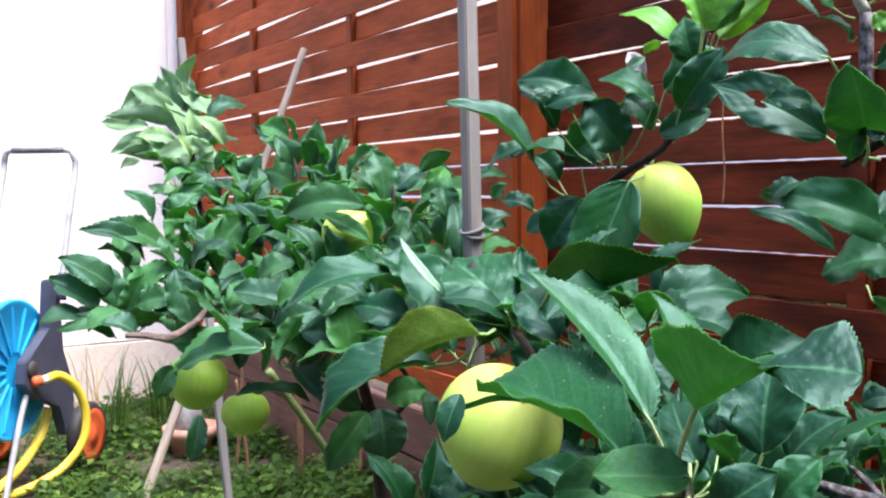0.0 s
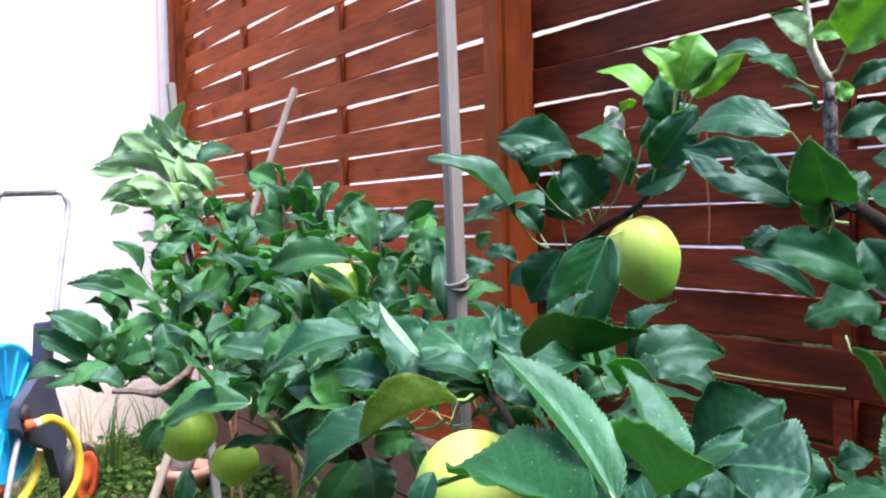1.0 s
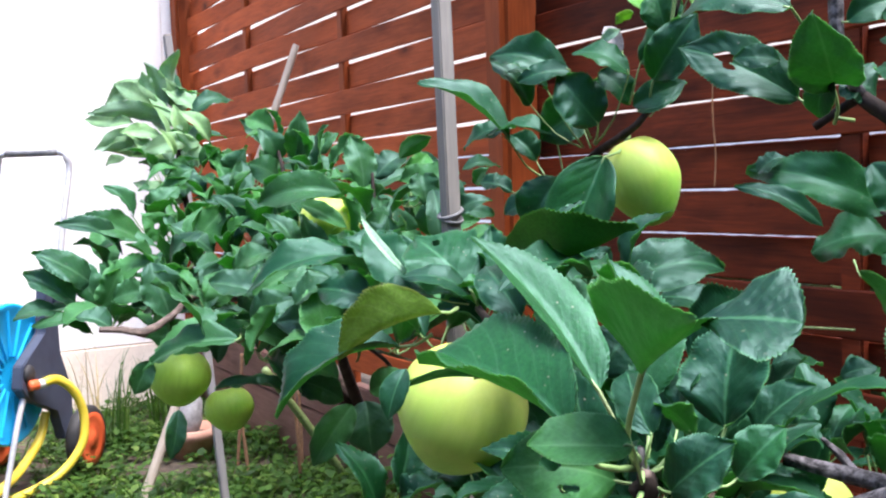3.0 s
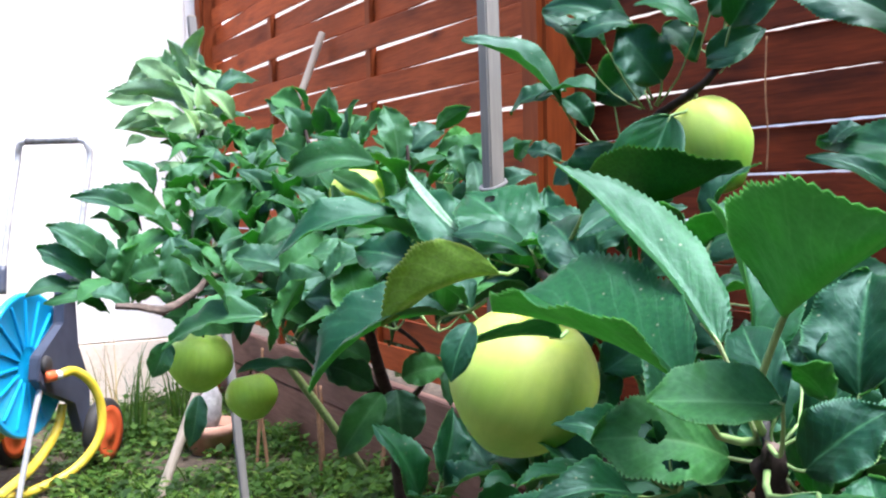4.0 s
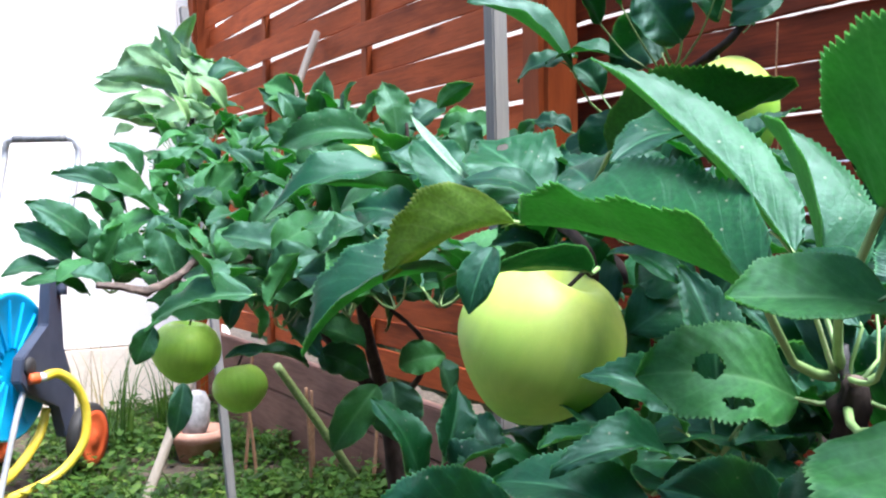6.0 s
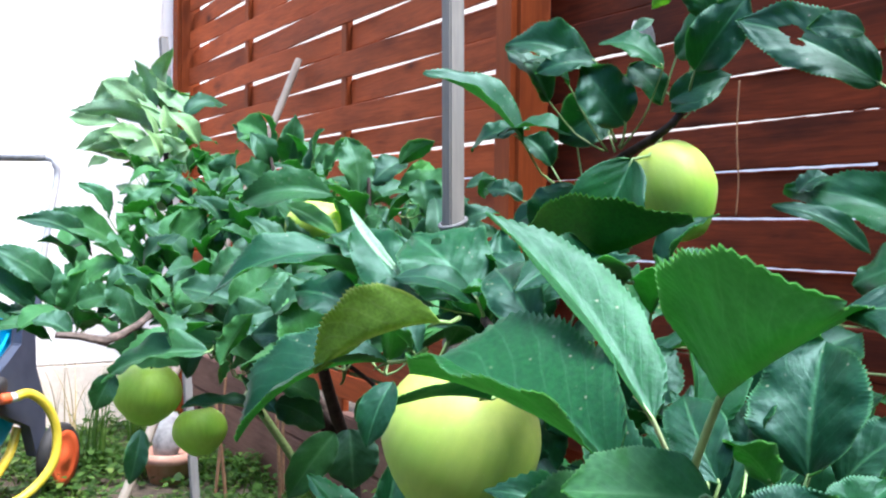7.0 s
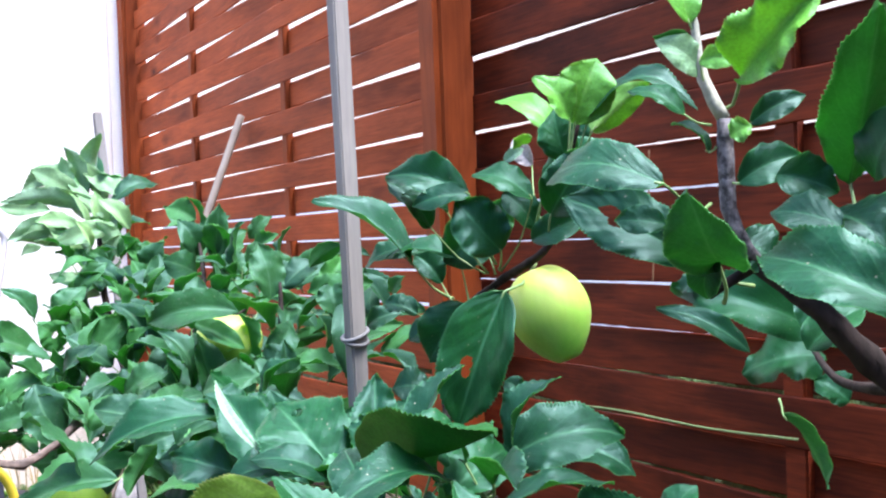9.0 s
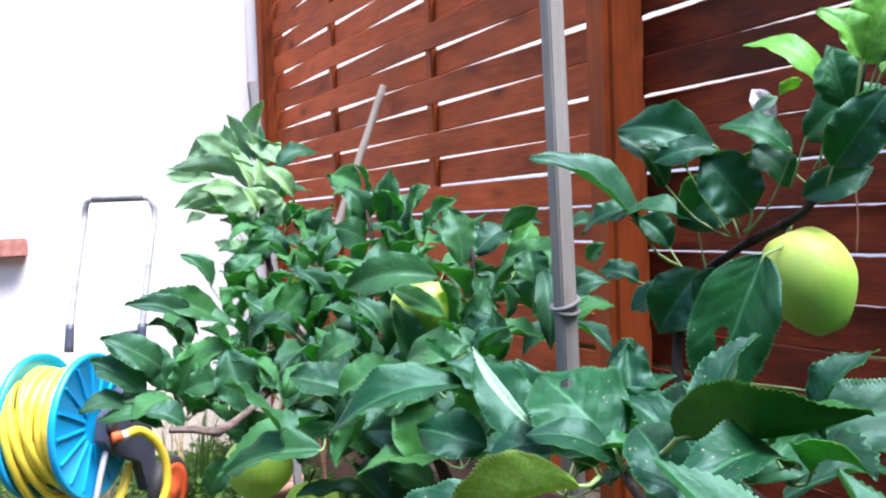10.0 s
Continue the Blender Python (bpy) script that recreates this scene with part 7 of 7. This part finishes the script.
rosette(far, (0.769, 1.689, 0.846), (0.033, -0.215, 1.000), 5, 0.070, 6507, 1.00)
rosette(far, (0.868, 1.816, 0.897), (0.111, -0.495, 1.000), 5, 0.065, 2485, 1.00)
rosette(far, (0.909, 1.801, 0.957), (0.294, -0.234, 1.000), 4, 0.060, 249, 1.00)
rosette(far, (0.885, 1.647, 0.888), (0.137, -0.555, 1.000), 5, 0.065, 9685, 1.00)
rosette(far, (0.866, 1.492, 0.892), (-0.366, -0.054, 1.000), 5, 0.060, 4415, 1.00)
rosette(far, (0.602, 1.631, 0.824), (-0.022, -0.097, 1.000), 4, 0.070, 6351, 1.00)
rosette(far, (0.629, 1.514, 0.765), (0.171, 0.045, 1.000), 5, 0.075, 6472, 1.00)
rosette(far, (0.702, 1.550, 0.805), (0.183, -0.196, 1.000), 5, 0.070, 2198, 1.00)
rosette(far, (0.697, 1.391, 0.795), (0.303, -0.532, 1.000), 5, 0.070, 2228, 1.00)
rosette(far, (0.742, 1.376, 0.816), (-0.004, -0.419, 1.000), 5, 0.070, 7147, 1.00)
rosette(far, (0.761, 1.310, 0.789), (0.223, -0.001, 1.000), 5, 0.070, 6901, 1.00)
rosette(far, (0.563, 1.421, 0.728), (0.006, -0.330, 1.000), 4, 0.070, 5750, 1.00)
rosette(far, (0.603, 1.303, 0.720), (0.027, -0.315, 1.000), 5, 0.070, 3808, 1.00)
rosette(far, (0.652, 1.292, 0.744), (0.323, -0.123, 1.000), 5, 0.070, 470, 1.00)
rosette(far, (0.675, 1.222, 0.711), (0.285, 0.094, 1.000), 5, 0.070, 2673, 1.00)
rosette(far, (0.707, 1.161, 0.750), (0.159, -0.372, 1.000), 5, 0.070, 8877, 1.00)
rosette(far, (0.746, 1.149, 0.781), (0.324, -0.202, 1.000), 5, 0.065, 3460, 1.00)
rosette(far, (0.803, 1.182, 0.826), (0.106, 0.092, 1.000), 4, 0.060, 4376, 1.00)
rosette(far, (0.885, 1.254, 0.858), (-0.172, -0.556, 1.000), 4, 0.055, 7922, 1.00)
rosette(far, (0.729, 1.039, 0.760), (-0.329, -0.040, 1.000), 5, 0.065, 6726, 1.00)
rosette(far, (0.644, 1.222, 0.662), (0.318, -0.586, 1.000), 5, 0.070, 6999, 1.00)
rosette(far, (0.677, 1.103, 0.683), (0.215, 0.011, 1.000), 5, 0.070, 725, 1.00)
rosette(far, (0.676, 0.994, 0.701), (0.084, -0.067, 1.000), 5, 0.065, 6190, 1.00)
rosette(far, (0.512, 1.490, 0.763), (0.175, -0.368, 1.000), 4, 0.065, 4573, 1.00)
rosette(far, (0.719, 1.968, 0.912), (0.004, 0.099, 1.000), 5, 0.060, 5074, 1.00)
rosette(far, (0.777, 1.900, 0.921), (-0.394, -0.524, 1.000), 5, 0.060, 8775, 1.00)
rosette(far, (0.667, 1.398, 0.774), (-0.375, -0.462, 1.000), 5, 0.065, 6684, 1.00)
rosette(far, (0.705, 1.330, 0.763), (-0.167, -0.416, 1.000), 5, 0.065, 696, 1.00)
rosette(far, (0.704, 1.218, 0.749), (0.384, -0.362, 1.000), 5, 0.065, 5902, 1.00)
rosette(far, (0.767, 1.529, 0.828), (0.367, 0.028, 1.000), 5, 0.060, 6190, 1.00)
rosette(far, (0.784, 1.415, 0.841), (-0.099, 0.009, 1.000), 5, 0.060, 6328, 1.00)
rosette(far, (0.814, 1.347, 0.843), (0.115, -0.183, 1.000), 4, 0.055, 9163, 1.00)
rosette(far, (0.622, 1.410, 0.754), (-0.318, 0.081, 1.000), 5, 0.065, 8308, 1.00)
rosette(far, (0.704, 1.099, 0.717), (-0.183, -0.156, 1.000), 5, 0.060, 3894, 1.00)
rosette(far, (0.632, 1.285, 0.678), (0.349, -0.294, 1.000), 5, 0.060, 4231, 1.00)
rosette(far, (0.663, 1.162, 0.672), (0.017, -0.216, 1.000), 5, 0.060, 188, 1.00)
rosette(far, (0.642, 1.619, 0.804), (0.231, 0.091, 1.000), 5, 0.060, 5159, 1.00)
rosette(near, (0.685, 0.719, 0.740), (-0.384, -0.169, 1.000), 5, 0.060, 2184, 1.00)
rosette(near, (0.655, 0.620, 0.770), (-0.352, -0.161, 1.000), 5, 0.060, 7640, 1.00)
rosette(near, (0.689, 0.590, 0.779), (-0.118, 0.042, 1.000), 5, 0.060, 9976, 1.00)
rosette(near, (0.652, 0.778, 0.731), (0.166, -0.083, 1.000), 5, 0.060, 364, 1.00)
rosette(near, (0.665, 0.886, 0.712), (0.072, 0.068, 1.000), 5, 0.060, 349, 1.00)
rosette(near, (0.637, 0.578, 0.620), (0.371, -0.424, 1.000), 5, 0.055, 7477, 1.00)
rosette(near, (0.626, 0.661, 0.601), (-0.161, -0.179, 1.000), 5, 0.055, 2907, 1.00)
rosette(near, (0.603, 0.478, 0.652), (-0.109, -0.381, 1.000), 5, 0.055, 6049, 1.00)
rosette(near, (0.586, 0.766, 0.577), (0.275, -0.415, 1.000), 4, 0.055, 6180, 1.00)
rosette(near, (0.619, 0.431, 0.662), (-0.316, -0.031, 1.000), 4, 0.055, 9327, 1.00)
rosette(near, (0.726, 0.702, 0.705), (0.147, -0.508, 1.000), 4, 0.055, 8193, 1.00)
rosette(near, (0.690, 0.606, 0.680), (-0.222, -0.037, 1.000), 5, 0.055, 3911, 1.00)
rosette(near, (0.663, 0.724, 0.600), (-0.138, -0.125, 1.000), 5, 0.055, 1590, 1.00)
rosette(near, (0.667, 0.776, 0.573), (-0.319, -0.375, 1.000), 5, 0.055, 5469, 1.00)
rosette(near, (0.713, 0.753, 0.603), (0.140, -0.443, 1.000), 5, 0.055, 2774, 1.00)
rosette(near, (0.744, 0.850, 0.578), (-0.336, -0.081, 1.000), 5, 0.055, 3573, 1.00)
rosette(near, (0.704, 0.705, 0.637), (0.308, -0.284, 1.000), 4, 0.050, 3687, 1.00)
rosette(near, (0.686, 0.647, 0.622), (0.230, -0.576, 1.000), 5, 0.055, 3127, 1.00)
rosette(near, (0.652, 0.545, 0.646), (-0.148, -0.015, 1.000), 5, 0.055, 9419, 1.00)
rosette(near, (0.609, 0.449, 0.676), (-0.253, -0.405, 1.000), 4, 0.050, 1402, 1.00)
rosette(near, (0.894, 0.497, 0.628), (-0.063, -0.237, 1.000), 5, 0.055, 4443, 1.00)
rosette(near, (0.871, 0.533, 0.640), (-0.028, -0.156, 1.000), 5, 0.055, 4758, 1.00)
rosette(near, (0.709, 0.441, 0.645), (-0.275, -0.597, 1.000), 5, 0.055, 8359, 1.00)
rosette(near, (0.666, 0.450, 0.659), (-0.374, -0.280, 1.000), 5, 0.050, 8504, 1.00)
rosette(near, (0.942, 0.480, 0.629), (0.371, -0.219, 1.000), 5, 0.055, 3727, 1.00)
rosette(far, (0.490, 1.411, 0.698), (0.289, 0.001, 1.000), 6, 0.062, 4703, 1.00)
rosette(far, (0.540, 1.435, 0.717), (-0.304, -0.429, 1.000), 5, 0.060, 576, 1.00)
rosette(far, (0.584, 1.446, 0.722), (0.323, -0.114, 1.000), 5, 0.060, 3252, 1.00)
leaf(far, (0.676, 1.151, 0.868), (0.725, 1.122, 0.836), (-0.5, -0.5, 0.7), 0.03, bow=0.08, vee=(15, 30), wave=0.12)
rosette(near, (0.580, 0.483, 0.680), (-0.38, -0.23, 1.0), 5, 0.055, 6062, 1.00)
rosette(near, (0.720, 0.484, 0.708), (-0.47, -0.49, 1.0), 5, 0.055, 7688, 1.00)
rosette(near, (0.593, 0.543, 0.644), (-0.37, -0.38, 1.0), 5, 0.055, 7705, 1.00)
rosette(near, (0.631, 0.453, 0.671), (-0.23, -0.23, 1.0), 5, 0.055, 6507, 1.00)
rosette(near, (0.678, 0.715, 0.604), (-0.26, -0.14, 1.0), 5, 0.055, 6351, 1.00)
rosette(near, (0.681, 0.761, 0.739), (-0.14, -0.04, 1.0), 5, 0.055, 6472, 1.00)
rosette(near, (0.684, 1.005, 0.759), (-0.14, -0.21, 1.0), 5, 0.055, 2198, 1.00)
leaf(near, (0.935, 0.836, 1.028), (0.926, 0.855, 1.057), (-0.75, -0.62, 0.2), 0.021, root=(0.886, 0.752, 0.962), bow=0.12, vee=(14, 35), wave=0.2, pale=7)
# low foliage along added lower limbs, mostly unseen, to shade the fence behind
low_random = random.Random(31)
for (fx, fy, fz), (tx, ty, tz), count in (((0.95, 0.50, 0.42), (1.30, 0.22, 0.55), 5), ((0.95, 0.50, 0.42), (1.28, 0.66, 0.55), 5), ((0.93, 0.50, 0.46), (0.80, 0.16, 0.56), 5), ((0.93, 0.50, 0.46), (0.62, 0.47, 0.585), 5)):
    limb(near, [(fx, fy, fz), ((fx + tx) / 2, (fy + ty) / 2, (fz + tz) / 2 - 0.02), (tx, ty, tz)], [0.008, 0.006, 0.003], rough=0.5)
    for k in range(count):
        q = (k + 1) / count
        at = (fx + (tx - fx) * q, fy + (ty - fy) * q, fz + (tz - fz) * q - 0.01)
        rosette(near, at, (low_random.uniform(-0.5, 0.5), low_random.uniform(-0.5, 0.5), 0.8), 6, 0.07, low_random.randrange(9999), 1.25)
limb(near, [(0.980, 0.520, 0.000), (0.990, 0.520, 0.250), (0.930, 0.500, 0.500)], [0.021, 0.018, 0.015], name='trunk', label='slim brown bark trunk')
limb(near, [(0.930, 0.500, 0.500), (0.731, 0.418, 0.554), (0.542, 0.382, 0.709), (0.532, 0.377, 0.729)], [0.011, 0.008, 0.0055, 0.0048])
limb(near, [(0.540, 0.388, 0.690), (0.533, 0.380, 0.715), (0.524, 0.371, 0.7365)], [0.0055, 0.0048, 0.0042], rough=0.9, name='spur', label='short dark woody spur')
limb(near, [(0.5241, 0.3711, 0.7364), (0.5236, 0.3706, 0.7374)], [0.0030, 0.0026], TWIG, name='cut_end', label='pale cut end of the spur')
limb(near, [(0.532, 0.377, 0.729), (0.531, 0.380, 0.736), (0.528, 0.379, 0.748)], [0.004, 0.0025, 0.0015], BARK_PALE)
limb(near, [(0.930, 0.500, 0.500), (0.621, 0.579, 0.658), (0.609, 0.606, 0.726), (0.589, 0.590, 0.770), (0.605, 0.640, 0.787)], [0.009, 0.006, 0.0045, 0.0035, 0.003])
limb(near, [(0.930, 0.500, 0.500), (0.889, 0.715, 0.634), (0.788, 0.831, 0.768), (0.829, 0.852, 0.777), (0.843, 0.874, 0.814), (0.860, 0.869, 0.873), (0.873, 0.819, 0.910), (0.874, 0.748, 0.940), (0.890, 0.730, 0.974), (0.839, 0.679, 0.981), (0.845, 0.659, 1.047)], [0.009, 0.0068, 0.006, 0.0055, 0.005, 0.0045, 0.0042, 0.0036, 0.003, 0.0024, 0.0016], rough=0.5)
limb(near, [(0.950, 0.500, 0.450), (0.903, 0.328, 0.810), (0.855, 0.387, 0.855), (0.809, 0.409, 0.904), (0.788, 0.437, 0.934)], [0.012, 0.011, 0.009, 0.007, 0.005], rough=0.5)
limb(near, [(0.788, 0.437, 0.934), (0.772, 0.440, 0.956), (0.769, 0.442, 0.982), (0.769, 0.442, 1.021)], [0.005, 0.0045, 0.0048, 0.0045], BARK_PALE, rough=0.5)
limb(near, [(0.769, 0.442, 1.021), (0.762, 0.451, 1.046), (0.758, 0.455, 1.091)], [0.0038, 0.0034, 0.0018], WOOL, rough=0.5, name='shoot_tip', label='pale woolly tip of the shoot')
limb(near, [(0.788, 0.437, 0.934), (0.776, 0.465, 0.915)], [0.0035, 0.0028])
limb(near, [(0.855, 0.387, 0.855), (0.925, 0.480, 0.844), (1.117, 0.643, 0.841)], [0.005, 0.003, 0.002])
limb(near, [(0.691, 0.303, 0.711), (0.675, 0.329, 0.711), (0.667, 0.359, 0.712), (0.654, 0.394, 0.717)], [0.0052, 0.005, 0.0045, 0.0034], BARK_PALE, rough=1.0)
limb(near, [(0.669, 0.355, 0.711), (0.673, 0.372, 0.721), (0.669, 0.380, 0.729)], [0.0023, 0.0019, 0.0012], BARK_PALE, rough=1.2)
limb(near, [(0.675, 0.337, 0.709), (0.658, 0.348, 0.701), (0.644, 0.364, 0.698)], [0.0038, 0.003, 0.002], BARK_PALE, rough=1.2)
limb(far, [(0.960, 1.520, 0.000), (0.950, 1.500, 0.250), (0.900, 1.450, 0.500)], [0.018, 0.016, 0.014], name='trunk', label='slim brown bark trunk')
limb(far, [(0.900, 1.450, 0.500), (0.742, 1.380, 0.690), (0.601, 1.321, 0.746), (0.545, 1.292, 0.724), (0.502, 1.271, 0.709), (0.474, 1.266, 0.716), (0.446, 1.262, 0.719)], [0.01, 0.0065, 0.0048, 0.0042, 0.0052, 0.0035, 0.003], TWIG, rough=0.8)
limb(far, [(0.900, 1.450, 0.500), (0.698, 1.319, 0.692), (0.697, 1.491, 0.744), (0.742, 1.800, 0.803), (0.773, 2.005, 0.899), (0.792, 2.100, 1.060), (0.785, 2.114, 1.160)], [0.012, 0.009, 0.008, 0.007, 0.006, 0.0045, 0.0015])
limb(far, [(0.900, 1.450, 0.500), (0.757, 1.239, 0.698), (0.786, 1.184, 0.772), (0.806, 1.205, 0.838), (0.813, 1.217, 0.907)], [0.01, 0.007, 0.006, 0.0045, 0.002])
limb(far, [(0.691, 1.381, 0.720), (0.771, 1.472, 0.806), (0.860, 1.658, 0.899), (0.889, 1.776, 0.998)], [0.007, 0.006, 0.0045, 0.002])
limb(far, [(0.900, 1.450, 0.500), (0.842, 1.248, 0.578), (0.811, 1.184, 0.641), (0.716, 1.128, 0.702)], [0.006, 0.004, 0.003, 0.002])
apple((0.563, 0.602, 0.7195), 0.0481, (24, 12, 0), APPLE_YELLOW, (0.585, 0.580, 0.766), 'large yellow green apple hanging under dark leaves', 1.02)
apple((0.759, 0.462, 0.643), 0.034, (0, 8, 60), APPLE_YELLOW, (0.765, 0.47, 0.69), 'small yellow green apple behind the grey branch')
apple((0.886, 0.754, 0.881), 0.0384, (-22, -10, 0), APPLE_YELLOW, (0.877, 0.774, 0.931), 'ripe yellow apple hanging beside the fence post', 1.27)
apple((0.598, 1.461, 0.608), 0.0480, (4, 6, 0), APPLE_GREEN, (0.608, 1.435, 0.681), 'round green apple hanging low in the far tree')
apple((0.663, 1.432, 0.555), 0.0378, (-8, 10, 70), APPLE_GREEN, (0.664, 1.419, 0.606), 'small green apple beside the larger one')
apple((0.727, 1.177, 0.839), 0.0403, (0, 8, 10), APPLE_YELLOW, (0.779, 1.255, 0.872), 'yellow apple half hidden by leaves')
apple((0.607, 0.607, 0.627), 0.0260, (0, 8, 30), APPLE_YELLOW, (0.614, 0.609, 0.649), 'yellow green apple low under the leaves')
